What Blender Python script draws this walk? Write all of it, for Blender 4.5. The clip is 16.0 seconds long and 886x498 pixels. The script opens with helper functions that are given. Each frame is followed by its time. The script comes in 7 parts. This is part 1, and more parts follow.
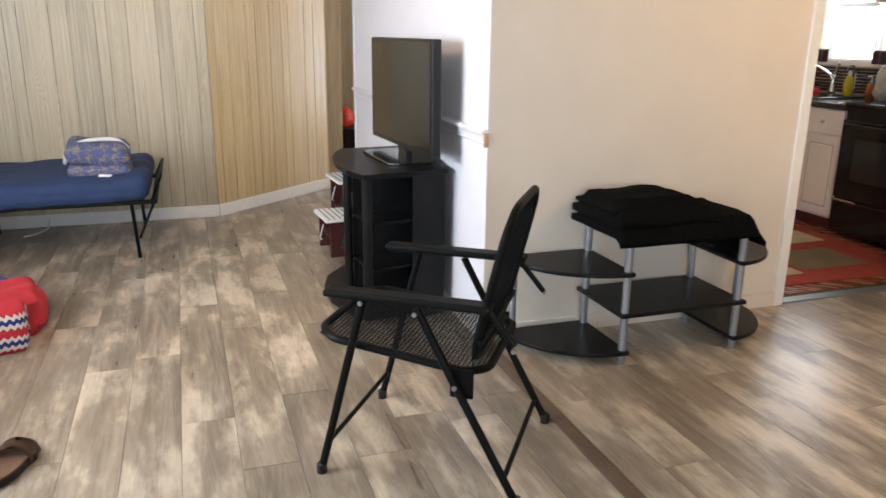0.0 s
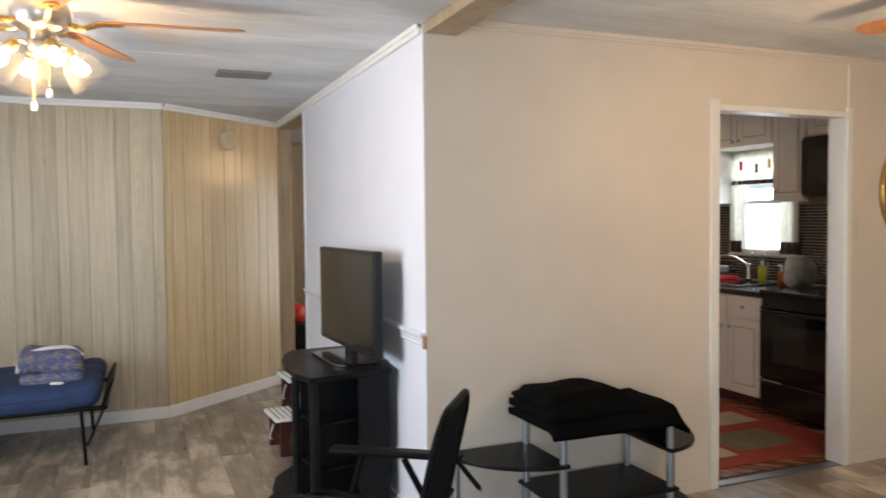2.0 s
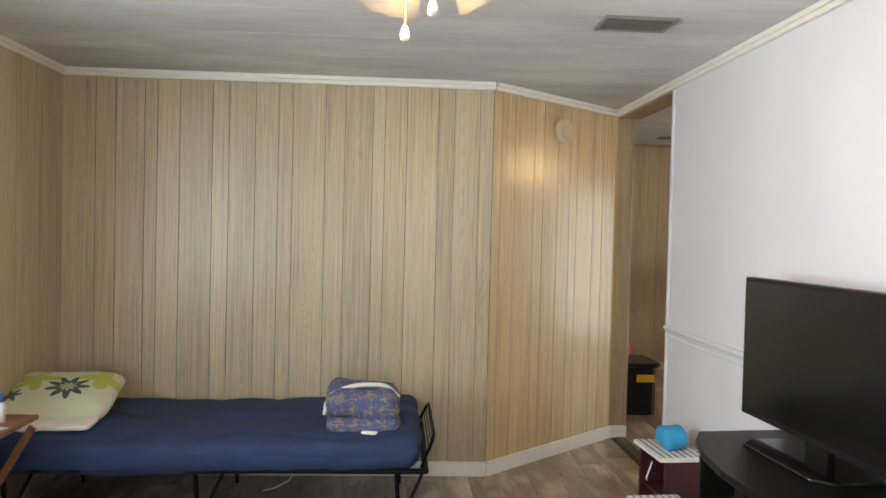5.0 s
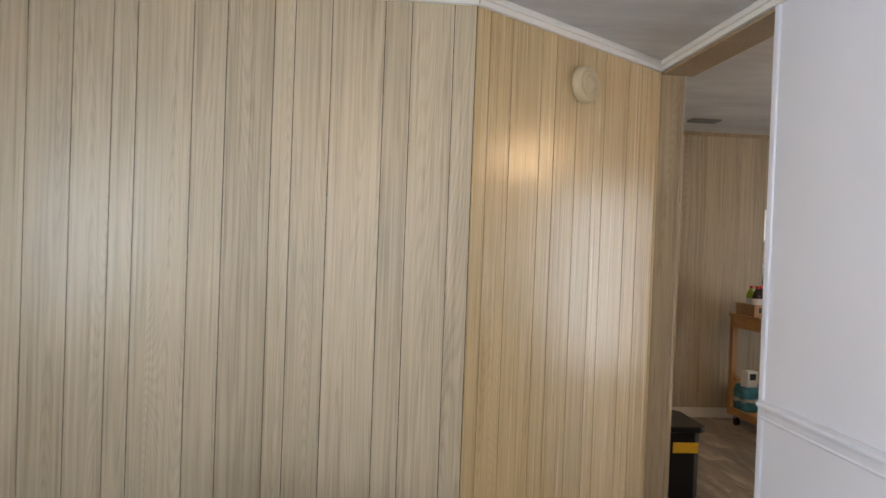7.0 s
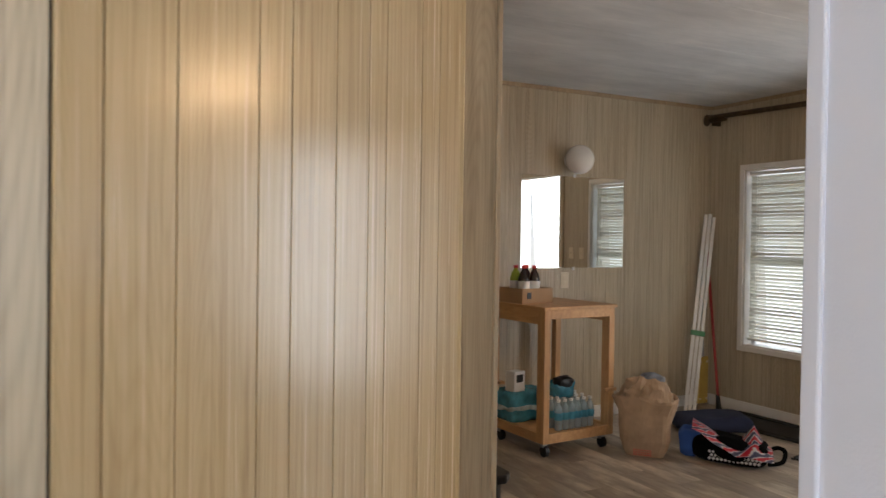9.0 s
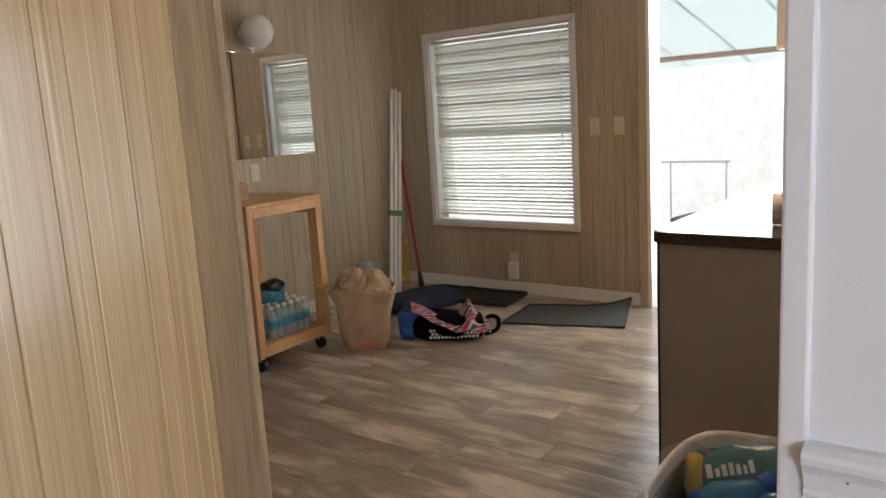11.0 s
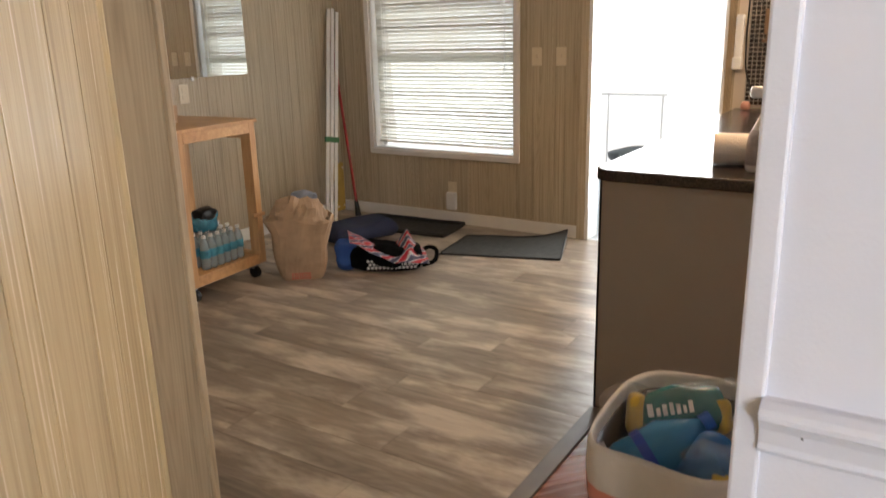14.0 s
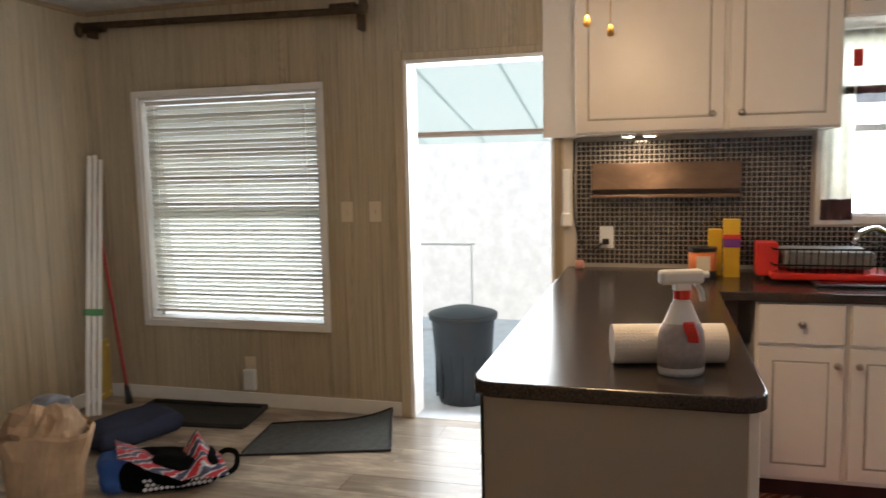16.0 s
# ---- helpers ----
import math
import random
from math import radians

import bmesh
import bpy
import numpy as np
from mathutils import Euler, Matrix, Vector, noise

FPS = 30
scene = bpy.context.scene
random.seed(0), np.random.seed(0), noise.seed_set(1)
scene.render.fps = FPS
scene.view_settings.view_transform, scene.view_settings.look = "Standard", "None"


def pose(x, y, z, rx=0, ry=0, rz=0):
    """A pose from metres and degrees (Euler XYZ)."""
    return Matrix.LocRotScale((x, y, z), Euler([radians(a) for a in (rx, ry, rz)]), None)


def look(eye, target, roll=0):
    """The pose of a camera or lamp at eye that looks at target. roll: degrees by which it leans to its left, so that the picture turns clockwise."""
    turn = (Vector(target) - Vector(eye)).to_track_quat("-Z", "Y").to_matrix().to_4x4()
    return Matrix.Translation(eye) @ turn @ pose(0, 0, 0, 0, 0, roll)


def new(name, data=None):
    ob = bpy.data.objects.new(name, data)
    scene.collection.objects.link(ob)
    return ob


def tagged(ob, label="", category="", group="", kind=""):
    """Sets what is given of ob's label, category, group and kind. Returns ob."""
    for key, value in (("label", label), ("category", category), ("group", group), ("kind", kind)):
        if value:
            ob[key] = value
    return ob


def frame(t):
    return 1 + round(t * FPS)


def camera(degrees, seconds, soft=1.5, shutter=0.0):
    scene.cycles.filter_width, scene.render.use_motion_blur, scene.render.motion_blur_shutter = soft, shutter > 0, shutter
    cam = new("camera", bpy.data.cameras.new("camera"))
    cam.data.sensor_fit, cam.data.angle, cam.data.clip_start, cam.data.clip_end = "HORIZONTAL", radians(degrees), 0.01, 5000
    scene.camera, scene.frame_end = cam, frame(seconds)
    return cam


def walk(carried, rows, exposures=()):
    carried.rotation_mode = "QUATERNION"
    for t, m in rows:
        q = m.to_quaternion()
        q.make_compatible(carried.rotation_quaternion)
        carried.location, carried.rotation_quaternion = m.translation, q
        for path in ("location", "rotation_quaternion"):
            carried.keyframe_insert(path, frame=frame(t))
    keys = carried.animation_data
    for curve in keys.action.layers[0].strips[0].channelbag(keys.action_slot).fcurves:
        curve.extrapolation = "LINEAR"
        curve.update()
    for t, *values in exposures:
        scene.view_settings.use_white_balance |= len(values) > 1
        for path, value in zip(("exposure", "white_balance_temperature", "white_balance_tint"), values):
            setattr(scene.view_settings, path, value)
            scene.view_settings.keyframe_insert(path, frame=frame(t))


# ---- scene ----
cam = camera(60.8, 16.0, shutter=0.25)
PATH = [
    (0, (1.06, 0.723, 1.339), (1.683, 2.541, 0.786), 0.7),
    (0.5, (1.064, 0.571, 1.377), (1.857, 2.335, 0.869), 0.4),
    (1, (1.059, 0.497, 1.419), (2.025, 2.217, 1.089), -0.3),
    (1.5, (1.07, 0.479, 1.449), (2.036, 2.222, 1.28), -0.8),
    (2, (1.054, 0.487, 1.46), (1.807, 2.338, 1.381), -0.6),
    (2.5, (0.974, 0.541, 1.475), (1.435, 2.485, 1.385), -0.4),
    (3, (0.847, 0.747, 1.469), (1.172, 2.716, 1.34), 0.3),
    (3.5, (0.75, 0.93, 1.472), (1.003, 2.91, 1.346), 0.4),
    (4, (0.699, 1.263, 1.474), (0.868, 3.253, 1.362), 1.1),
    (4.5, (0.687, 1.62, 1.459), (0.806, 3.615, 1.392), 1.4),
    (7, (0.946, 3.756, 1.463), (1.107, 5.75, 1.43), 2.1),
    (7.5, (0.976, 4.209, 1.449), (1.285, 6.184, 1.41), 1.4),
    (8, (1.023, 4.672, 1.428), (1.494, 6.615, 1.387), 1.5),
    (8.5, (1.128, 5.126, 1.392), (1.827, 6.999, 1.358), 1.5),
    (9, (1.258, 5.49, 1.33), (2.176, 7.266, 1.3), 0.8),
    (9.5, (1.398, 5.767, 1.338), (2.487, 7.444, 1.291), 1.3),
    (10, (1.405, 5.973, 1.343), (2.818, 7.387, 1.285), 0.2),
    (12.5, (1.407, 6.068, 1.267), (2.956, 7.12, 0.564), -0.8),
    (13, (1.393, 6.065, 1.262), (2.93, 7.086, 0.489), -0.6),
    (13.5, (1.394, 6.069, 1.277), (2.956, 7.09, 0.555), -0.6),
    (14, (1.427, 6.102, 1.342), (3.049, 7.138, 0.796), -1.5),
    (14.5, (1.563, 6.19, 1.377), (3.216, 7.263, 1.036), -0.9),
    (15, (1.748, 6.258, 1.396), (3.417, 7.338, 1.174), -0.2),
    (15.5, (1.906, 6.42, 1.41), (3.686, 7.307, 1.197), -0.3),
    (16, (2.027, 6.584, 1.43), (3.94, 7.125, 1.216), -1.2),
]
EXPOSURE = [
    (0.0, 0.66, 6600, 10), (0.5, 0.6, 6950, 10), (1.0, 0.38, 7300, 10), (1.5, 0.23, 7100, 10), (2.0, 0.18, 6500, 9), (2.5, 0.14, 6050, 8), (3.5, 0.16, 6200, 7), (4.5, 0.27, 7050, 7),
    (7.0, 0.22, 6600, 10), (8.0, 0.2, 6700, 12), (9.0, 0.25, 6600, 11), (10.0, 0.22, 6600, 11), (12.5, 0.80, 6900, 14), (13.5, 0.86, 6900, 14), (14.5, 0.52, 6850, 11), (15.0, 0.48, 6750, 10), (16.0, 0.37, 6600, 10),
]
walk(cam, [(t, look(eye, target, roll)) for t, eye, target, roll in PATH], EXPOSURE)

# ---- world and light ----
scene.world = bpy.data.worlds.new("world")
scene.world.use_nodes = True
wn = scene.world.node_tree
sky = wn.nodes.new("ShaderNodeTexSky")
sky.sky_type, sky.sun_disc = "NISHITA", False
sky.sun_elevation, sky.sun_rotation = radians(65), radians(253)
wn.links.new(sky.outputs[0], wn.nodes["Background"].inputs[0])
wn.nodes["Background"].inputs[1].default_value = 0.12


def lamp(name, kind, energy, color, m, size=0.1, size_y=None, angle=None):
    d = bpy.data.lights.new(name, kind)
    d.energy, d.color = energy, color
    if kind == "AREA":
        d.shape, d.size, d.size_y = "RECTANGLE", size, size_y or size
    elif kind == "SUN":
        d.angle = angle
    else:
        d.shadow_soft_size = size
    ob = new(name, d)
    ob.matrix_world = m
    return ob


lamp("sun", "SUN", 4.5, (1, 0.95, 0.87), look((0, 0, 0), (0.40, 0.12, -0.91)), angle=radians(0.5))
DAY, WARM = (0.78, 0.89, 1.0), (1.0, 0.66, 0.36)
lamp("window_light", "AREA", 106, DAY, look((-1.28, 3.1, 1.35), (0.5, 3.1, 1.2)), 1.7, 1.2)
lamp("window_light", "AREA", 63, DAY, look((0.5, -2.28, 1.35), (0.5, 0, 1.2)), 1.9, 1.2)
lamp("window_light", "AREA", 7, DAY, look((4.2, -2.28, 1.35), (4.2, 0, 1.2)), 1.5, 1.2)
lamp("window_light", "AREA", 7, DAY, look((6.26, 9.05, 1.2), (5, 9.05, 1.1)), 1.15, 1.35)
lamp("window_light", "AREA", 26, (0.90, 0.95, 1.0), look((6.3, 7.5, 1.1), (5, 7.5, 1.0)), 0.8, 1.9)
lamp("window_light", "AREA", 18, DAY, look((6.17, 5.58, 1.55), (5, 5.58, 1.4)), 0.75, 0.85)

# ---- materials ----


def nodes(name):
    m = bpy.data.materials.new(name)
    m.use_nodes = True
    t = m.node_tree
    return m, t, t.nodes["Principled BSDF"]


def node(t, kind, **kw):
    n = t.nodes.new(kind)
    for k, v in kw.items():
        n.inputs[k].default_value = v
    return n


def world_pos(t, scale, offset=False):
    g = t.nodes.new("ShaderNodeNewGeometry")
    mp = node(t, "ShaderNodeMapping", Scale=scale)
    t.links.new(g.outputs["Position"], mp.inputs["Vector"])
    if offset:
        oi = t.nodes.new("ShaderNodeObjectInfo")
        mul = t.nodes.new("ShaderNodeMath")
        mul.operation = "MULTIPLY"
        mul.inputs[1].default_value = 37.0
        t.links.new(oi.outputs["Random"], mul.inputs[0])
        t.links.new(mul.outputs[0], mp.inputs["Location"])
    return mp.outputs[0]


def ramp(t, fac, stops):
    r = t.nodes.new("ShaderNodeValToRGB")
    el = r.color_ramp.elements
    while len(el) < len(stops):
        el.new(0.5)
    for e, (p, c) in zip(el, stops):
        e.position, e.color = p, (*c, 1)
    t.links.new(fac, r.inputs[0])
    return r.outputs[0]


def plain(name, color, rough=0.5, metal=0.0, var=0.08, scale=9.0, bump=0.0, bscale=120.0, coat=0.0, spec=0.5):
    """A surface of one colour with soft stains and a fine relief."""
    m, t, p = nodes(name)
    n1 = node(t, "ShaderNodeTexNoise", Scale=scale, Detail=5.0)
    g = t.nodes.new("ShaderNodeNewGeometry")
    t.links.new(g.outputs["Position"], n1.inputs["Vector"])
    lo = tuple(max(0, c * (1 - var)) for c in color)
    hi = tuple(min(1, c * (1 + var)) for c in color)
    t.links.new(ramp(t, n1.outputs["Fac"], [(0.3, lo), (0.7, hi)]), p.inputs["Base Color"])
    p.inputs["Roughness"].default_value, p.inputs["Metallic"].default_value = rough, metal
    p.inputs["Coat Weight"].default_value, p.inputs["Specular IOR Level"].default_value = coat, spec
    if bump:
        n2 = node(t, "ShaderNodeTexNoise", Scale=bscale, Detail=4.0)
        t.links.new(g.outputs["Position"], n2.inputs["Vector"])
        b = node(t, "ShaderNodeBump", Strength=bump, Distance=0.004)
        t.links.new(n2.outputs["Fac"], b.inputs["Height"])
        t.links.new(b.outputs[0], p.inputs["Normal"])
    return m


def wood(name, dark, mid, light, scale, rough=0.4, blotch=2.0, mixb=0.4, tone=0.12, bump=0.15, vec=None, spec=0.5, rings=0.0, detail=8.0, stops=(0.3, 0.5, 0.68), bstops=(0.32, 0.5, 0.66), cycles=150.0):
    """Grain stretched along one world axis by `scale`, with blotches and a tone of its own for each piece."""
    m, t, p = nodes(name)
    v = world_pos(t, scale, True)
    if vec:
        rot = node(t, "ShaderNodeVectorRotate", Angle=vec)
        g = t.nodes.new("ShaderNodeNewGeometry")
        t.links.new(g.outputs["Position"], rot.inputs["Vector"])
        mp = node(t, "ShaderNodeMapping", Scale=scale)
        t.links.new(rot.outputs[0], mp.inputs["Vector"])
        v = mp.outputs[0]
    n1 = node(t, "ShaderNodeTexNoise", Scale=1.0, Detail=detail, Roughness=0.6, Distortion=0.6)
    t.links.new(v, n1.inputs["Vector"])
    col = ramp(t, n1.outputs["Fac"], list(zip(stops, (dark, mid, light))))
    if rings:
        # growth rings: level lines of a smooth noise drawn out along the grain give cathedral arches
        v3 = world_pos(t, tuple(4.6 * q / max(scale) if q > 10 else q * 0.17 for q in scale), True)
        n3 = node(t, "ShaderNodeTexNoise", Scale=1.0, Detail=1.0, Roughness=0.3, Distortion=0.15)
        t.links.new(v3, n3.inputs["Vector"])
        turn = t.nodes.new("ShaderNodeMath")
        turn.operation = "MULTIPLY_ADD"
        turn.inputs[1].default_value = cycles * 2 * math.pi
        t.links.new(n3.outputs["Fac"], turn.inputs[0])
        jit = t.nodes.new("ShaderNodeMath")
        jit.operation = "MULTIPLY"
        jit.inputs[1].default_value = 3.0
        t.links.new(n1.outputs["Fac"], jit.inputs[0])
        t.links.new(jit.outputs[0], turn.inputs[2])
        wv = t.nodes.new("ShaderNodeMath")
        wv.operation = "SINE"
        t.links.new(turn.outputs[0], wv.inputs[0])
        unit01 = node(t, "ShaderNodeMapRange")
        unit01.inputs["From Min"].default_value = -1.0
        t.links.new(wv.outputs[0], unit01.inputs["Value"])
        rc = ramp(t, unit01.outputs[0], [(0.0, dark), (0.38, mid), (0.9, light)])
        mr0 = t.nodes.new("ShaderNodeMixRGB")
        mr0.inputs[0].default_value = rings
        t.links.new(col, mr0.inputs[1])
        t.links.new(rc, mr0.inputs[2])
        col = mr0.outputs[0]
    v2 = world_pos(t, tuple(blotch * (s / max(scale)) ** 0.45 for s in scale), True)
    n2 = node(t, "ShaderNodeTexNoise", Scale=1.0, Detail=5.0, Roughness=0.6)
    t.links.new(v2, n2.inputs["Vector"])
    bl = ramp(t, n2.outputs["Fac"], list(zip(bstops, (tuple(c * 0.62 for c in mid), mid, tuple(min(1, c * 1.35) for c in light)))))
    mx = t.nodes.new("ShaderNodeMixRGB")
    mx.inputs[0].default_value = mixb
    t.links.new(col, mx.inputs[1])
    t.links.new(bl, mx.inputs[2])
    oi = t.nodes.new("ShaderNodeObjectInfo")
    mr = node(t, "ShaderNodeMapRange")
    mr.inputs["To Min"].default_value, mr.inputs["To Max"].default_value = 1 - tone, 1 + tone
    t.links.new(oi.outputs["Random"], mr.inputs["Value"])
    hs = node(t, "ShaderNodeHueSaturation")
    t.links.new(mr.outputs[0], hs.inputs["Value"])
    t.links.new(mx.outputs[0], hs.inputs["Color"])
    t.links.new(hs.outputs[0], p.inputs["Base Color"])
    rr = node(t, "ShaderNodeMapRange")
    rr.inputs["To Min"].default_value, rr.inputs["To Max"].default_value = rough - 0.08, rough + 0.1
    t.links.new(n1.outputs["Fac"], rr.inputs["Value"])
    t.links.new(rr.outputs[0], p.inputs["Roughness"])
    p.inputs["Specular IOR Level"].default_value = spec
    b = node(t, "ShaderNodeBump", Strength=bump, Distance=0.002)
    t.links.new(n1.outputs["Fac"], b.inputs["Height"])
    t.links.new(b.outputs[0], p.inputs["Normal"])
    return m


def glow(name, color, strength):
    m, t, p = nodes(name)
    p.inputs["Base Color"].default_value = (*color, 1)
    p.inputs["Emission Color"].default_value = (*color, 1)
    p.inputs["Emission Strength"].default_value = strength
    return m


def glassy(name, color=(1, 1, 1), rough=0.02, ior=1.45):
    m, t, p = nodes(name)
    p.inputs["Base Color"].default_value = (*color, 1)
    p.inputs["Roughness"].default_value, p.inputs["IOR"].default_value = rough, ior
    p.inputs["Transmission Weight"].default_value = 1.0
    return m


PANEL = wood("panelling", (0.25, 0.198, 0.13), (0.455, 0.378, 0.265), (0.55, 0.47, 0.35), (95, 95, 1.5), 0.33, 3.0, 0.16, 0.035, 0.12, rings=0.2, detail=7.0, stops=(0.28, 0.5, 0.68))
PANEL_Y = wood("panelling_honey", (0.38, 0.27, 0.14), (0.565, 0.43, 0.24), (0.64, 0.50, 0.30), (95, 95, 1.5), 0.24, 3.0, 0.16, 0.03, 0.08, rings=0.15, detail=6.0)
POSTW = wood("post_wood", (0.20, 0.14, 0.08), (0.36, 0.27, 0.17), (0.44, 0.34, 0.22), (75, 75, 2.2), 0.42, 3.0, 0.25, 0.05, 0.2, rings=0.22, cycles=110.0)
FLOORP = wood("grey_floor_plank", (0.085, 0.062, 0.043), (0.25, 0.20, 0.152), (0.47, 0.40, 0.32), (30, 2.6, 30), 0.30, 6.0, 0.6, 0.18, 0.12, rings=0.18, stops=(0.32, 0.5, 0.67), bstops=(0.36, 0.5, 0.63), cycles=60.0)
FLOORK = wood("cherry_floor_plank", (0.10, 0.030, 0.016), (0.21, 0.068, 0.034), (0.31, 0.12, 0.062), (40, 2.5, 40), 0.26, 4.0, 0.3, 0.14, 0.06, vec=radians(-50))
PINE = wood("pine", (0.42, 0.215, 0.085), (0.54, 0.30, 0.13), (0.63, 0.38, 0.18), (40, 6, 40), 0.5, 3.0, 0.25, 0.08, 0.1)
PINEV = wood("pine_upright", (0.42, 0.215, 0.085), (0.54, 0.30, 0.13), (0.63, 0.38, 0.18), (50, 50, 4), 0.5, 3.0, 0.25, 0.08, 0.1)
BLADEW = wood("fan_blade_wood", (0.30, 0.11, 0.035), (0.42, 0.17, 0.06), (0.5, 0.24, 0.1), (30, 30, 30), 0.3, 3.0, 0.3, 0.04, 0.02)
HUTCHW = wood("pickled_oak", (0.52, 0.44, 0.28), (0.63, 0.55, 0.37), (0.70, 0.63, 0.46), (70, 70, 3), 0.45, 3.0, 0.25, 0.03, 0.1)
REDWOOD = wood("brown_table_wood", (0.13, 0.055, 0.03), (0.22, 0.10, 0.055), (0.3, 0.15, 0.085), (40, 40, 40), 0.4, 3.0, 0.3, 0.05, 0.08)
BLACKW = wood("black_laminate", (0.004, 0.004, 0.0045), (0.007, 0.007, 0.0075), (0.011, 0.011, 0.011), (60, 6, 60), 0.34, 4.0, 0.3, 0.1, 0.08, spec=0.14)
MAROON = plain("maroon_laminate", (0.055, 0.014, 0.012), 0.4, var=0.2)
WHITE = plain("white_wall_paint", (0.71, 0.72, 0.79), 0.42, var=0.02, scale=3, bump=0.12, bscale=180)
CREAM = plain("cream_wall_paint", (0.68, 0.605, 0.525), 0.42, var=0.03, scale=3, bump=0.12, bscale=160)
TRIM = plain("white_trim", (0.78, 0.76, 0.73), 0.35, var=0.03, scale=14)
TAUPE = plain("taupe_panel", (0.35, 0.306, 0.254), 0.5, var=0.03, scale=4, bump=0.05)
CEIL = wood("ceiling_board", (0.56, 0.57, 0.585), (0.63, 0.635, 0.645), (0.69, 0.69, 0.69), (3, 20, 3), 0.75, 3.0, 0.35, 0.0, 0.5)
CABINET = plain("white_cabinet", (0.77, 0.725, 0.68), 0.33, var=0.02, scale=6)
COUNTER = plain("dark_counter", (0.035, 0.025, 0.021), 0.2, var=0.7, scale=160, spec=0.4)
BLACK = plain("black_plastic", (0.008, 0.008, 0.009), 0.35, var=0.1, spec=0.35)
BLACKM = plain("black_painted_metal", (0.004, 0.0045, 0.0045), 0.45, 0.0, var=0.15, bump=0.05, spec=0.1)
GLOSSB = plain("black_gloss", (0.006, 0.006, 0.007), 0.09, var=0.1)
SCREEN = plain("tv_screen", (0.008, 0.008, 0.007), 0.13, var=0.05)
CHROME = plain("chrome", (0.72, 0.72, 0.72), 0.15, 1.0, var=0.03)
SILVER = plain("silver_tube", (0.33, 0.35, 0.38), 0.35, 0.85, var=0.05)
NICKEL = plain("brushed_nickel", (0.5, 0.46, 0.41), 0.3, 1.0, var=0.08)
BRASS = plain("antique_brass", (0.5, 0.3, 0.1), 0.28, 1.0, var=0.2)
BRONZE = plain("dark_bronze", (0.10, 0.072, 0.045), 0.4, 0.8, var=0.3, scale=30)
MIRROR = plain("mirror", (0.88, 0.9, 0.89), 0.01, 1.0, var=0.0)
VENT = plain("vent_metal", (0.20, 0.19, 0.18), 0.6, var=0.1)
DARK = plain("dark_recess", (0.02, 0.018, 0.015), 0.8)
GROOVE = plain("groove_brown", (0.06, 0.044, 0.027), 0.7, var=0.2)
BEIGEP = plain("ivory_plastic", (0.68, 0.60, 0.46), 0.4, var=0.03)
WHITEP = plain("white_plastic", (0.76, 0.76, 0.76), 0.35, var=0.02)
BLIND = plain("blind_vinyl", (0.78, 0.75, 0.67), 0.5, var=0.02)
bt = BLIND.node_tree
btl = node(bt, "ShaderNodeBsdfTranslucent", Color=(0.74, 0.72, 0.64, 1))
bmx = node(bt, "ShaderNodeMixShader", Fac=0.34)
bt.links.new(bt.nodes["Principled BSDF"].outputs[0], bmx.inputs[1])
bt.links.new(btl.outputs[0], bmx.inputs[2])
bt.links.new(bmx.outputs[0], bt.nodes["Material Output"].inputs[0])
NAVY = plain("navy_sheet", (0.016, 0.035, 0.10), 0.85, var=0.18, scale=7, bump=0.4, bscale=30)
BLACKCLOTH = plain("black_rib_knit", (0.004, 0.004, 0.004), 0.95, var=0.3, scale=40, bump=0.7, bscale=150, spec=0.04)
RED = plain("red_fleece", (0.40, 0.018, 0.028), 0.9, var=0.15, bump=0.4, bscale=90)
BLUEC = plain("blue_cloth", (0.03, 0.09, 0.30), 0.9, var=0.2, bump=0.3)
TAN = plain("tan_upholstery", (0.36, 0.29, 0.22), 0.85, var=0.1, bump=0.4, bscale=140)
THROW = plain("lilac_white_throw", (0.18, 0.19, 0.27), 0.92, var=0.1, scale=12, bump=0.6, bscale=70)
KRAFT = plain("kraft_paper", (0.36, 0.235, 0.14), 0.7, var=0.16, scale=14, bump=0.8, bscale=22)
CARD = plain("cardboard", (0.42, 0.27, 0.16), 0.8, var=0.08)
RUBBER = plain("grey_rubber_mat", (0.05, 0.052, 0.05), 0.8, var=0.25, scale=30, bump=0.6, bscale=180)
DRUBBER = plain("black_rubber_mat", (0.018, 0.018, 0.018), 0.75, var=0.2, scale=30, bump=0.5, bscale=150)
NAVYBAG = plain("navy_bag", (0.012, 0.018, 0.05), 0.8, var=0.2, bump=0.5, bscale=30)
REDPAINT = plain("red_paint", (0.33, 0.02, 0.02), 0.35)
YELLOWP = plain("yellow_foam", (0.50, 0.34, 0.08), 0.6, var=0.1, bump=0.3)
LINER = plain("white_bin_liner", (0.55, 0.51, 0.47), 0.4, var=0.06, scale=15, bump=0.5, bscale=40)
LINERR = plain("red_drawstring", (0.56, 0.20, 0.15), 0.45, var=0.1, scale=20)
BINB = plain("dark_brown_bin", (0.03, 0.018, 0.012), 0.4, var=0.1)
LEAFB = plain("brown_leather", (0.115, 0.06, 0.035), 0.5, var=0.2, bump=0.2)
BLUEFILM = plain("blue_print_film", (0.06, 0.26, 0.38), 0.25, var=0.4, scale=18)
TEAL = plain("teal_film", (0.01, 0.16, 0.15), 0.2, var=0.2)
YELLOW = plain("yellow_print", (0.72, 0.46, 0.03), 0.4, var=0.1)
ORANGE = plain("orange_print", (0.65, 0.17, 0.03), 0.4, var=0.1)
REDP = plain("red_print", (0.62, 0.03, 0.02), 0.35, var=0.1)
GREYP = plain("grey_bin_plastic", (0.032, 0.04, 0.048), 0.5, var=0.1)
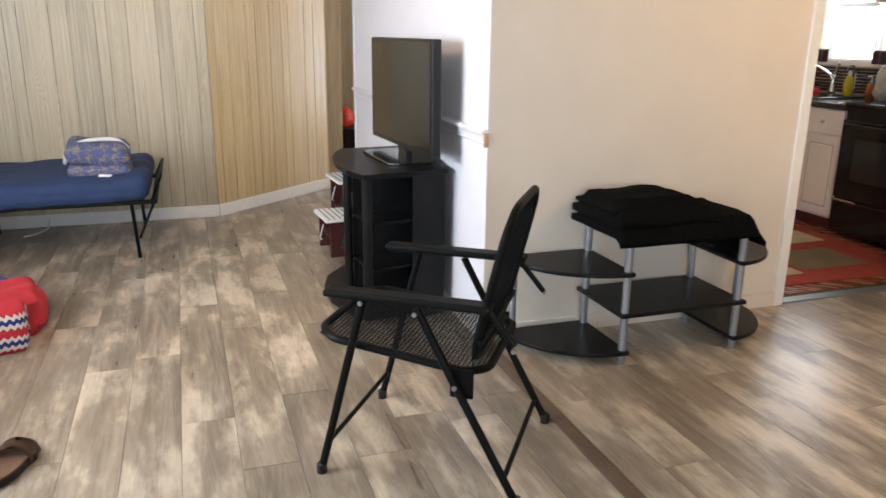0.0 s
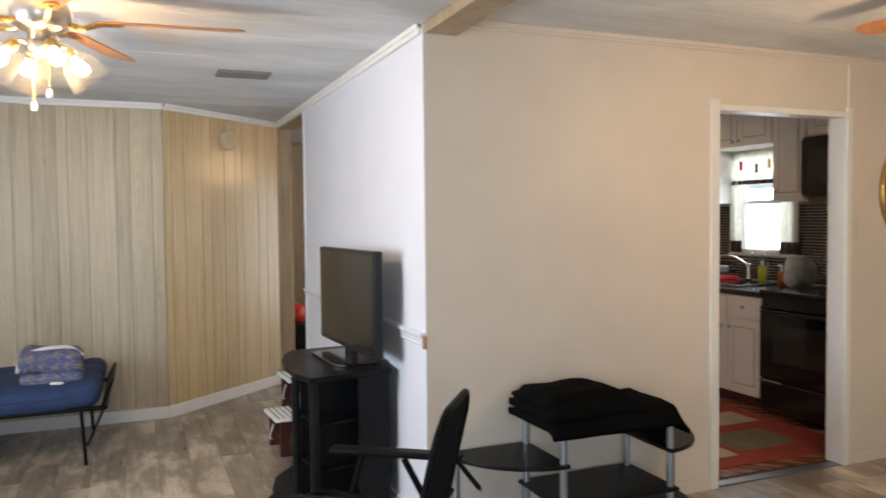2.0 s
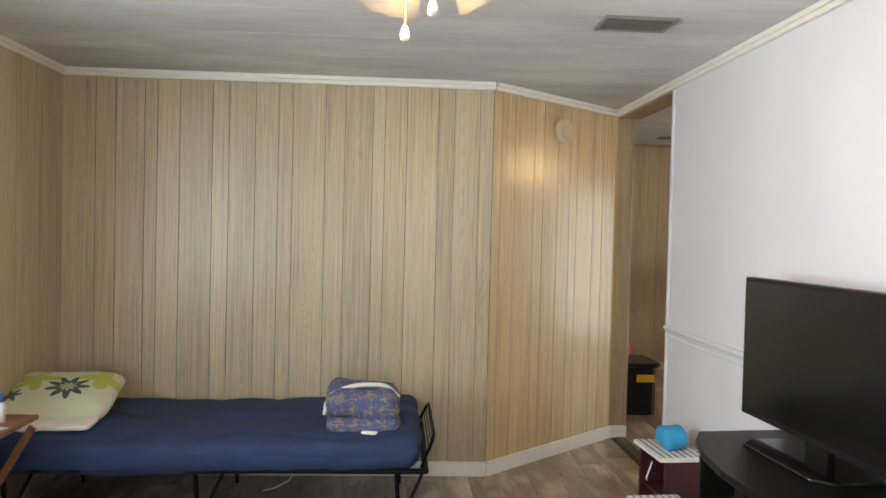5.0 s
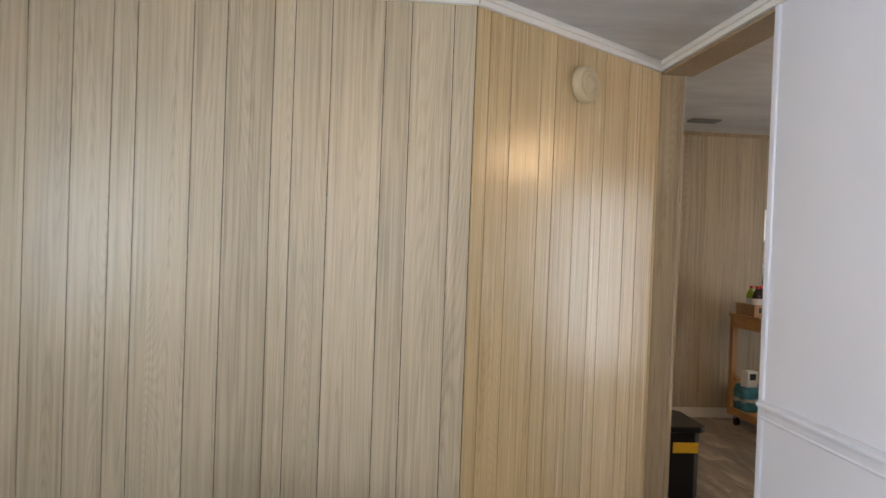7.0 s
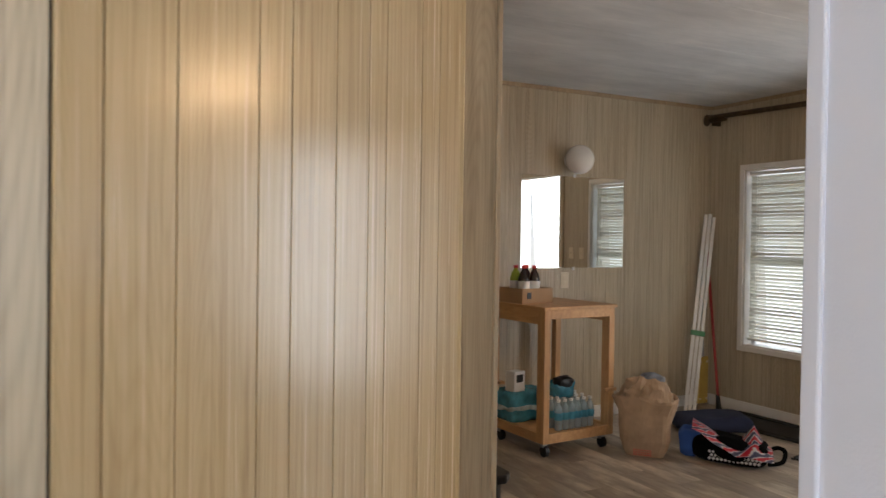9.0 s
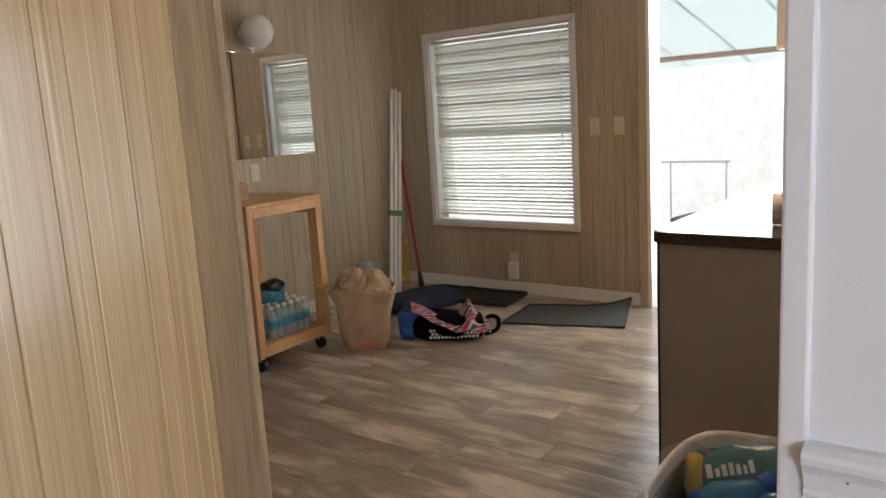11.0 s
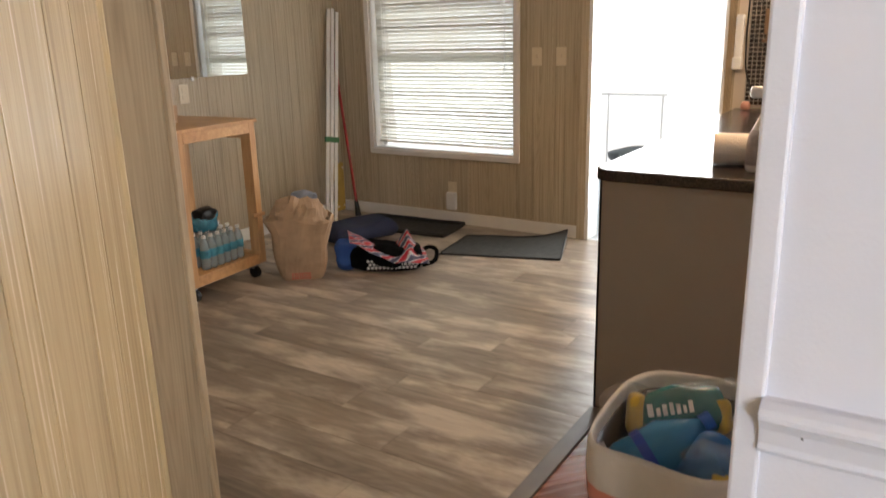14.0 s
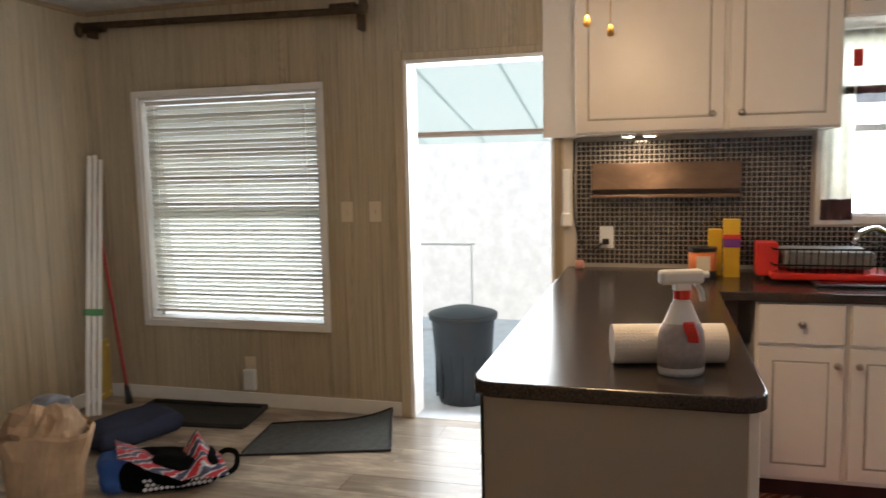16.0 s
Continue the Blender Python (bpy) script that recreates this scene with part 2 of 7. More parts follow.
DECK = plain("porch_boards", (0.72, 0.75, 0.79), 0.6, var=0.08)
PORCHR, pt, pp = nodes("porch_roof_fibreglass")
pp.inputs["Base Color"].default_value, pp.inputs["Roughness"].default_value = (0.80, 0.87, 0.86, 1), 0.5
ptl = node(pt, "ShaderNodeBsdfTranslucent", Color=(0.84, 0.91, 0.90, 1))
pmx = node(pt, "ShaderNodeMixShader", Fac=0.6)
pt.links.new(pp.outputs[0], pmx.inputs[1])
pt.links.new(ptl.outputs[0], pmx.inputs[2])
pt.links.new(pmx.outputs[0], pt.nodes["Material Output"].inputs[0])
COPPER = wood("copper_brown_shelf", (0.06, 0.035, 0.022), (0.11, 0.065, 0.042), (0.18, 0.11, 0.07), (6, 6, 14), 0.38, 6.0, 0.5, 0.02, 0.05)
TILE = plain("brown_glass_tile", (0.028, 0.020, 0.018), 0.1, var=0.6, scale=40, coat=0.4)
GROUT = plain("pale_grout", (0.40, 0.36, 0.32), 0.7)
GLASS = glassy("clear_glass")


def thin_clear(name, color, share, rough=0.1):
    """Thin clear glass or film: most light goes straight through, the rest is scattered or mirrored."""
    m, t, p = nodes(name)
    p.inputs["Base Color"].default_value, p.inputs["Roughness"].default_value = (*color, 1), rough
    tr = node(t, "ShaderNodeBsdfTransparent", Color=(0.97, 0.98, 0.98, 1))
    mx = node(t, "ShaderNodeMixShader", Fac=share)
    t.links.new(tr.outputs[0], mx.inputs[1])
    t.links.new(p.outputs[0], mx.inputs[2])
    t.links.new(mx.outputs[0], t.nodes["Material Output"].inputs[0])
    return m


PET = thin_clear("clear_bottle_plastic", (0.62, 0.76, 0.82), 0.35)
SHADEG = thin_clear("clear_shade_glass", (0.40, 0.36, 0.30), 0.05, 0.06)
BULB = glow("lit_bulb", (1.0, 0.74, 0.42), 45.0)
PUCK = glow("lit_puck", (1.0, 0.86, 0.66), 12.0)
GLOBEG = plain("opal_glass", (0.74, 0.72, 0.70), 0.16, var=0.01, coat=0.3)
CURTAIN = plain("sheer_curtain", (0.74, 0.72, 0.64), 0.9, var=0.08, scale=22)

# ---- mesh helpers ----


def thing(name, x=0, y=0, z=0, rz=0, label="", category="", group="", kind=""):
    ob = new(name)
    ob.matrix_world = pose(x, y, z, 0, 0, rz)
    return tagged(ob, label, category, group, kind)


def part(name, bm, material, parent=None, label="", smooth=False):
    me = bpy.data.meshes.new(name)
    bm.to_mesh(me)
    bm.free()
    me.materials.append(material)
    if smooth:
        me.shade_smooth()
    ob = new(name, me)
    if parent:
        ob.parent = parent
    if label:
        ob["label"] = label
    return ob


def solo(name, bm, material, label, category, group="", kind="", smooth=False):
    return tagged(part(name, bm, material, None, smooth=smooth), label, category, group, kind)


def bx(x0, x1, y0, y1, z0, z1, bevel=0.0, bm=None, seg=2):
    b = bmesh.new()
    m = Matrix.Translation(((x0 + x1) / 2, (y0 + y1) / 2, (z0 + z1) / 2)) @ Matrix.Diagonal((x1 - x0, y1 - y0, z1 - z0, 1))
    bmesh.ops.create_cube(b, size=1.0, matrix=m)
    if bevel:
        bmesh.ops.bevel(b, geom=b.edges[:], offset=bevel, segments=seg, affect="EDGES", profile=0.5)
    return merge(bm, b)


def merge(bm, b, m=None):
    """Adds the mesh b, moved by m, to bm, or returns it when bm is None."""
    if m is not None:
        bmesh.ops.transform(b, matrix=m, verts=b.verts)
    if bm is None:
        return b
    me = bpy.data.meshes.new("join")
    b.to_mesh(me)
    b.free()
    bm.from_mesh(me)
    bpy.data.meshes.remove(me)
    return bm


def rod(p0, p1, r, r2=None, seg=14, bm=None):
    b = bmesh.new()
    p0, p1 = Vector(p0), Vector(p1)
    d = p1 - p0
    m = Matrix.Translation((p0 + p1) / 2) @ d.to_track_quat("Z", "Y").to_matrix().to_4x4()
    bmesh.ops.create_cone(b, cap_ends=True, segments=seg, radius1=r, radius2=r if r2 is None else r2, depth=d.length, matrix=m)
    return merge(bm, b)


def tube(pts, r, seg=10, bm=None):
    """A round tube through the points, with its bends rounded by rings."""
    b = bmesh.new()
    pts = [Vector(p) for p in pts]
    rings = []
    side = None
    for i, p in enumerate(pts):
        d = (pts[min(i + 1, len(pts) - 1)] - pts[max(i - 1, 0)]).normalized()
        if side is None:
            side = d.orthogonal().normalized()
        side = (side - d * side.dot(d)).normalized()
        up = d.cross(side)
        rings.append([b.verts.new(p + r * (math.cos(a) * side + math.sin(a) * up)) for a in (2 * math.pi * k / seg for k in range(seg))])
    for u, v in zip(rings, rings[1:]):
        for k in range(seg):
            b.faces.new((u[k], u[(k + 1) % seg], v[(k + 1) % seg], v[k]))
    b.faces.new(rings[0][::-1])
    b.faces.new(rings[-1])
    return merge(bm, b)


def bend(pts, r, n=5):
    """Rounds the corners of a polyline by radius r."""
    pts = [Vector(p) for p in pts]
    out = [pts[0]]
    for a, p, c in zip(pts, pts[1:], pts[2:]):
        u, v = (a - p), (c - p)
        k = min(r, u.length * 0.45, v.length * 0.45)
        s, e = p + u.normalized() * k, p + v.normalized() * k
        for i in range(n + 1):
            f = i / n
            out.append((1 - f) ** 2 * s + 2 * f * (1 - f) * p + f * f * e)
    return out + [pts[-1]]


def lathe(profile, seg=24, at=(0, 0, 0), bm=None, scallop=0.0, waves=8):
    b = bmesh.new()
    rings = []
    for r, z in profile:
        ring = []
        for k in range(seg):
            a = 2 * math.pi * k / seg
            rr = r * (1 + scallop * math.cos(waves * a))
            ring.append(b.verts.new((at[0] + rr * math.cos(a), at[1] + rr * math.sin(a), at[2] + z)))
        rings.append(ring)
    for u, v in zip(rings, rings[1:]):
        for k in range(seg):
            b.faces.new((u[k], u[(k + 1) % seg], v[(k + 1) % seg], v[k]))
    if profile[0][0] > 1e-4:
        b.faces.new(rings[0][::-1])
    if profile[-1][0] > 1e-4:
        b.faces.new(rings[-1])
    bmesh.ops.remove_doubles(b, verts=b.verts, dist=1e-5)
    return merge(bm, b)


def prism(outline, z0, z1, bevel=0.0, bm=None):
    b = bmesh.new()
    f = b.faces.new([b.verts.new((x, y, z0)) for x, y in outline])
    up = bmesh.ops.extrude_face_region(b, geom=[f])
    bmesh.ops.translate(b, verts=[v for v in up["geom"] if isinstance(v, bmesh.types.BMVert)], vec=(0, 0, z1 - z0))
    bmesh.ops.recalc_face_normals(b, faces=b.faces[:])
    if bevel:
        bmesh.ops.bevel(b, geom=b.edges[:], offset=bevel, segments=2, affect="EDGES", profile=0.5)
    return merge(bm, b)


def soft(x0, x1, y0, y1, z0, z1, cuts=10, bevel=0.04, amp=0.01, freq=6.0, seed=0.0, bm=None):
    """A soft block: rounded, with its surface rumpled by noise."""
    b = bx(x0, x1, y0, y1, z0, z1)
    bmesh.ops.subdivide_edges(b, edges=b.edges[:], cuts=cuts, use_grid_fill=True)
    c = Vector(((x0 + x1) / 2, (y0 + y1) / 2, (z0 + z1) / 2))
    h = Vector(((x1 - x0) / 2, (y1 - y0) / 2, (z1 - z0) / 2))
    for v in b.verts:
        q = v.co - c
        core = Vector([max(-max(h[i] - bevel, 0), min(max(h[i] - bevel, 0), q[i])) for i in range(3)])
        off = q - core
        lim = min(bevel, min(h))
        if off.length > lim:
            off = off.normalized() * lim
        v.co = c + core + off + noise.noise_vector(v.co * freq + Vector((seed, seed * 2, 0))) * amp
    return merge(bm, b)


def circle(cx, cy, r, a0, a1, n=12):
    return [(cx + r * math.cos(radians(a0 + (a1 - a0) * i / n)), cy + r * math.sin(radians(a0 + (a1 - a0) * i / n))) for i in range(n + 1)]


def fast_box(name, m, u0, u1, v0, v1, w0, w1, material, parent):
    """A plain board as an object of its own, quick to make; m turns (u, v, w) into the world."""
    co = [m @ Vector((u, v, w)) for w in (w0, w1) for v in (v0, v1) for u in (u0, u1)]
    me = bpy.data.meshes.new(name)
    me.from_pydata(co, [], [(0, 2, 3, 1), (4, 5, 7, 6), (0, 1, 5, 4), (2, 6, 7, 3), (0, 4, 6, 2), (1, 3, 7, 5)])
    if m.determinant() < 0:
        me.flip_normals()
    me.materials.append(material)
    ob = new(name, me)
    ob.parent = parent
    return ob


def wall(name, x0, y0, x1, y1, thick, z1, openings, material, label, z0=0.0):
    """A wall whose room face runs from (x0, y0) to (x1, y1); its thickness lies to the left of that way. openings: (from, to, low, high)."""
    d = Vector((x1 - x0, y1 - y0, 0))
    length, u = d.length, d.normalized()
    m = Matrix((u.to_4d(), Vector((-u.y, u.x, 0, 0)), Vector((0, 0, 1, 0)), Vector((x0, y0, 0, 1)))).transposed()
    m[3][0] = m[3][1] = m[3][2] = 0
    bm = bmesh.new()
    us = sorted({0, length, *(v for o in openings for v in o[:2])})
    for a, b in zip(us, us[1:]):
        holes = sorted((o[2], o[3]) for o in openings if o[0] < (a + b) / 2 < o[1])
        low = z0
        for h0, h1 in holes:
            if h0 > low:
                bx(a, b, 0, thick, low, h0, bm=bm)
            low = h1
        if low < z1:
            bx(a, b, 0, thick, low, z1, bm=bm)
    bmesh.ops.transform(bm, matrix=m, verts=bm.verts)
    ob = tagged(part(name, bm, material), label, "wall", kind="structure")
    return ob, m, length


WIDTHS = (0.132, 0.081, 0.188, 0.113, 0.161, 0.071, 0.127, 0.185, 0.094, 0.150)


def clad(wall_made, z0, z1, material, openings=(), start=0, gap=0.0011):
    """Grooved panelling boards of uneven widths on a wall's room face."""
    ob, m, length = wall_made
    cuts, u, k = {0.0, length}, 0.0, start
    while u < length:
        cuts.add(u)
        u += WIDTHS[k % 10]
        k += 1
    cuts |= {v for o in openings for v in o[:2] if 0 < v < length}
    cuts = sorted(cuts)
    for a, b in zip(cuts, cuts[1:]):
        if b - a < 0.012:
            continue
        low = z0
        for h0, h1 in sorted((o[2], o[3]) for o in openings if o[0] < (a + b) / 2 < o[1]) + [(z1, z1)]:
            if h0 - low > 0.01:
                fast_box("board", m, a + gap, b - gap, -0.006, -0.0005, low, min(h0, z1), material, ob)
            low = h1


def trim_run(name, pts, depth, z0, z1, material, label, z_lip=0.0, lip=0.0):
    """A moulding along a polyline of the floor plan, to the right of its way."""
    bm = bmesh.new()
    for (ax, ay), (bx_, by) in zip(pts, pts[1:]):
        d = Vector((bx_ - ax, by - ay, 0))
        m = Matrix.Translation((ax, ay, 0)) @ Matrix.Rotation(math.atan2(d.y, d.x), 4, "Z")
        b = bx(0, d.length, -depth, 0, z0, z1, 0.003)
        if lip:
            bx(0, d.length, -depth - lip, 0, z_lip - 0.012, z_lip + 0.012, 0.004, bm=b)
        merge(bm, b, m)
    return solo(name, bm, material, label, "trim", kind="structure")

# ---- structure ----
XL, XE, YS, YN, YD, XW, YB = -1.216, 6.06, -2.3, 6.443, 10.0, 2.257, 3.65
ZL, ZH, ZK = 2.33, 2.36, 2.43
n_wall = wall("wall_north", XL, YN, 1.254, YN, 0.1, 2.7, [], GROOVE, "pale grooved wood panelling wall behind the cot")
d_wall = wall("wall_diagonal", 1.254, YN, 2.246, 7.303, 0.09, 2.7, [], GROOVE, "honey coloured grooved panelling on the angled wall")
w_open = [(4.5, 6.3, 0.8, 2.0)]
w_wall = wall("wall_west", XL, YS, XL, YN, 0.12, 2.7, w_open, GROOVE, "pale grooved wood panelling side wall")
s_wall = wall("wall_south", XE, YS, XL, YS, 0.12, 2.7, [(1.1, 2.7, 0.8, 2.0), (4.6, 6.6, 0.8, 2.0)], CREAM, "plain painted wall with two windows")
e_open = [(10 - 9.645, 10 - 8.45, 0.52, 1.89), (10 - 7.93, 10 - 7.10, 0.0, 2.02), (10 - 5.80, 10 - 5.14, 1.16, 2.0)]
e_wall = wall("wall_east", XE, YD, XE, YS, 0.14, 2.7, e_open, CREAM, "outer wall with a window, an open door and a sink window")
dn_wall = wall("wall_dining_north", 2.37, YD, XE, YD, 0.1, 2.7, [], GROOVE, "pale grooved wood panelling wall with a mirror")
dw_wall = wall("wall_dining_west", 2.37, 7.37, 2.37, YD, 0.1, 2.7, [], GROOVE, "pale grooved wood panelling wall")
wall("wall_white", XW, 6.233, XW, 3.76, 0.163, 2.7, [], WHITE, "white painted partition wall with a chair rail")
wall("wall_beige", XW, YB, XE, YB, 0.11, 2.7, [(3.915 - XW, 4.845 - XW, 0, 2.02)], CREAM, "cream painted partition wall with a doorway to the kitchen")
post = thing("wall_post", label="brown wood grain post at the end of the angled wall", category="post", kind="structure")
part("post_face", bx(2.246, 2.357, 7.303, 7.37, 0, 2.7, 0.004), POSTW, post)
part("post_corner", bx(2.355, 2.37, 7.293, 7.378, 0, 2.7, 0.003), POSTW, post)
part("edge_bead", bx(2.228, 2.246, 7.283, 7.309, 0.09, 2.3, 0.004), PANEL_Y, post)
solo("header_beam", bx(XW, 2.412, 6.233, 7.303, 2.276, 2.7, 0.003), POSTW, "wood clad header beam over the wide opening", "beam", kind="structure")
solo("ceiling_beam", bx(2.262, 2.415, YS, YB, 2.285, 2.7, 0.004), POSTW, "brown wood beam along the ceiling joint", "beam", kind="structure")


def ceiling(name, x0, x1, y0, y1, z, seams):
    bm = bx(x0, x1, y0, y1, z, z + 0.05)
    for s in seams:
        bx(x0 + 0.01, x1 - 0.01, s - 0.004, s + 0.004, z - 0.0009, z + 0.01, bm=bm)
    return solo(name, bm, CEIL, "white textured ceiling boards with thin seams", "ceiling", kind="structure")


ceiling("ceiling_living", XL, XW, YS, 7.4, ZL, [YS + 0.41 * i for i in range(1, 23)])
ceiling("ceiling_nook", 2.415, XE, YS, YB, ZH, [YS + 0.61 * i for i in range(1, 10)])
ceiling("ceiling_dining", 2.40, XE, 3.76, YD, ZK, [3.76 + 0.61 * i for i in range(1, 10)])
# roof out of view; its west overhang is added to keep sun off the window
for i, zz in enumerate([2.7]):
    solo("ceiling_roof", bx(XL - 1.0, XE + 0.2, YS - 0.7, YD + 0.2, zz, zz + 0.1), CEIL, "unseen roof deck above the ceilings with an overhang added to block sun", "roof", kind="structure")

floor = solo("floor_living", bx(XL - 0.1, XE + 0.1, YS, 7.4, -0.1, -0.006), GROOVE, "grey-brown wood look plank floor", "floor", kind="structure")
floor_d = solo("floor_dining", bx(2.40, XE, 7.4, YD, -0.1, -0.006), GROOVE, "grey-brown wood look plank floor", "floor", kind="structure")
floor_k = solo("floor_kitchen", bx(2.42, XE, 3.77, 6.98, -0.006, -0.003), FLOORK, "reddish cherry wood look kitchen floor", "floor", kind="structure")
trim_run("baseboard", [(XL, YN - 0.006), (1.257, YN - 0.006), (2.25, 7.297)], 0.013, 0, 0.088, TRIM, "white painted baseboard")
trim_run("baseboard", [(2.243, 7.303), (2.372, 7.303)], 0.013, 0, 0.088, TRIM, "white painted baseboard on the post")
trim_run("baseboard", [(2.41, YD - 0.006), (XE - 0.006, YD - 0.006)], 0.013, 0, 0.085, TRIM, "white painted baseboard")
trim_run("baseboard", [(XE - 0.006, YD - 0.03), (XE - 0.006, 7.98)], 0.013, 0, 0.085, TRIM, "white painted baseboard")
trim_run("baseboard", [(XW, YB), (3.86, YB)], 0.012, 0, 0.075, CREAM, "cream painted baseboard")
trim_run("baseboard", [(4.89, YB), (5.50, YB)], 0.012, 0, 0.075, CREAM, "cream painted baseboard")
trim_run("baseboard", [(XW, 6.22), (XW, 3.66)], 0.012, 0, 0.075, TRIM, "white painted baseboard")
trim_run("crown_trim", [(XL, 0), (XL, YN - 0.006), (1.257, YN - 0.006), (2.25, 7.297)], 0.02, 2.285, ZL, TRIM, "white crown moulding", 2.318, 0.012)
trim_run("crown_trim", [(XW, 7.29), (XW, 3.66)], 0.02, 2.285, ZL, TRIM, "white crown moulding", 2.318, 0.012)
trim_run("crown_trim", [(2.42, YB), (5.6, YB)], 0.012, 2.325, ZH, CREAM, "thin cream cove moulding", 2.35, 0.01)
trim_run("crown_trim", [(2.41, YD - 0.006), (XE - 0.008, YD - 0.006), (XE - 0.008, 7.3)], 0.012, 2.40, ZK, POSTW, "thin wood cove moulding")
rail_bm = bmesh.new()
rail_profile = ((0, 0.882), (0.007, 0.882), (0.012, 0.885), (0.015, 0.890), (0.012, 0.896), (0.014, 0.904), (0.017, 0.916), (0.023, 0.926), (0.029, 0.931), (0.030, 0.938), (0.026, 0.944), (0.014, 0.949), (0, 0.949))
rail_ends = [[rail_bm.verts.new((XW - d, yy, zz)) for d, zz in rail_profile] for yy in (6.214, 3.652)]
for k in range(len(rail_profile) - 1):
    rail_bm.faces.new((rail_ends[0][k], rail_ends[0][k + 1], rail_ends[1][k + 1], rail_ends[1][k]))
for e in rail_ends:
    rail_bm.faces.new(e)
bmesh.ops.recalc_face_normals(rail_bm, faces=rail_bm.faces[:])
rail = solo("chair_rail", rail_bm, WHITE, "white chair rail moulding, chipped at its end", "trim", kind="structure")
for yy, zz in ((6.17, 0.915), (5.4, 0.913), (4.6, 0.914)):
    part("nail_head", rod((XW - 0.0165, yy, zz), (XW - 0.0185, yy, zz), 0.0012, seg=8), DARK, rail)
part("chipped_end", bx(2.236, 2.257, 3.642, 3.654, 0.875, 0.935, 0.004), CARD, rail, "bare chipped wood end")
solo("wall_white_end", bx(2.2535, 2.2572, 3.6515, 3.7605, 0, 2.7), WHITE, "white painted corner of the partition", "wall", kind="structure")
solo("corner_trim", bx(2.249, 2.262, 6.212, 6.243, 0, 2.29, 0.004), WHITE, "white corner bead on the partition", "trim", kind="structure")
solo("wall_end_board", bx(2.262, 2.42, 6.233, 6.245, 0, 2.27, 0.003), WHITE, "white painted end of the partition", "trim", kind="structure")
solo("floor_strip", bx(2.225, 2.285, YS, 3.64, -0.002, 0.007, 0.003), plain("walnut_strip", (0.11, 0.075, 0.05), 0.45, var=0.2), "brown wood floor transition strip", "trim", kind="structure")
solo("floor_strip", bx(2.42, 3.84, 6.955, 7.015, -0.004, 0.008, 0.003), plain("grey_strip", (0.12, 0.10, 0.085), 0.45, var=0.2), "grey-brown floor strip between two floors", "trim", kind="structure")
solo("floor_strip", bx(2.30, 2.36, 6.245, 7.30, -0.003, 0.006, 0.003), plain("dark_strip", (0.09, 0.07, 0.055), 0.45, var=0.2), "dark wood floor strip in the opening", "trim", kind="structure")
solo("floor_strip", bx(3.92, 4.84, 3.655, 3.72, -0.003, 0.006, 0.003), SILVER, "metal threshold strip in the kitchen doorway", "trim", kind="structure")

# kitchen doorway casing
for x0, x1, z0, z1 in ((3.862, 3.918, 0, 2.075), (4.843, 4.885, 0, 2.075), (3.918, 4.843, 2.018, 2.05)):
    solo("door_casing", bx(x0, x1, YB - 0.014, YB, z0, z1, 0.003), TRIM, "cream white painted door casing", "trim", kind="structure")
for x0, x1 in ((3.905, 3.918), (4.842, 4.855)):
    solo("door_jamb", bx(x0, x1, YB, 3.765, 0, 2.02, 0.002), TRIM, "white painted door jamb", "trim", kind="structure")
solo("wall_strip", bx(4.860, 4.870, YB - 0.004, YB, 2.08, ZH, 0.001), TRIM, "thin cream batten on the wall", "trim", kind="structure")


def framed_window(name, m, w, h, mid, label, blind=None):
    """A window in the local plane: x across, z up, y to the room; m places its lower left outer corner of the opening."""
    win = thing(name, label=label, category="window", kind="structure")
    win.matrix_world = m
    part("window_frame", bx(-0.04, w + 0.04, 0.004, 0.02, -0.04, 0.0, 0.003, bm=bx(-0.04, 0, 0.004, 0.02, 0, h, 0.003, bm=bx(w, w + 0.04, 0.004, 0.02, 0, h, 0.003, bm=bx(-0.04, w + 0.04, 0.004, 0.02, h, h + 0.04, 0.003)))), TRIM, win)
    part("window_sill", bx(0, w, -0.12, 0.004, 0.0, 0.012, bm=bx(0, 0.012, -0.12, 0.004, 0.012, h, bm=bx(w - 0.012, w, -0.12, 0.004, 0.012, h, bm=bx(0, w, -0.12, 0.004, h - 0.012, h)))), TRIM, win)
    part("sash", bx(0.012, w - 0.012, -0.10, -0.07, mid - 0.018, mid + 0.018, 0.004, bm=bx(0.012, 0.045, -0.10, -0.08, 0.012, h - 0.012, bm=bx(w - 0.045, w - 0.012, -0.10, -0.08, 0.012, h - 0.012))), TRIM, win)
    for z0, z1 in ((0.012, mid), (mid, h - 0.012)):
        g = part("pane", bx(0.04, w - 0.04, -0.095, -0.091, z0, z1), GLASS, win)
        g.visible_shadow = False
    return win


# mirror-handed frames: local y points into the room
def facing(x, y, z, rz):
    return pose(x, y, z, 0, 0, rz)


win = framed_window("window_dining", facing(XE - 0.006, 8.45, 0.52, 90), 1.195, 1.37, 0.66, "white framed sash window with closed mini blinds")
framed_window("window_west", facing(XL, 4.0, 0.8, -90), 1.8, 1.2, 0.6, "white framed living room window")
framed_window("window_south", facing(0.0 + 4.96 - 1.6, YS, 0.8, 0), 1.6, 1.2, 0.6, "white framed window")
framed_window("window_south", facing(-0.54, YS, 0.8, 0), 2.0, 1.2, 0.6, "white framed window")
framed_window("window_sink", facing(XE, 5.14, 1.16, 90), 0.66, 0.84, 0.42, "white framed sash window over the sink")

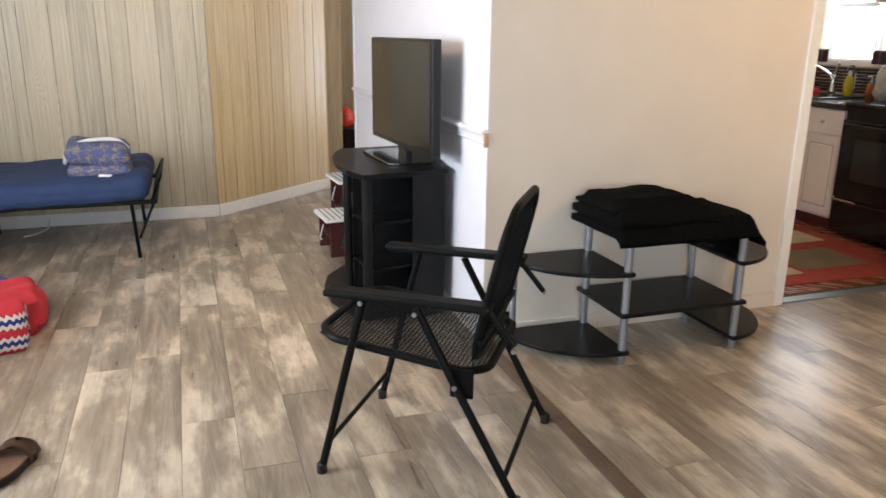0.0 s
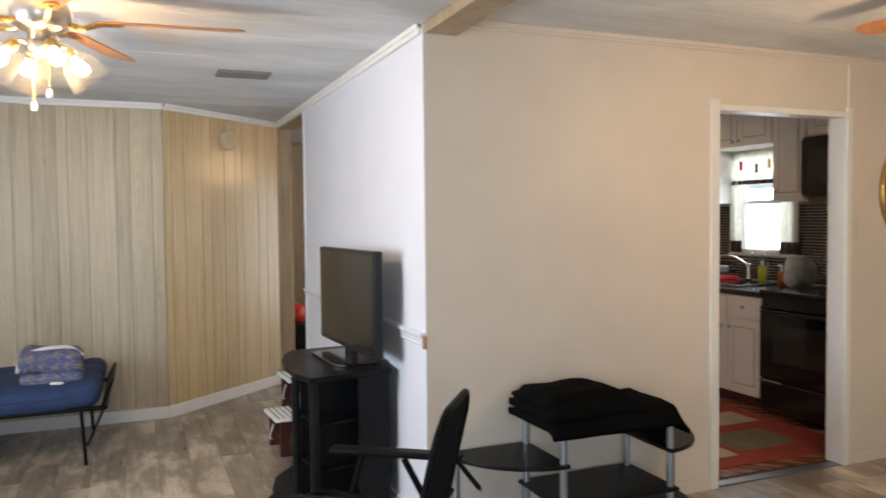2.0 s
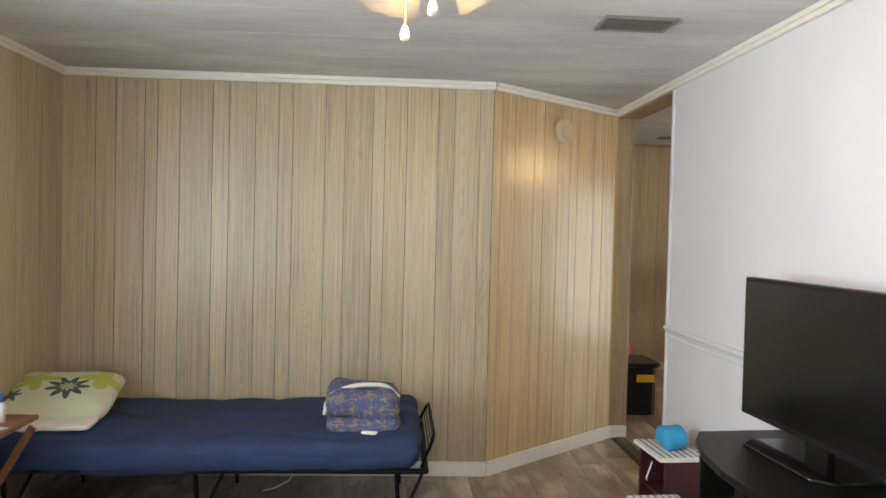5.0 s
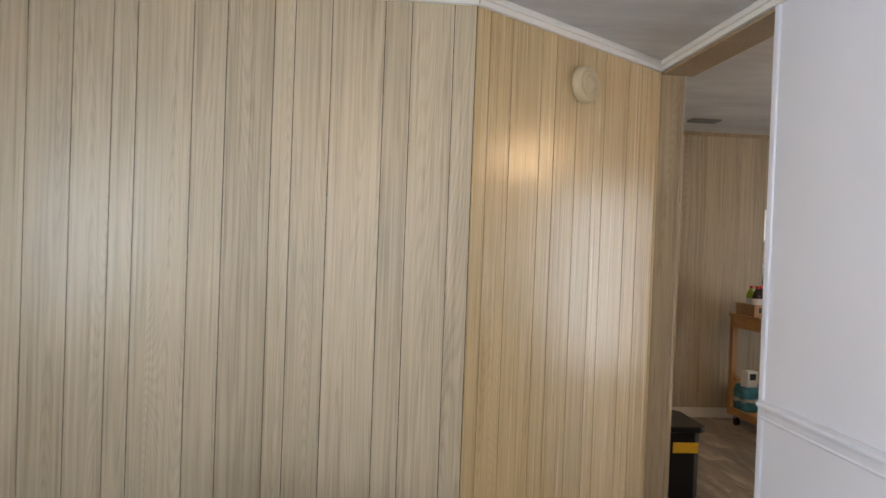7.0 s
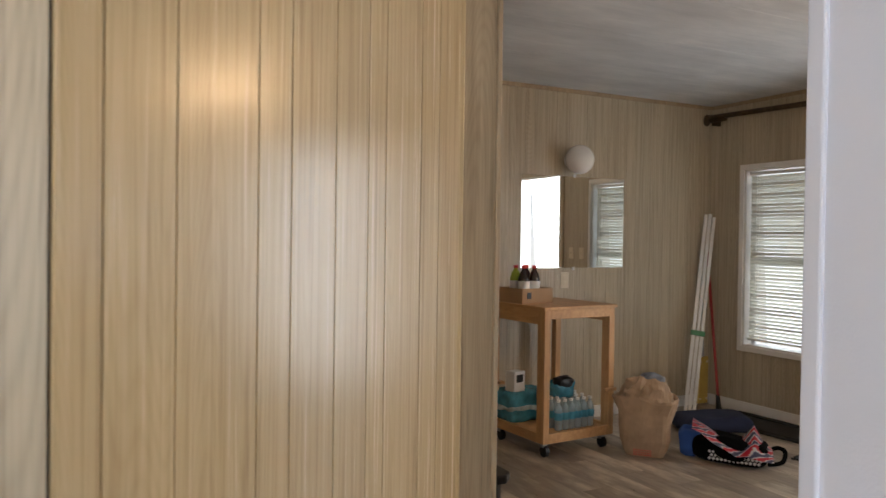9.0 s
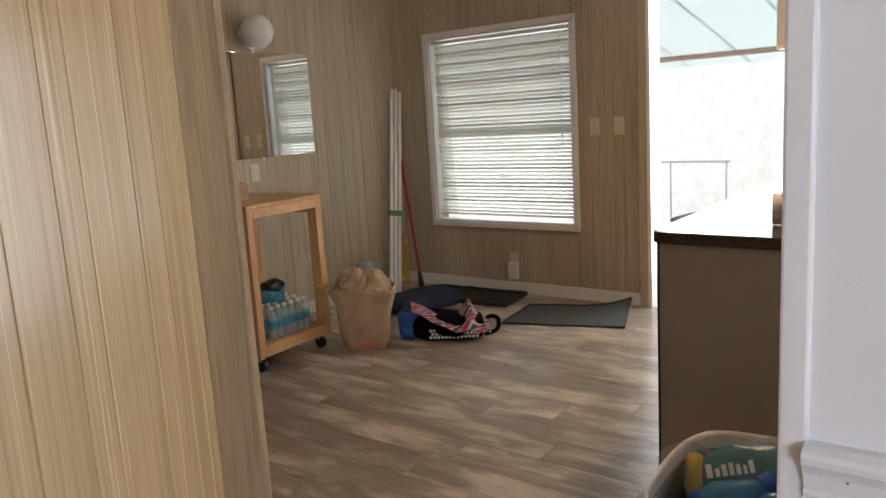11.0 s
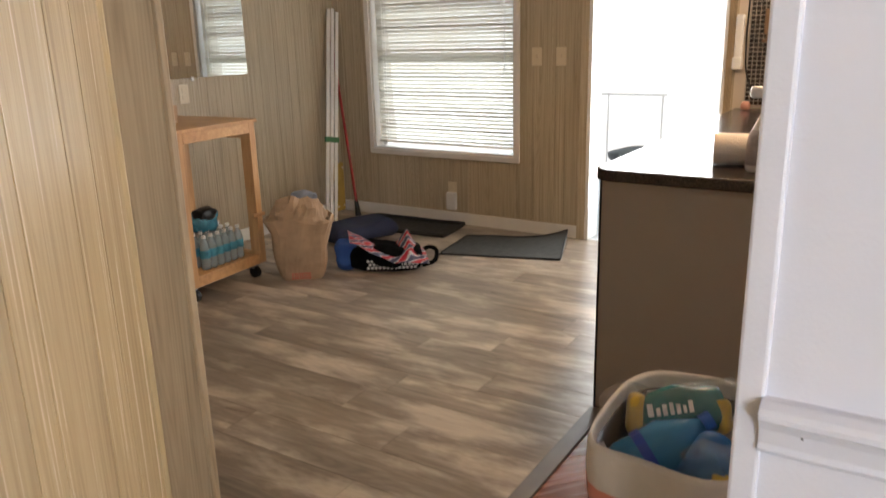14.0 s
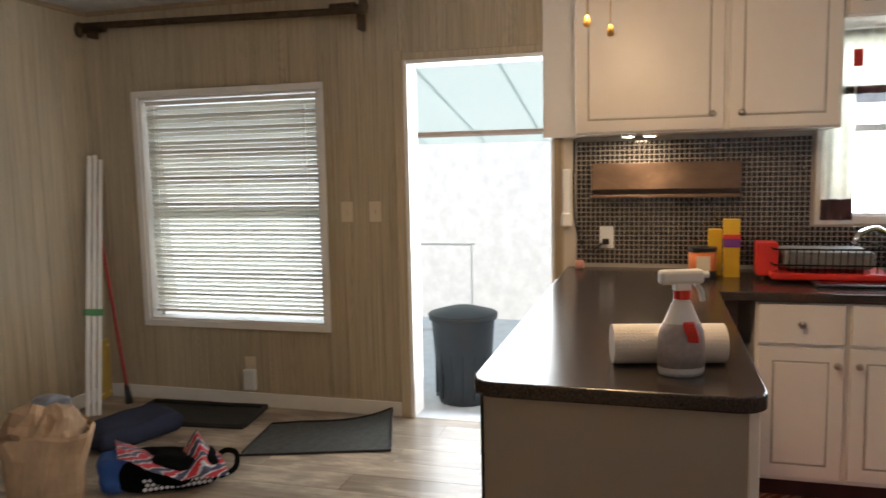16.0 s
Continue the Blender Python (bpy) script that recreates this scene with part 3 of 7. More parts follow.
# mini blind in the dining window
blind = thing("window_blind", XE + 0.01, 8.45, 0.52, 90, "white vinyl mini blind lowered over the window", "blind")
part("headrail", bx(0.02, 1.175, -0.035, -0.005, 1.325, 1.352, 0.004), TRIM, blind)
part("bottom_rail", bx(0.02, 1.175, -0.032, -0.008, 0.045, 0.06, 0.004), BLIND, blind)
slat = bmesh.new()
for a, b in ((-0.015, -0.005), (-0.005, 0.005), (0.005, 0.015)):
    z = lambda y: 0.003 * (1 - (y / 0.015) ** 2)
    q = [slat.verts.new((x, y, zz)) for zz_, (x, y, zz) in enumerate(((0.025, a, z(a)), (1.17, a, z(a)), (1.17, b, z(b)), (0.025, b, z(b))))]
    slat.faces.new(q)
bmesh.ops.solidify(slat, geom=slat.faces[:], thickness=0.0008)
first = part("slat", slat, BLIND, blind)
first.matrix_local = pose(0, -0.02, 0.075, 53.5)
for i in range(1, 47):
    o = first.copy()
    scene.collection.objects.link(o)
    o.matrix_local = pose(0, -0.02, 0.075 + 0.0268 * i, 54.5 if i > 22 else 53.5)
for x in (0.12, 0.6, 1.08):
    part("cord", rod((x, -0.006, 0.05), (x, -0.006, 1.33), 0.0012, seg=6), TRIM, blind)
part("tilt_wand", rod((0.09, 0.0, 0.55), (0.09, 0.0, 1.32), 0.003, seg=8), WHITEP, blind)
for y in (-0.003,):
    part("pull_cord", rod((1.1, 0.0, 0.45), (1.1, 0.0, 1.32), 0.0015, seg=6), TRIM, blind)

# outer door opening: casing, jambs
for y0, y1, z0, z1 in ((7.93, 7.985, 0, 2.075), (7.06, 7.10, 0, 2.075), (7.10, 7.93, 2.02, 2.06)):
    solo("door_casing", bx(XE - 0.022, XE - 0.006, y0, y1, z0, z1, 0.003), POSTW if y0 == 7.06 else PANEL, "wood look casing of the outer door", "trim", kind="structure")
for y0, y1 in ((7.905, 7.93), (7.10, 7.118)):
    solo("door_jamb", bx(XE - 0.02, XE + 0.15, y0, y1, 0, 2.02, 0.003), TRIM, "white metal jamb of the outer door", "trim", kind="structure")
solo("door_jamb", bx(XE - 0.02, XE + 0.15, 7.118, 7.905, 1.998, 2.02, 0.003), TRIM, "white metal head of the outer door", "trim", kind="structure")

# boards of the panelled walls
clad(n_wall, 0.0, 2.34, PANEL, start=2, gap=0.0015)
clad(d_wall, 0.0, 2.34, PANEL_Y, start=5, gap=0.0024)
clad(w_wall, 0.0, 2.34, PANEL, w_open)
clad(dn_wall, 0.0, 2.44, PANEL, start=7)
clad(dw_wall, 0.0, 2.44, PANEL, start=4)
clad((e_wall[0], e_wall[1], 2.95), 0.0, 2.44, PANEL, e_open[:2], start=1)

# floor planks
rng = random.Random(5)


def planks(parent, x0, x1, y0, y1, material, w=0.182, length=1.22):
    x = x0
    while x < x1:
        y = y0 - rng.random() * length
        while y < y1:
            a, b = max(y, y0), min(y + length, y1)
            if b - a > 0.02:
                fast_box("plank", Matrix.Identity(4), x + 0.0008, min(x + w, x1) - 0.0008, a + 0.0008, b - 0.0008, -0.0065, rng.uniform(-0.0006, 0.0), material, parent)
            y += length
        x += w


planks(floor, XL, 2.255, YS, 7.39, FLOORP)
planks(floor, 2.255, 6.05, YS, 3.65, FLOORP)
planks(floor_d, 2.30, 6.06, 7.0, 9.99, FLOORP)
fk = bmesh.new()
for i in range(-14, 34):
    m = Matrix.Translation((2.42, 3.77, 0)) @ Matrix.Rotation(radians(-40), 4, "Z")
    y = 0.13 * i
    k = 0
    while k < 4:
        b = bx(-2.6 + k * 1.5 + (i % 3) * 0.45, -2.6 + k * 1.5 + 1.497 + (i % 3) * 0.45, y, y + 0.1285, -0.003, -0.0005)
        bmesh.ops.transform(b, matrix=m, verts=b.verts)
        for co, no in (((2.42, 0, 0), (-1, 0, 0)), ((6.05, 0, 0), (1, 0, 0)), ((0, 3.77, 0), (0, -1, 0)), ((0, 6.97, 0), (0, 1, 0))):
            if b.verts:
                bmesh.ops.bisect_plane(b, geom=b.verts[:] + b.edges[:] + b.faces[:], plane_co=co, plane_no=no, clear_outer=True)
        if len(b.faces) > 4:
            part("plank", b, FLOORK, floor_k)
        else:
            b.free()
        k += 1

# ---- outdoors ----
solo("ground", bx(-120, 160, -120, 120, -0.9, -0.7), plain("pale_gravel", (0.45, 0.44, 0.40), 0.9, var=0.25, scale=5), "pale gravel yard around the house", "ground", kind="structure")
deck = solo("porch_floor", bx(6.2, 9.2, 5.4, 9.6, -0.14, -0.06), DECK, "pale painted porch boards", "porch", kind="structure")
# translucent fibreglass sheet that lets sun through to the porch
proof = thing("porch_roof", label="pale ribbed translucent fibreglass porch roof", category="roof", kind="structure")
pr = bx(6.2, 9.6, 6.35, 10.2, 0, 0.03)
for i in range(7):
    bx(6.2, 9.6, 6.4 + 0.61 * i, 6.43 + 0.61 * i, -0.004, 0, 0.0015, bm=pr)
o = part("roof_sheet", pr, PORCHR, proof)
proof.matrix_world = Matrix.Translation((6.2, 0, 2.35)) @ Matrix.Rotation(radians(11.5), 4, "Y") @ Matrix.Translation((-6.2, 0, 0))
part("roof_beam", bx(9.1, 9.2, 6.35, 10.2, -0.03, 0.0, 0.004), plain("brown_beam", (0.42, 0.27, 0.2), 0.6), proof, "brown painted beam")
prail = thing("porch_railing", 8.2, 0, -0.06, label="white metal porch railing", category="railing")
part("top_rail", rod((0, 8.05, 0.84), (0, 9.6, 0.84), 0.009), WHITEP, prail)
part("bottom_rail", rod((0, 8.05, 0.1), (0, 9.6, 0.1), 0.015), WHITEP, prail)
for i in range(4):
    part("baluster", rod((0, 8.08 + 0.5 * i, 0.1), (0, 8.08 + 0.5 * i, 0.84), 0.008, seg=8), WHITEP, prail)
for y in (6.4, 9.58):
    solo("porch_post", bx(9.1, 9.18, y - 0.04, y + 0.04, -0.06, 1.66, 0.006), WHITEP, "white painted square porch post", "post", "porch posts")
neigh = thing("neighbour_house", 10.6, 8, -0.7, label="white clad neighbouring mobile home", category="house")
part("wall", bx(0, 4, -9, 9, 0, 3.2), plain("white_siding", (0.78, 0.79, 0.80), 0.5), neigh)
part("roof", bx(-0.3, 4.3, -9.3, 9.3, 3.2, 3.5, 0.05), plain("grey_roof", (0.5, 0.5, 0.5), 0.6), neigh)
for y in (-6.5, 3.6, 6.5):
    part("window", bx(-0.03, 0.02, y, y + 1.2, 1.5, 2.5, 0.01), BEIGEP, neigh)

# ---- ceiling fans ----


def ceiling_fan(x, y, zc, drop, turn, r, shades, label, chain=0.14, blade=BLADEW, power=26, glass=SHADEG, kit=0.0):
    f = thing("ceiling_fan", x, y, zc, turn, label, "ceiling fan")
    part("canopy", lathe([(0.0, 0), (0.075, 0), (0.07, -0.03), (0.02, -0.055), (0.014, -0.055), (0.014, -drop - 0.02)], 24), NICKEL, f, smooth=True)
    z = -drop
    part("motor_housing", lathe([(0.02, z + 0.03), (0.09, z + 0.02), (0.105, z - 0.01), (0.105, z - 0.06), (0.08, z - 0.085), (0.05, z - 0.10), (0.045, z - 0.14), (0, z - 0.145)], 32), NICKEL, f, smooth=True)
    for k in range(5):
        m = Matrix.Rotation(radians(72 * k), 4, "Z")
        out = [(0.20, -0.045), (0.26, -0.055), (r - 0.06, -0.068), (r - 0.015, -0.05), (r, -0.02), (r, 0.02), (r - 0.015, 0.05), (r - 0.06, 0.068), (0.26, 0.055), (0.20, 0.045)]
        b = prism(out, -0.003, 0.003, 0.0012)
        bmesh.ops.transform(b, matrix=m @ Matrix.Translation((0, 0, z - 0.045)) @ Matrix.Rotation(radians(10), 4, "X"), verts=b.verts)
        bl = part("blade", b, blade, f)
        ir = tube(bend([(0.09, 0, z - 0.06), (0.14, 0, z - 0.075), (0.2, 0, z - 0.052), (0.25, 0, z - 0.05)], 0.03), 0.011, 8)
        prism([(0.19, -0.03), (0.27, -0.025), (0.29, 0), (0.27, 0.025), (0.19, 0.03)], z - 0.055, z - 0.05, bm=ir)
        part("blade_iron", ir, BRASS, f).matrix_local = m
    z -= 0.14 + kit
    part("light_hub", lathe([(0, z + 0.03 + kit), (0.022, z + 0.025 + kit), (0.022, z + 0.02), (0.05, z + 0.01), (0.055, z - 0.02), (0.03, z - 0.045), (0, z - 0.05)], 24), NICKEL, f, smooth=True)
    for k in range(shades):
        m = Matrix.Rotation(radians(360 / shades * k + 30), 4, "Z")
        arm = tube(bend([(0.03, 0, z - 0.01), (0.075, 0, z + 0.01), (0.10, 0, z - 0.02)], 0.03), 0.009, 8)
        part("lamp_arm", arm, NICKEL, f).matrix_local = m
        tip = m @ Matrix.Translation((0.10, 0, z - 0.015)) @ Matrix.Rotation(radians(-38), 4, "Y")
        prof = [(0.022, 0.0), (0.034, -0.012), (0.058, -0.038), (0.074, -0.072), (0.077, -0.105), (0.084, -0.135)]
        sh = lathe(prof + [(a - 0.0025, b) for a, b in prof[::-1]], 32, scallop=0.02)
        part("shade", sh, glass, f, "clear ribbed tulip glass", smooth=True).matrix_local = tip
        f.children[-1].visible_shadow = False
        part("socket", lathe([(0, 0.02), (0.02, 0.015), (0.022, -0.02), (0, -0.022)], 16), BRASS, f, smooth=True).matrix_local = tip
        part("bulb", lathe([(0.0, -0.02), (0.013, -0.024), (0.018, -0.05), (0.027, -0.072), (0.022, -0.092), (0, -0.1)], 16), BULB, f, "lit warm bulb", smooth=True).matrix_local = tip
    for dx, dy, ln in ((0.03, -0.04, chain), (-0.035, 0.02, chain + 0.04)):
        ch = rod((dx, dy, z - 0.03), (dx, dy, z - 0.03 - ln), 0.0016, seg=6)
        part("pull_chain", ch, BRASS, f)
        part("pull_knob", lathe([(0, 0.0), (0.006, -0.004), (0.011, -0.02), (0.009, -0.034), (0, -0.038)], 12, (dx, dy, z - 0.03 - ln)), plain("amber_knob", (0.72, 0.42, 0.12), 0.35) if chain > 0.2 else WHITEP, f, smooth=True)
    lamp("fan_lamp", "POINT", power, WARM, Matrix.Translation((x, y, zc + z - 0.13)), 0.09)
    return f


ceiling_fan(0.745, 3.70, ZL, 0.06, -5, 0.74, 4, "brown blade ceiling fan with four lit glass shades", power=22)
ceiling_fan(4.02, 2.22, ZH, 0.06, 20, 0.66, 3, "brown blade ceiling fan with lit glass shades in the nook", power=24, kit=0.12)
ceiling_fan(4.31, 6.75, ZK, 0.08, 96, 0.62, 4, "white blade ceiling fan with lit frosted shades", chain=0.31, blade=TRIM, power=24, glass=GLOBEG)

# ---- living room ----


def air_vent(x, y, z, label, size=1.0):
    v = thing("ceiling_vent", x, y, z, 0, label, "air vent")
    v.scale = (size, size, 1)
    part("frame", bx(-0.15, 0.15, -0.10, -0.085, -0.012, 0, 0.002, bm=bx(-0.15, 0.15, 0.085, 0.10, -0.012, 0, 0.002, bm=bx(-0.15, -0.135, -0.085, 0.085, -0.012, 0, 0.002, bm=bx(0.135, 0.15, -0.085, 0.085, -0.012, 0, 0.002)))), VENT, v)
    part("backing", bx(-0.135, 0.135, -0.085, 0.085, -0.003, 0), DARK, v)
    for i in range(9):
        b = bx(-0.135, 0.135, -0.008, 0.008, -0.001, 0.001)
        part("slat", b, VENT, v).matrix_local = pose(0, -0.075 + 0.0188 * i, -0.008, 35)


air_vent(1.665, 5.085, ZL, "grey metal louvred vent in the ceiling")
air_vent(3.38, 9.40, ZK, "small dark metal vent in the ceiling", 0.72)

det = thing("smoke_detector", 1.756, 6.868, 2.118, math.degrees(math.atan2(0.86, 0.99)), "yellowed round smoke detector on the panelling", "smoke detector")
b = lathe([(0.0, 0.0), (0.076, 0.0), (0.078, 0.006), (0.077, 0.024), (0.070, 0.036), (0.060, 0.040), (0.058, 0.036), (0.052, 0.036), (0.050, 0.046), (0.044, 0.049), (0.042, 0.045), (0.036, 0.045), (0.034, 0.051), (0.0, 0.053)], 40)
bmesh.ops.rotate(b, matrix=Matrix.Rotation(radians(90), 3, "X"), verts=b.verts)
part("housing", b, plain("yellowed_plastic", (0.58, 0.47, 0.30), 0.5, var=0.06), det, smooth=True)
part("test_button", lathe([(0, -0.004), (0.006, -0.004), (0.006, 0.003), (0, 0.003)], 12, (0.02, -0.05, -0.028)), BEIGEP, det)

# folding mesh chair; local y is the way it faces
chair = thing("folding_chair", 1.793, 2.863, 0, 54.7, "black steel folding chair with a woven mesh seat", "chair")
for s in (-1, 1):
    part("front_leg", tube(bend([(0.265 * s, 0.31, 0.012), (0.265 * s, 0.16, 0.60)], 0.02), 0.0125), BLACKM, chair)
    part("rear_leg", tube(bend([(0.265 * s, -0.31, 0.012), (0.265 * s, -0.12, 0.36), (0.262 * s, 0.0, 0.585)], 0.05), 0.0125), BLACKM, chair)
    part("armrest", bx(0.243 * s - 0.02 if s > 0 else -0.288, 0.288 if s > 0 else -0.223, -0.22, 0.28, 0.595, 0.618, 0.009), BLACKM, chair)
    part("arm_strut", rod((0.243 * s, -0.20, 0.60), (0.243 * s, -0.285, 0.50), 0.009), BLACKM, chair)
    for y in (0.31, -0.31):
        part("foot_cap", lathe([(0, 0), (0.017, 0), (0.017, 0.03), (0.012, 0.035), (0, 0.035)], 14, (0.265 * s, y, 0)), BLACK, chair)
    for p in ((0.276 * s, 0.165, 0.585), (0.276 * s, 0.0, 0.57), (0.276 * s, -0.12, 0.36), (0.262 * s, -0.285, 0.49)):
        part("rivet", rod((p[0] - 0.006 * s, p[1], p[2]), (p[0] + 0.006 * s, p[1], p[2]), 0.007), SILVER, chair)
    part("hinge_plate", bx(0.25 * s - 0.005, 0.25 * s + 0.005, -0.17, -0.10, 0.32, 0.41, 0.004), BLACKM, chair)
part("front_brace", rod((-0.265, 0.285, 0.11), (0.265, 0.285, 0.11), 0.008), BLACKM, chair)
part("rear_brace", rod((-0.265, -0.27, 0.085), (0.265, -0.27, 0.085), 0.008), BLACKM, chair)


def rounded(w, y0, y1, r):
    return [(w - r, y0), (w, y0 + r), (w, y1 - r), (w - r, y1), (-w + r, y1), (-w, y1 - r), (-w, y0 + r), (-w + r, y0)]


def mesh_panel(w, l0, l1, step):
    """Woven wire: round bars along both ways."""
    bm = bmesh.new()
    n = int(2 * w / step)
    for i in range(1, n):
        x = -w + 2 * w * i / n
        bx(x - 0.0014, x + 0.0014, l0, l1, -0.0012, 0.0012, bm=bm)
    n = int((l1 - l0) / (step * 1.15))
    for i in range(1, n):
        y = l0 + (l1 - l0) * i / n
        bx(-w, w, y - 0.0017, y + 0.0017, -0.0022, 0.0002, bm=bm)
    return bm


seat_m = Matrix.Translation((0, 0, 0.415)) @ Matrix.Rotation(radians(7), 4, "X")
ring = [(x, y, 0) for x, y in rounded(0.238, -0.20, 0.335, 0.06)]
part("seat_frame", merge(None, tube(bend(ring + ring[:2], 0.03), 0.0125), seat_m), BLACKM, chair)
part("seat", merge(None, mesh_panel(0.231, -0.19, 0.325, 0.011), seat_m), BLACKM, chair, "woven black wire mesh")["kind"] = "stuff"
back_m = Matrix.Translation((0, -0.15, 0.405)) @ Matrix.Rotation(radians(90 + 13), 4, "X")
ring = [(x, y, 0) for x, y in rounded(0.225, 0.0, 0.48, 0.07)]
part("back_frame", merge(None, tube(bend(ring + ring[:2], 0.04), 0.0125), back_m), BLACKM, chair)
part("backrest", merge(None, mesh_panel(0.218, 0.01, 0.47, 0.011), back_m), BLACKM, chair, "woven black wire mesh")["kind"] = "stuff"
part("back_brace", rod((-0.24, -0.185, 0.49), (0.24, -0.185, 0.49), 0.008), BLACKM, chair)

# black shelf unit with silver tubes along the cream wall
unit = thing("shelf_unit", 2.727, 3.255, 0, 0, "black laminate shelf stand with silver tube posts", "shelf")
W = 0.562
tubes = {"fl": (0, 0.0, 0.56), "fr": (W, 0.0, 0.575), "bl": (0.0, 0.33, 0.56), "br": (W, 0.33, 0.56), "ol": (-0.36, 0.33, 0.41), "or": (W + 0.25, 0.30, 0.41)}
for x, y, h in tubes.values():
    p = rod((x, y, 0.03), (x, y, h), 0.0165, seg=18)
    part("post", p, SILVER, unit)
    part("foot", lathe([(0, 0), (0.014, 0), (0.017, 0.03), (0, 0.032)], 14, (x, y, 0)), SILVER, unit)
part("shelf", prism([(-0.03, -0.03), (W + 0.03, -0.03), (W + 0.03, 0.36), (-0.03, 0.36)], 0.535, 0.553, 0.004), BLACKW, unit)
part("shelf", prism([(-0.03, -0.03), (W + 0.03, -0.03), (W + 0.03, 0.36), (-0.03, 0.36)], 0.212, 0.23, 0.004), BLACKW, unit)
for z in (0.045, 0.39):
    part("side_shelf", prism([(0.02, -0.03), (0.02, 0.36)] + [(0.02 - 0.42 * math.sin(a) , 0.36 - 0.39 * math.cos(a) ** 1) for a in [math.pi / 2 * (1 - i / 12) for i in range(13)]][:-1], z, z + 0.018, 0.004), BLACKW, unit)
    part("side_shelf", prism([(W - 0.02, 0.36), (W - 0.02, -0.03)] + [(W - 0.02 + 0.33 * math.sin(a), 0.36 - 0.39 * math.cos(a)) for a in [math.pi / 2 * i / 12 for i in range(1, 13)]], z, z + 0.018, 0.004), BLACKW, unit)

# folded black throw lying over the top shelf


def drape(x0, x1, y0, y1, height, thick, nx, ny, seed):
    """A thick cloth whose lower side follows height(x, y), with creases and rounded rims."""
    bm = bmesh.new()
    lay = []
    for top in (0, 1):
        rows = []
        for i in range(nx + 1):
            x = x0 + (x1 - x0) * i / nx
            row = []
            for j in range(ny + 1):
                y = y0 + (y1 - y0) * j / ny
                rim = min(i, nx - i, 2) / 2 * min(j, ny - j, 2) / 2
                crease = 0.010 * noise.noise(Vector((x * 7, y * 11, seed))) + 0.004 * noise.noise(Vector((x * 24, y * 24, seed)))
                sway = 0.012 * noise.noise(Vector((x * 5, y * 5, seed + 9)))
                row.append(bm.verts.new((x + sway, y + sway, height(x, y) + (thick * (0.35 + 0.65 * rim) + crease if top else 0))))
            rows.append(row)
        lay.append(rows)
    for i in range(nx):
        for j in range(ny):
            for k, rows in enumerate(lay):
                q = (rows[i][j], rows[i + 1][j], rows[i + 1][j + 1], rows[i][j + 1])
                bm.faces.new(q if k else q[::-1])
    ring = [(i, 0) for i in range(nx)] + [(nx, j) for j in range(ny)] + [(i, ny) for i in range(nx, 0, -1)] + [(0, j) for j in range(ny, 0, -1)]
    for (i, j), (k, m) in zip(ring, ring[1:] + ring[:1]):
        bm.faces.new((lay[0][i][j], lay[0][k][m], lay[1][k][m], lay[1][i][j]))
    bmesh.ops.recalc_face_normals(bm, faces=bm.faces[:])
    return bm


def sag(x, y):
    """The top shelf, with the cloth's free side and front edge hanging down past it."""
    return 0.555 - max(1.2 * max(0, x - W), 1.0 * max(0, -0.03 - y))


th = drape(-0.085, 0.625, -0.06, 0.345, sag, 0.062, 34, 20, 1.0)
soft(0.572, 0.618, 0.06, 0.335, 0.415, 0.60, 14, 0.02, 0.012, 9, 4.0, bm=th)
merge(th, drape(-0.085, 0.47, -0.035, 0.345, lambda x, y: 0.600 - 0.05 * max(0, x - 0.36) / 0.11, 0.060, 26, 18, 2.0))
merge(th, drape(-0.07, 0.40, 0.02, 0.345, lambda x, y: 0.640 - 0.04 * max(0, x - 0.3) / 0.1, 0.056, 24, 16, 3.0))
bmesh.ops.translate(th, verts=th.verts, vec=(2.727, 3.255, 0))
solo("throw_blanket", th, BLACKCLOTH, "folded black ribbed throw draped over the shelf stand", "blanket", smooth=True)

# tv stand and tv
stand = thing("tv_stand", 0, 0, 0, 0, "black laminate corner tv stand with open shelves", "tv stand")
front = [(1.79, 3.955), (1.745, 4.1), (1.735, 4.3), (1.755, 4.5), (1.80, 4.66), (1.855, 4.765)]
full = [(2.215, 4.80), (2.215, 4.035), (2.05, 3.99)] + front
part("top", prism(full, 0.70, 0.725, 0.004), BLACKW, stand)
part("base", prism([(2.20, 4.80), (2.20, 4.05), (1.80, 3.975), (1.74, 4.1), (1.69, 4.28), (1.685, 4.45), (1.73, 4.62), (1.85, 4.78)], 0.02, 0.06, 0.006), BLACKW, stand)
part("back_panel", bx(2.19, 2.205, 4.05, 4.79, 0.06, 0.70), BLACKW, stand)
part("side_panel", prism([(2.20, 4.045), (2.20, 4.06), (2.035, 4.02), (2.035, 4.005)], 0.0, 0.70), BLACKW, stand)
part("side_panel", prism([(2.19, 4.775), (2.19, 4.79), (1.86, 4.765), (1.86, 4.75)], 0.0, 0.70), BLACKW, stand)
part("divider", bx(1.80, 2.19, 4.235, 4.25, 0.06, 0.70), BLACKW, stand)
part("corner_post", prism(circle(1.815, 3.99, 0.024, 0, 330, 14), 0.06, 0.70), BLACKW, stand)
part("corner_post", prism(circle(1.775, 4.235, 0.02, 0, 330, 14), 0.06, 0.70), BLACKW, stand)
for z in (0.26, 0.48):
    part("shelf", prism([(2.19, 4.235), (2.19, 4.06), (2.03, 4.025), (1.83, 3.985), (1.80, 4.235)], z, z + 0.014, 0.002), BLACKW, stand)
    part("shelf", prism([(2.19, 4.75), (2.19, 4.25), (1.79, 4.25), (1.78, 4.45), (1.84, 4.70)], z, z + 0.014, 0.002), BLACKW, stand)
mug = thing("candle_jar", 1.815, 4.37, 0.494, 0, "small silver and white jar on the tv stand shelf", "jar")
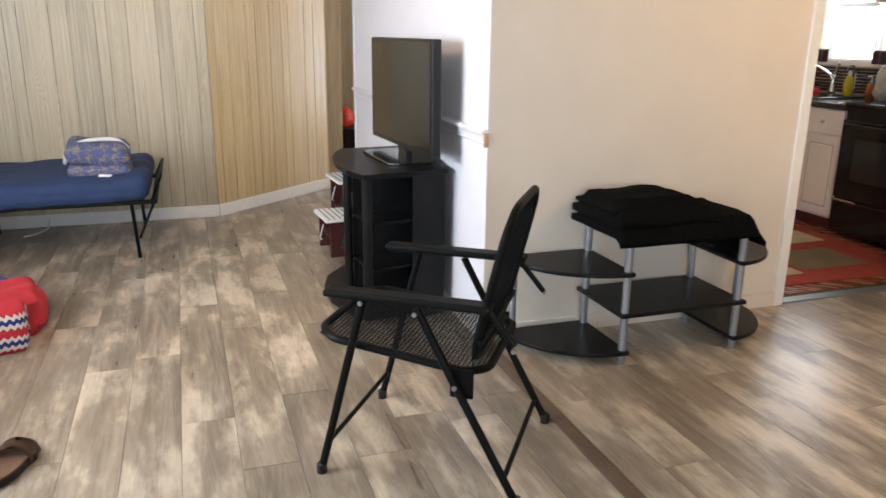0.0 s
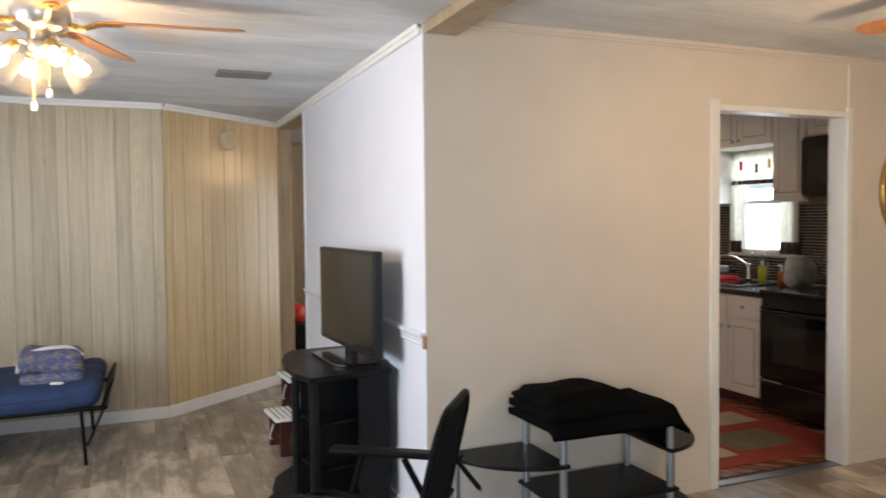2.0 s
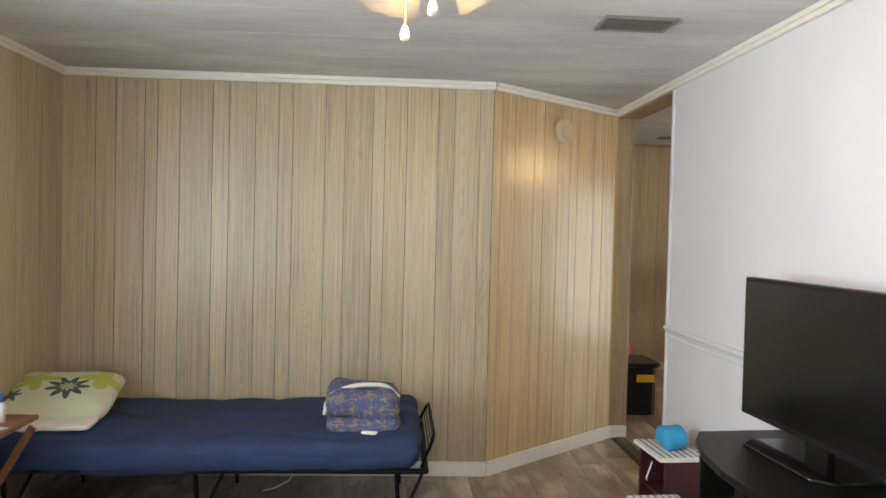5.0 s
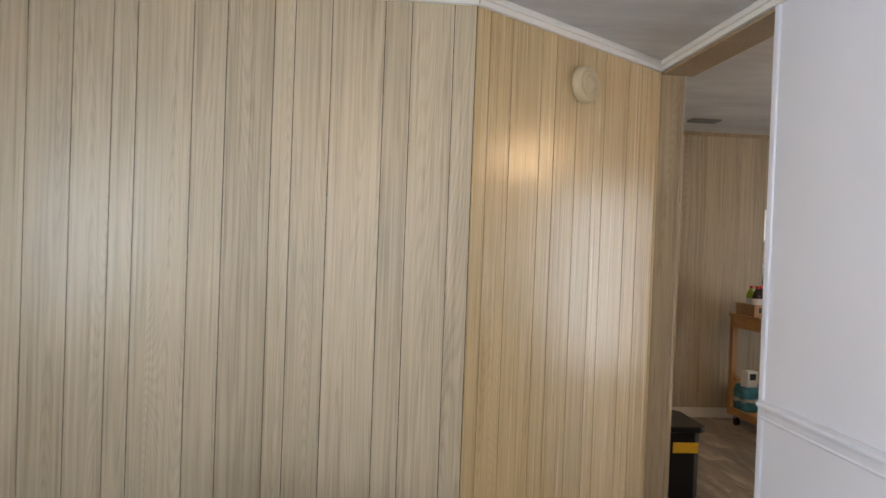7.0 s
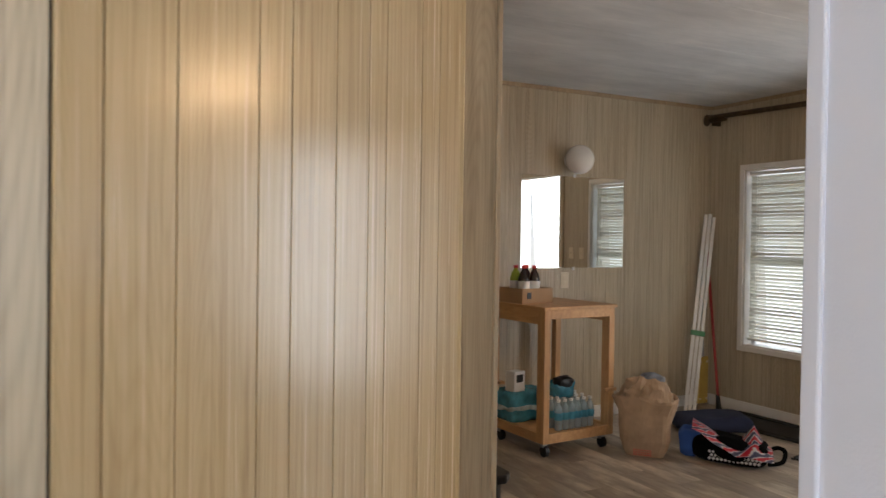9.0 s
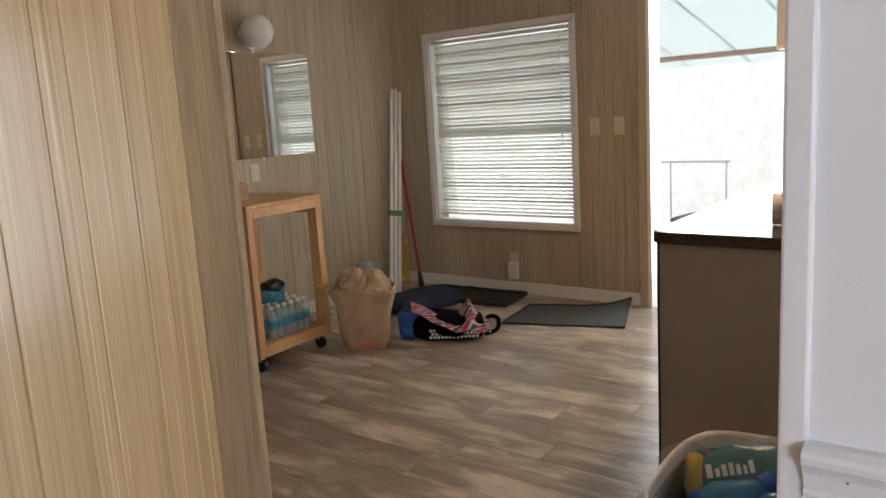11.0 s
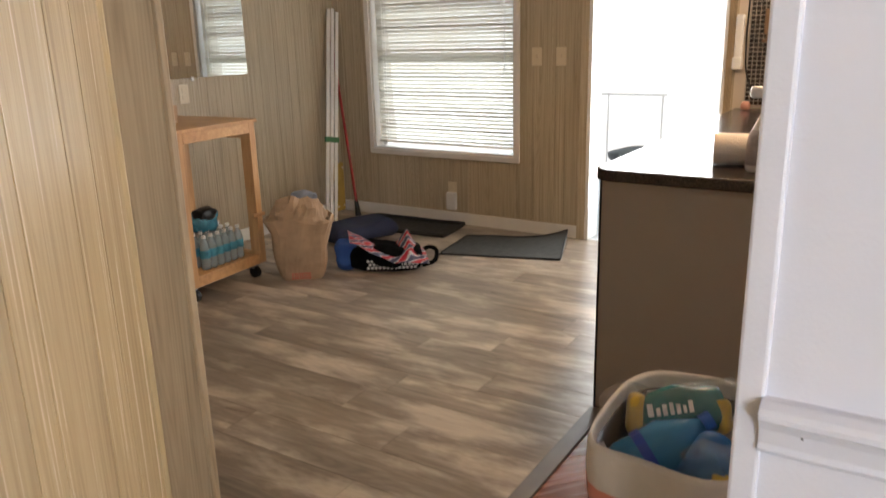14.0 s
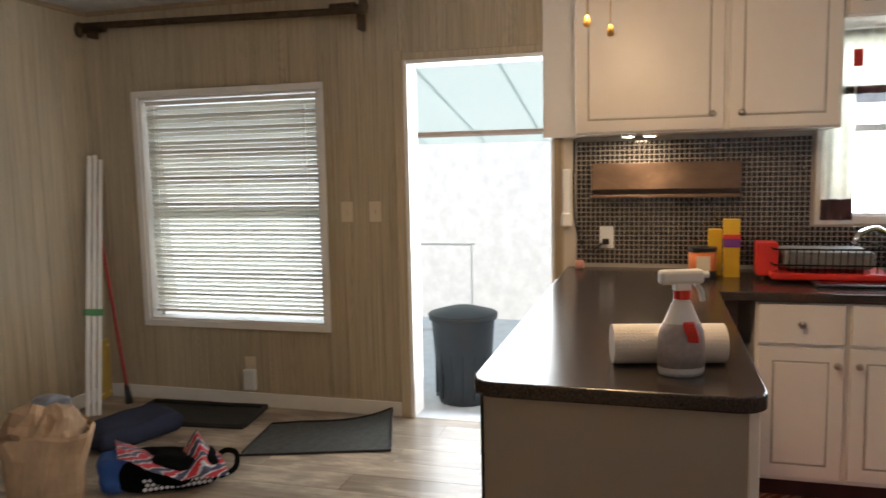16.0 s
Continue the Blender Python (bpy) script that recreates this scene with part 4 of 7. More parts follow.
part("jar", lathe([(0, 0), (0.032, 0), (0.034, 0.08), (0, 0.08)], 20), WHITEP, mug, smooth=True)
part("lid", lathe([(0, 0.08), (0.034, 0.08), (0.034, 0.095), (0, 0.097)], 20), CHROME, mug)
solo("media_box", bx(1.86, 2.02, 4.32, 4.52, 0.494, 0.545, 0.006), BLACK, "small black media player on the shelf", "media player")

tv = thing("television", 2.072, 4.38, 0.725, 93.5, "black flat screen television on the tv stand", "television")
part("bezel", bx(-0.45, 0.45, -0.045, 0.0, 0.06, 0.583, 0.006), BLACK, tv)
part("screen", bx(-0.432, 0.432, 0.0005, 0.002, 0.085, 0.567), SCREEN, tv)
part("back_shell", bx(-0.33, 0.33, -0.075, -0.045, 0.12, 0.48, 0.02), BLACK, tv)
part("neck", bx(-0.06, 0.06, -0.05, -0.015, 0.01, 0.1, 0.006), GLOSSB, tv)
part("foot", prism(rounded(0.24, -0.13, 0.13, 0.05), 0.0, 0.014, 0.004), GLOSSB, tv)

# two step stools by the opening
for x, y, w, d, h in ((1.94, 5.29, 0.24, 0.30, 0.24), (2.09, 5.66, 0.24, 0.32, 0.40)):
    st = thing("storage_box", x, y, 0, 4, "dark maroon box with a striped white top", "box", "boxes by the wall")
    part("side_panel", bx(-w / 2 + 0.02, w / 2, -d / 2, -d / 2 + 0.02, 0, h - 0.02), MAROON, st)
    part("side_panel", bx(-w / 2 + 0.02, w / 2, d / 2 - 0.02, d / 2, 0, h - 0.02), MAROON, st)
    part("back_panel", bx(w / 2 - 0.015, w / 2, -d / 2 + 0.02, d / 2 - 0.02, 0, h - 0.02), MAROON, st)
    part("shelf", bx(-w / 2 + 0.03, w / 2 - 0.015, -d / 2 + 0.02, d / 2 - 0.02, h * 0.45, h * 0.45 + 0.015), MAROON, st)
    part("top", bx(-w / 2 - 0.01, w / 2, -d / 2 - 0.01, d / 2 + 0.01, h - 0.02, h, 0.003), TRIM, st)
    for i in range(7):
        part("stripe", bx(-w / 2 + 0.012 + i * w / 7, -w / 2 + 0.02 + i * w / 7, -d / 2, d / 2, h, h + 0.0012), VENT, st)
    part("cord_loop", tube(bend([(-w / 2, -0.05, h - 0.05), (-w / 2 - 0.02, -0.03, h - 0.14), (-w / 2, 0.0, h - 0.16)], 0.03), 0.004, 6), WHITEP, st)
bag = soft(-0.07, 0.07, -0.075, 0.075, 0.0, 0.11, 8, 0.05, 0.014, 14, 3)
bmesh.ops.translate(bag, verts=bag.verts, vec=(2.09, 5.66, 0.40))
solo("blue_cloth_bundle", bag, plain("bright_blue", (0.03, 0.33, 0.62), 0.6, var=0.1), "bright blue cloth bundle on the tall box", "cloth", smooth=True)

# cot along the north wall
cot = thing("cot", 0, 0, 0, 0, "black steel folding cot with a navy fitted sheet", "cot")
for x in (-1.02, -0.17, 0.745):
    for y in (5.47, 6.30):
        part("leg", tube(bend([(x, y, 0.0), (x - 0.02, y, 0.33)], 0.02), 0.011), BLACKM, cot)
    part("leg_brace", tube(bend([(x + 0.01, 5.47, 0.12), (x + 0.10, 5.50, 0.32)], 0.02), 0.008), BLACKM, cot)
for y in (5.45, 6.32):
    part("side_rail", tube([(-1.1, y, 0.345), (0.86, y, 0.345)], 0.014), BLACKM, cot)
part("end_rail", tube(bend([(0.86, 5.45, 0.345), (0.86, 6.32, 0.345)], 0.02), 0.014), BLACKM, cot)
part("end_rail", tube(bend([(0.84, 5.5, 0.345), (0.90, 5.55, 0.48), (0.90, 6.25, 0.48), (0.84, 6.3, 0.345)], 0.05), 0.008), BLACKM, cot)
for i in range(6):
    part("end_wire", rod((0.845 + 0.01 * i, 5.5 + 0.008 * i, 0.36 + 0.022 * i), (0.845 + 0.01 * i, 6.3 - 0.008 * i, 0.36 + 0.022 * i), 0.003, seg=6), BLACKM, cot)
mt = soft(-1.14, 0.84, 5.42, 6.36, 0.32, 0.487, 44, 0.075, 0.008, 6, 2)
for v in mt.verts:
    v.co.z += 0.012 * math.sin(v.co.x * 2.6) + 0.010 * noise.noise(Vector((v.co.x * 3.0, v.co.y * 9, 4))) * (1 if v.co.z > 0.42 else 0.3)
    if v.co.z < 0.42:
        v.co.y += 0.012 * noise.noise(Vector((v.co.x * 12, 1, v.co.z * 3)))
    if v.co.z > 0.36:
        w = abs(math.sin(5.5 * v.co.y + 1.9 * v.co.x + 2.5 * noise.noise(Vector((v.co.x * 1.8, v.co.y * 2.2, 7)))))
        v.co.z -= 0.014 * (1 - w) ** 5
        v.co.y += 0.012 * (1 - w) ** 4 * (1 if v.co.y < 5.6 else 0)
    if v.co.x > 0.62:
        v.co.z += (v.co.x - 0.62) * 0.12
part("mattress", mt, NAVY, cot, "rumpled navy blue sheet", smooth=True)
bl = thing("folded_blanket", 0.56, 5.72, 0.465, 4, "folded blue plaid fleece blanket with a white lining", "blanket")


def plaid():
    m, t, p = nodes("plaid_fleece")
    g = t.nodes.new("ShaderNodeTexCoord")
    sep = t.nodes.new("ShaderNodeSeparateXYZ")
    n = node(t, "ShaderNodeTexNoise", Scale=9.0)
    mixv = node(t, "ShaderNodeMixRGB")
    mixv.inputs[0].default_value = 0.12
    t.links.new(g.outputs["Object"], mixv.inputs[1])
    t.links.new(n.outputs["Color"], mixv.inputs[2])
    t.links.new(mixv.outputs[0], sep.inputs[0])
    cols = []
    for ax, k in ((0, 105.0), (2, 120.0)):
        mul = t.nodes.new("ShaderNodeMath")
        mul.operation = "MULTIPLY"
        mul.inputs[1].default_value = k
        t.links.new(sep.outputs[ax], mul.inputs[0])
        s = t.nodes.new("ShaderNodeMath")
        s.operation = "SINE"
        t.links.new(mul.outputs[0], s.inputs[0])
        cols.append(ramp(t, s.outputs[0], [(0.0, (0.08, 0.10, 0.22)), (0.45, (0.05, 0.06, 0.14)), (0.6, (0.02, 0.02, 0.035)), (0.85, (0.30, 0.24, 0.18))]))
    mx = node(t, "ShaderNodeMixRGB")
    mx.inputs[0].default_value = 0.5
    t.links.new(cols[0], mx.inputs[1])
    t.links.new(cols[1], mx.inputs[2])
    t.links.new(mx.outputs[0], p.inputs["Base Color"])
    p.inputs["Roughness"].default_value = 0.95
    return m


PLAID = plaid()
part("fold", soft(-0.185, 0.175, -0.17, 0.16, 0.0, 0.10, 18, 0.05, 0.016, 9, 1.0), PLAID, bl, smooth=True)
part("fold", merge(None, soft(-0.19, 0.165, -0.165, 0.17, 0.0, 0.13, 20, 0.064, 0.02, 8, 5.0), pose(0, 0, 0.088, 4, 5)), PLAID, bl, smooth=True)
part("lining", merge(None, tube(bend([(-0.19, -0.10, 0.10), (-0.175, -0.11, 0.19), (-0.06, -0.06, 0.232), (0.10, -0.02, 0.226), (0.165, -0.06, 0.17)], 0.06, 8), 0.012, 10), pose(0, 0, 0)), TRIM, bl, "white fleece lining", smooth=True)
part("lining_curl", soft(-0.02, 0.06, -0.195, -0.15, 0.0, 0.04, 6, 0.02, 0.008, 15, 6.0), TRIM, bl, "white fleece lining", smooth=True)
pil = thing("pillow", -0.985, 5.93, 0.49, 6, "yellow green pillow with a dark flower print", "pillow")
pb = soft(-0.27, 0.27, -0.22, 0.22, 0.0, 0.15, 20, 0.07, 0.008, 7, 1.0)
for v in pb.verts:
    e = max(abs(v.co.x) / 0.27, abs(v.co.y) / 0.22)
    v.co.z = 0.075 + (v.co.z - 0.075) * (1.05 - 0.62 * e ** 3)
bmesh.ops.rotate(pb, cent=(0, 0, 0.07), matrix=Matrix.Rotation(radians(14), 3, "X"), verts=pb.verts)


def flower_print():
    """Pale cloth with two large petalled flowers and yellow-green leaves."""
    m, t, p = nodes("pillow_print")
    g = t.nodes.new("ShaderNodeTexCoord")
    sep = t.nodes.new("ShaderNodeSeparateXYZ")
    t.links.new(g.outputs["Object"], sep.inputs[0])

    def calc(op, *args):
        n = t.nodes.new("ShaderNodeMath")
        n.operation = op
        for i, v in enumerate(args):
            if isinstance(v, (int, float)):
                n.inputs[i].default_value = v
            else:
                t.links.new(v, n.inputs[i])
        return n.outputs[0]

    col = None
    for cx, cy, lobes, size, depth, colour in ((-0.13, 0.02, 5, 0.13, 0.08, (0.42, 0.45, 0.10)), (0.19, 0.05, 4, 0.12, 0.07, (0.42, 0.45, 0.10)), (0.05, -0.06, 9, 0.105, 0.05, (0.07, 0.075, 0.07)), (0.05, -0.06, 9, 0.045, 0.02, (0.34, 0.36, 0.30)), (-0.2, -0.12, 7, 0.06, 0.03, (0.10, 0.11, 0.09))):
        x, y = calc("SUBTRACT", sep.outputs[0], cx), calc("SUBTRACT", sep.outputs[1], cy)
        r = calc("SQRT", calc("ADD", calc("MULTIPLY", x, x), calc("MULTIPLY", y, y)))
        lim = calc("MULTIPLY_ADD", calc("COSINE", calc("MULTIPLY", calc("ARCTAN2", y, x), float(lobes))), depth / 2, size - depth / 2)
        mx = node(t, "ShaderNodeMixRGB", Color2=(*colour, 1))
        t.links.new(calc("LESS_THAN", r, lim), mx.inputs[0])
        if col:
            t.links.new(col, mx.inputs[1])
        else:
            mx.inputs[1].default_value = (0.55, 0.56, 0.42, 1)
        col = mx.outputs[0]
    t.links.new(col, p.inputs["Base Color"])
    p.inputs["Roughness"].default_value = 0.9
    return m


part("cushion", pb, flower_print(), pil, smooth=True)
solo("sheet_corner", merge(None, soft(-0.16, 0.16, -0.09, 0.09, 0.0, 0.03, 8, 0.014, 0.008, 9, 2), pose(-0.88, 5.66, 0.478, 0, 0, 4)), TRIM, "white pillowcase edge lying on the cot", "linen", smooth=True)
solo("cable", tube(bend([(0.12, 6.42, 0.05), (0.13, 6.33, 0.012), (0.06, 6.2, 0.006), (0.0, 6.16, 0.006)], 0.05), 0.005, 8), WHITEP, "white cable end on the floor under the cot", "cable")

# folding tray table with small things
tray = thing("folding_table", -1.0, 5.12, 0, 0, "brown wooden folding tray table", "table")
part("tabletop", bx(-0.20, 0.17, -0.27, 0.24, 0.595, 0.615, 0.004), REDWOOD, tray)
for y in (-0.22, 0.19):
    for s in (-1, 1):
        b = bx(-0.016, 0.016, -0.009, 0.009, 0, 0.66, 0.003)
        part("leg", b, REDWOOD, tray).matrix_local = pose(-0.17 * s, y + 0.012 * s, 0, 0, 30 * s, 0)
part("brace", rod((0.14, -0.22, 0.06), (0.14, 0.19, 0.06), 0.009), REDWOOD, tray)
tis = thing("tissue_box", -1.03, 5.19, 0.615, 8, "white and blue tissue box with a tissue pulled up", "tissue box")
part("box", bx(-0.058, 0.058, -0.06, 0.06, 0, 0.13, 0.003), plain("pale_box", (0.55, 0.57, 0.66), 0.6), tis)
part("tissue", soft(-0.04, 0.04, -0.012, 0.012, 0.12, 0.18, 6, 0.01, 0.02, 20, 2), TRIM, tis, smooth=True)
bo = thing("small_bottle", -0.925, 5.22, 0.615, 0, "small blue and white plastic bottle", "bottle")
part("bottle", lathe([(0, 0), (0.02, 0), (0.02, 0.07), (0.009, 0.085), (0, 0.085)], 16), WHITEP, bo, smooth=True)
part("cap", lathe([(0, 0.085), (0.011, 0.085), (0.01, 0.12), (0, 0.12)], 16), plain("blue_cap", (0.03, 0.15, 0.45), 0.4), bo)
for i, (x, y, a) in enumerate(((-0.97, 5.02, 12), (-0.94, 5.05, -20))):
    solo("paper_sheet", merge(None, bx(-0.07, 0.07, -0.1, 0.1, 0, 0.0015), pose(x, y, 0.6152 + 0.003 * i, 0, 0, a)), TRIM, "loose white paper on the tray table", "paper", "papers on the tray")

# armchair with throws, facing the middle of the room
arm = thing("armchair", -0.52, 3.62, 0, 0, "tan upholstered armchair covered with pale throws", "armchair")
part("base", soft(-0.45, 0.42, -0.46, 0.46, 0.03, 0.26, 12, 0.05, 0.004, 5, 1), TAN, arm, smooth=True)
part("seat_cushion", soft(-0.30, 0.47, -0.30, 0.30, 0.25, 0.43, 14, 0.07, 0.008, 5, 2), TAN, arm, smooth=True)
part("backrest", merge(None, soft(-0.14, 0.12, -0.42, 0.42, 0.0, 0.72, 14, 0.1, 0.01, 5, 3), pose(-0.33, 0, 0.26, 0, -10)), TAN, arm, smooth=True)
for s in (-1, 1):
    a = soft(-0.40, 0.47, s * 0.40 - 0.12, s * 0.40 + 0.12, 0.05, 0.575, 16, 0.11, 0.006, 5, 4 + s)
    part("armrest", a, TAN, arm, smooth=True)
    c = soft(-0.30, 0.36, s * 0.40 - 0.132, s * 0.40 + 0.132, 0.30, 0.592, 18, 0.125, 0.006, 9, 7 + s)
    part("arm_cover", c, THROW, arm, "pale lilac white throw", smooth=True)
part("seat_cover", soft(-0.24, 0.44, -0.27, 0.27, 0.36, 0.452, 18, 0.045, 0.012, 8, 9), THROW, arm, "pale lilac white throw", smooth=True)
part("back_cover", merge(None, soft(-0.155, 0.135, -0.36, 0.30, 0.35, 0.745, 18, 0.1, 0.016, 7, 11), pose(-0.33, 0, 0.26, 0, -10)), plain("cream_knit", (0.5, 0.43, 0.34), 0.95, var=0.2, scale=30, bump=0.8, bscale=90), arm, "cream knitted throw", smooth=True)

# cushions and sandals on the floor
ro = thing("red_cushion", 0.15, 4.42, 0, 12, "slumped red fleece cushion on the floor", "cushion")
part("cushion", soft(-0.28, 0.23, -0.20, 0.24, 0.0, 0.19, 26, 0.09, 0.03, 7, 5), RED, ro, smooth=True)
solo("blue_cushion", merge(None, soft(-0.15, 0.15, -0.12, 0.12, 0.0, 0.14, 12, 0.06, 0.015, 6, 8), pose(0.03, 4.74, 0)), BLUEC, "blue fabric cushion lying behind the red one", "cushion", smooth=True)
kn = thing("knitted_cushion", 0.16, 4.17, 0, 10, "crocheted cushion in red, white and blue zigzag stripes", "cushion")


def zigzag():
    m, t, p = nodes("zigzag_crochet")
    g = t.nodes.new("ShaderNodeTexCoord")
    sep = t.nodes.new("ShaderNodeSeparateXYZ")
    t.links.new(g.outputs["Object"], sep.inputs[0])

    def math_node(op, a, b):
        n = t.nodes.new("ShaderNodeMath")
        n.operation = op
        for i, v in enumerate((a, b)):
            if isinstance(v, (int, float)):
                n.inputs[i].default_value = v
            else:
                t.links.new(v, n.inputs[i])
        return n.outputs[0]

    zig = math_node("PINGPONG", math_node("ADD", sep.outputs[0], sep.outputs[1]), 0.014)
    h = math_node("FRACT", math_node("MULTIPLY", math_node("ADD", sep.outputs[2], zig), 10.5), 0)
    r = t.nodes.new("ShaderNodeValToRGB")
    r.color_ramp.interpolation = "CONSTANT"
    el = r.color_ramp.elements
    el.new(0.5), el.new(0.6), el.new(0.7)
    for e, (pz, c) in zip(el, ((0.0, (0.5, 0.02, 0.035)), (0.3, (0.66, 0.63, 0.6)), (0.5, (0.02, 0.03, 0.16)), (0.72, (0.66, 0.63, 0.6)), (0.9, (0.5, 0.02, 0.035)))):
        e.position, e.color = pz, (*c, 1)
    t.links.new(h, r.inputs[0])
    t.links.new(r.outputs[0], p.inputs["Base Color"])
    p.inputs["Roughness"].default_value = 0.95
    w = node(t, "ShaderNodeTexNoise", Scale=130.0)
    b = node(t, "ShaderNodeBump", Strength=0.8, Distance=0.006)
    t.links.new(w.outputs["Fac"], b.inputs["Height"])
    t.links.new(b.outputs[0], p.inputs["Normal"])
    return m


part("cushion", soft(-0.2, 0.19, -0.10, 0.10, 0.0, 0.2, 16, 0.045, 0.01, 8, 6), zigzag(), kn, smooth=True)
for x, y, a in ((0.455, 3.15, -14), (0.335, 3.05, -8)):
    sd = thing("sandal", x, y, 0, a, "worn brown slide sandal with a dark sole", "sandal", "pair of sandals")
    foot = [(0.064 * math.cos(radians(t)) * (1.08 if math.sin(radians(t)) > 0 else 0.9), 0.135 * math.sin(radians(t))) for t in range(0, 360, 15)]
    part("sole", prism(foot, 0, 0.026, 0.006), BLACK, sd)
    part("footbed", prism([(u * 0.92, v * 0.95) for u, v in foot], 0.024, 0.03, 0.002), LEAFB, sd, "brown leather footbed")
    st = bmesh.new()
    rows = []
    for i in range(13):
        t = math.pi * i / 12
        rows.append([st.verts.new((0.064 * math.cos(t), yy, 0.012 + 0.052 * math.sin(t))) for yy in (0.0, 0.03, 0.075)])
    for p, q in zip(rows, rows[1:]):
        for k in range(2):
            st.faces.new((p[k], p[k + 1], q[k + 1], q[k]))
    bmesh.ops.solidify(st, geom=st.faces[:], thickness=0.004)
    part("strap", st, LEAFB, sd, "brown leather strap", smooth=True)

# ---- nook ----
pic = thing("oval_picture", 5.335, YB - 0.002, 1.60, 0, "oval painting of a house in a gold frame", "picture")
ov = lambda a, b, r0: [(a * math.cos(2 * math.pi * i / 48), b * math.sin(2 * math.pi * i / 48)) for i in range(48)]
fr = bmesh.new()
rings = []
for k, (g, d) in enumerate(((0.0, 0.0), (0.004, 0.022), (-0.012, 0.032), (-0.022, 0.02), (-0.034, 0.026), (-0.044, 0.008), (-0.044, 0.0))):
    rings.append([fr.verts.new(((0.215 + g) * math.cos(2 * math.pi * i / 48), -d, (0.285 + g) * math.sin(2 * math.pi * i / 48))) for i in range(48)])
for p, q in zip(rings, rings[1:]):
    for i in range(48):
        fr.faces.new((p[i], p[(i + 1) % 48], q[(i + 1) % 48], q[i]))
part("frame", fr, BRASS, pic, "gold moulded oval frame", smooth=True)


def flat_oval(a, b, cx, cz, y, material, name):
    bm = bmesh.new()
    bm.faces.new([bm.verts.new((cx + a * math.cos(-2 * math.pi * i / 32), y, cz + b * math.sin(-2 * math.pi * i / 32))) for i in range(32)])
    return part(name, bm, material, pic)


flat_oval(0.178, 0.248, 0, 0, -0.006, plain("painting_ground", (0.12, 0.10, 0.07), 0.35, var=0.8, scale=26, coat=0.3), "canvas")
part("painted_sky", bx(-0.10, 0.10, -0.0085, -0.007, 0.08, 0.20), plain("painting_sky", (0.16, 0.17, 0.2), 0.35, var=0.4, scale=20), pic)
part("painted_house", bx(-0.055, 0.075, -0.0105, -0.009, 0.0, 0.11), plain("painting_house", (0.3, 0.24, 0.17), 0.35, var=0.3, scale=30), pic)
part("painted_roof", prism([(-0.07, 0), (0.09, 0), (0.03, 0.07), (-0.01, 0.07)], 0.0, 0.0015), plain("painting_roof", (0.17, 0.11, 0.09), 0.35, var=0.4, scale=30), pic).matrix_local = pose(0, -0.011, 0.11, 90)
part("painted_garden", bx(-0.12, 0.12, -0.0085, -0.007, -0.16, -0.02), plain("painting_garden", (0.10, 0.11, 0.045), 0.4, var=0.9, scale=40), pic)


def wall_plate(m, label, slots=2, material=BEIGEP, name="wall_outlet", cat="outlet"):
    """A cover plate in the local x-z plane, facing -y."""
    o = thing(name, label=label, category=cat)
    o.matrix_world = m
    part("plate", bx(-0.036, 0.036, -0.006, 0, -0.058, 0.058, 0.003), material, o)
    for k in range(slots):
        z = -0.022 + 0.044 * k if slots == 2 else 0
        part("socket" if slots == 2 else "toggle", bx(-0.016, 0.016, -0.009, -0.005, z - 0.014, z + 0.014, 0.003) if slots == 2 else bx(-0.005, 0.005, -0.016, -0.005, -0.012, 0.012, 0.002), material, o)
    return o


wall_plate(pose(5.17, YB, 0.30), "ivory wall outlet on the cream wall")
wall_plate(pose(5.42, YB, 1.00), "ivory wall outlet above the hutch counter")
wall_plate(pose(4.97, YB, 1.38), "ivory light switch beside the doorway", 1, CREAM, "light_switch", "switch")

# built-in hutch along the outer wall
hut = thing("hutch", 0, 0, 0, 0, "cream pickled oak built-in hutch with glass doors", "hutch")
part("lower_body", bx(5.50, 6.055, 1.0, 3.64, 0.04, 0.72), HUTCHW, hut)
part("toe_kick", bx(5.53, 6.055, 1.0, 3.64, 0, 0.04), TRIM, hut)
part("counter", bx(5.45, 6.055, 1.0, 3.648, 0.72, 0.765, 0.006), plain("cream_counter", (0.68, 0.62, 0.55), 0.3, var=0.06, scale=30), hut)
part("upper_body", bx(5.735, 6.055, 1.0, 3.64, 0.80, 2.16, bm=bx(5.74, 6.055, 1.0, 3.64, 2.16, 2.36)), HUTCHW, hut)
part("face_base", bx(5.715, 5.735, 1.0, 3.645, 0.765, 0.80), HUTCHW, hut)
for k in range(4):
    y1 = 3.55 - 0.62 * k
    y0 = y1 - 0.56
    d = part("door", bx(5.482, 5.50, y0, y1, 0.08, 0.69, 0.003), HUTCHW, hut)
    part("door_panel", bx(5.478, 5.484, y0 + 0.03, y1 - 0.03, 0.11, 0.66, 0.002), HUTCHW, d)
    part("handle", tube(bend([(5.482, (y0 + y1) / 2, 0.36), (5.458, (y0 + y1) / 2, 0.39), (5.458, (y0 + y1) / 2, 0.47), (5.482, (y0 + y1) / 2, 0.50)], 0.02), 0.006, 8), BRONZE, d, "dark bronze pull")
    for z in (0.14, 0.62):
        part("hinge", bx(5.476, 5.484, y1 - 0.01, y1 + 0.008, z - 0.03, z + 0.03, 0.002), BRONZE, d)
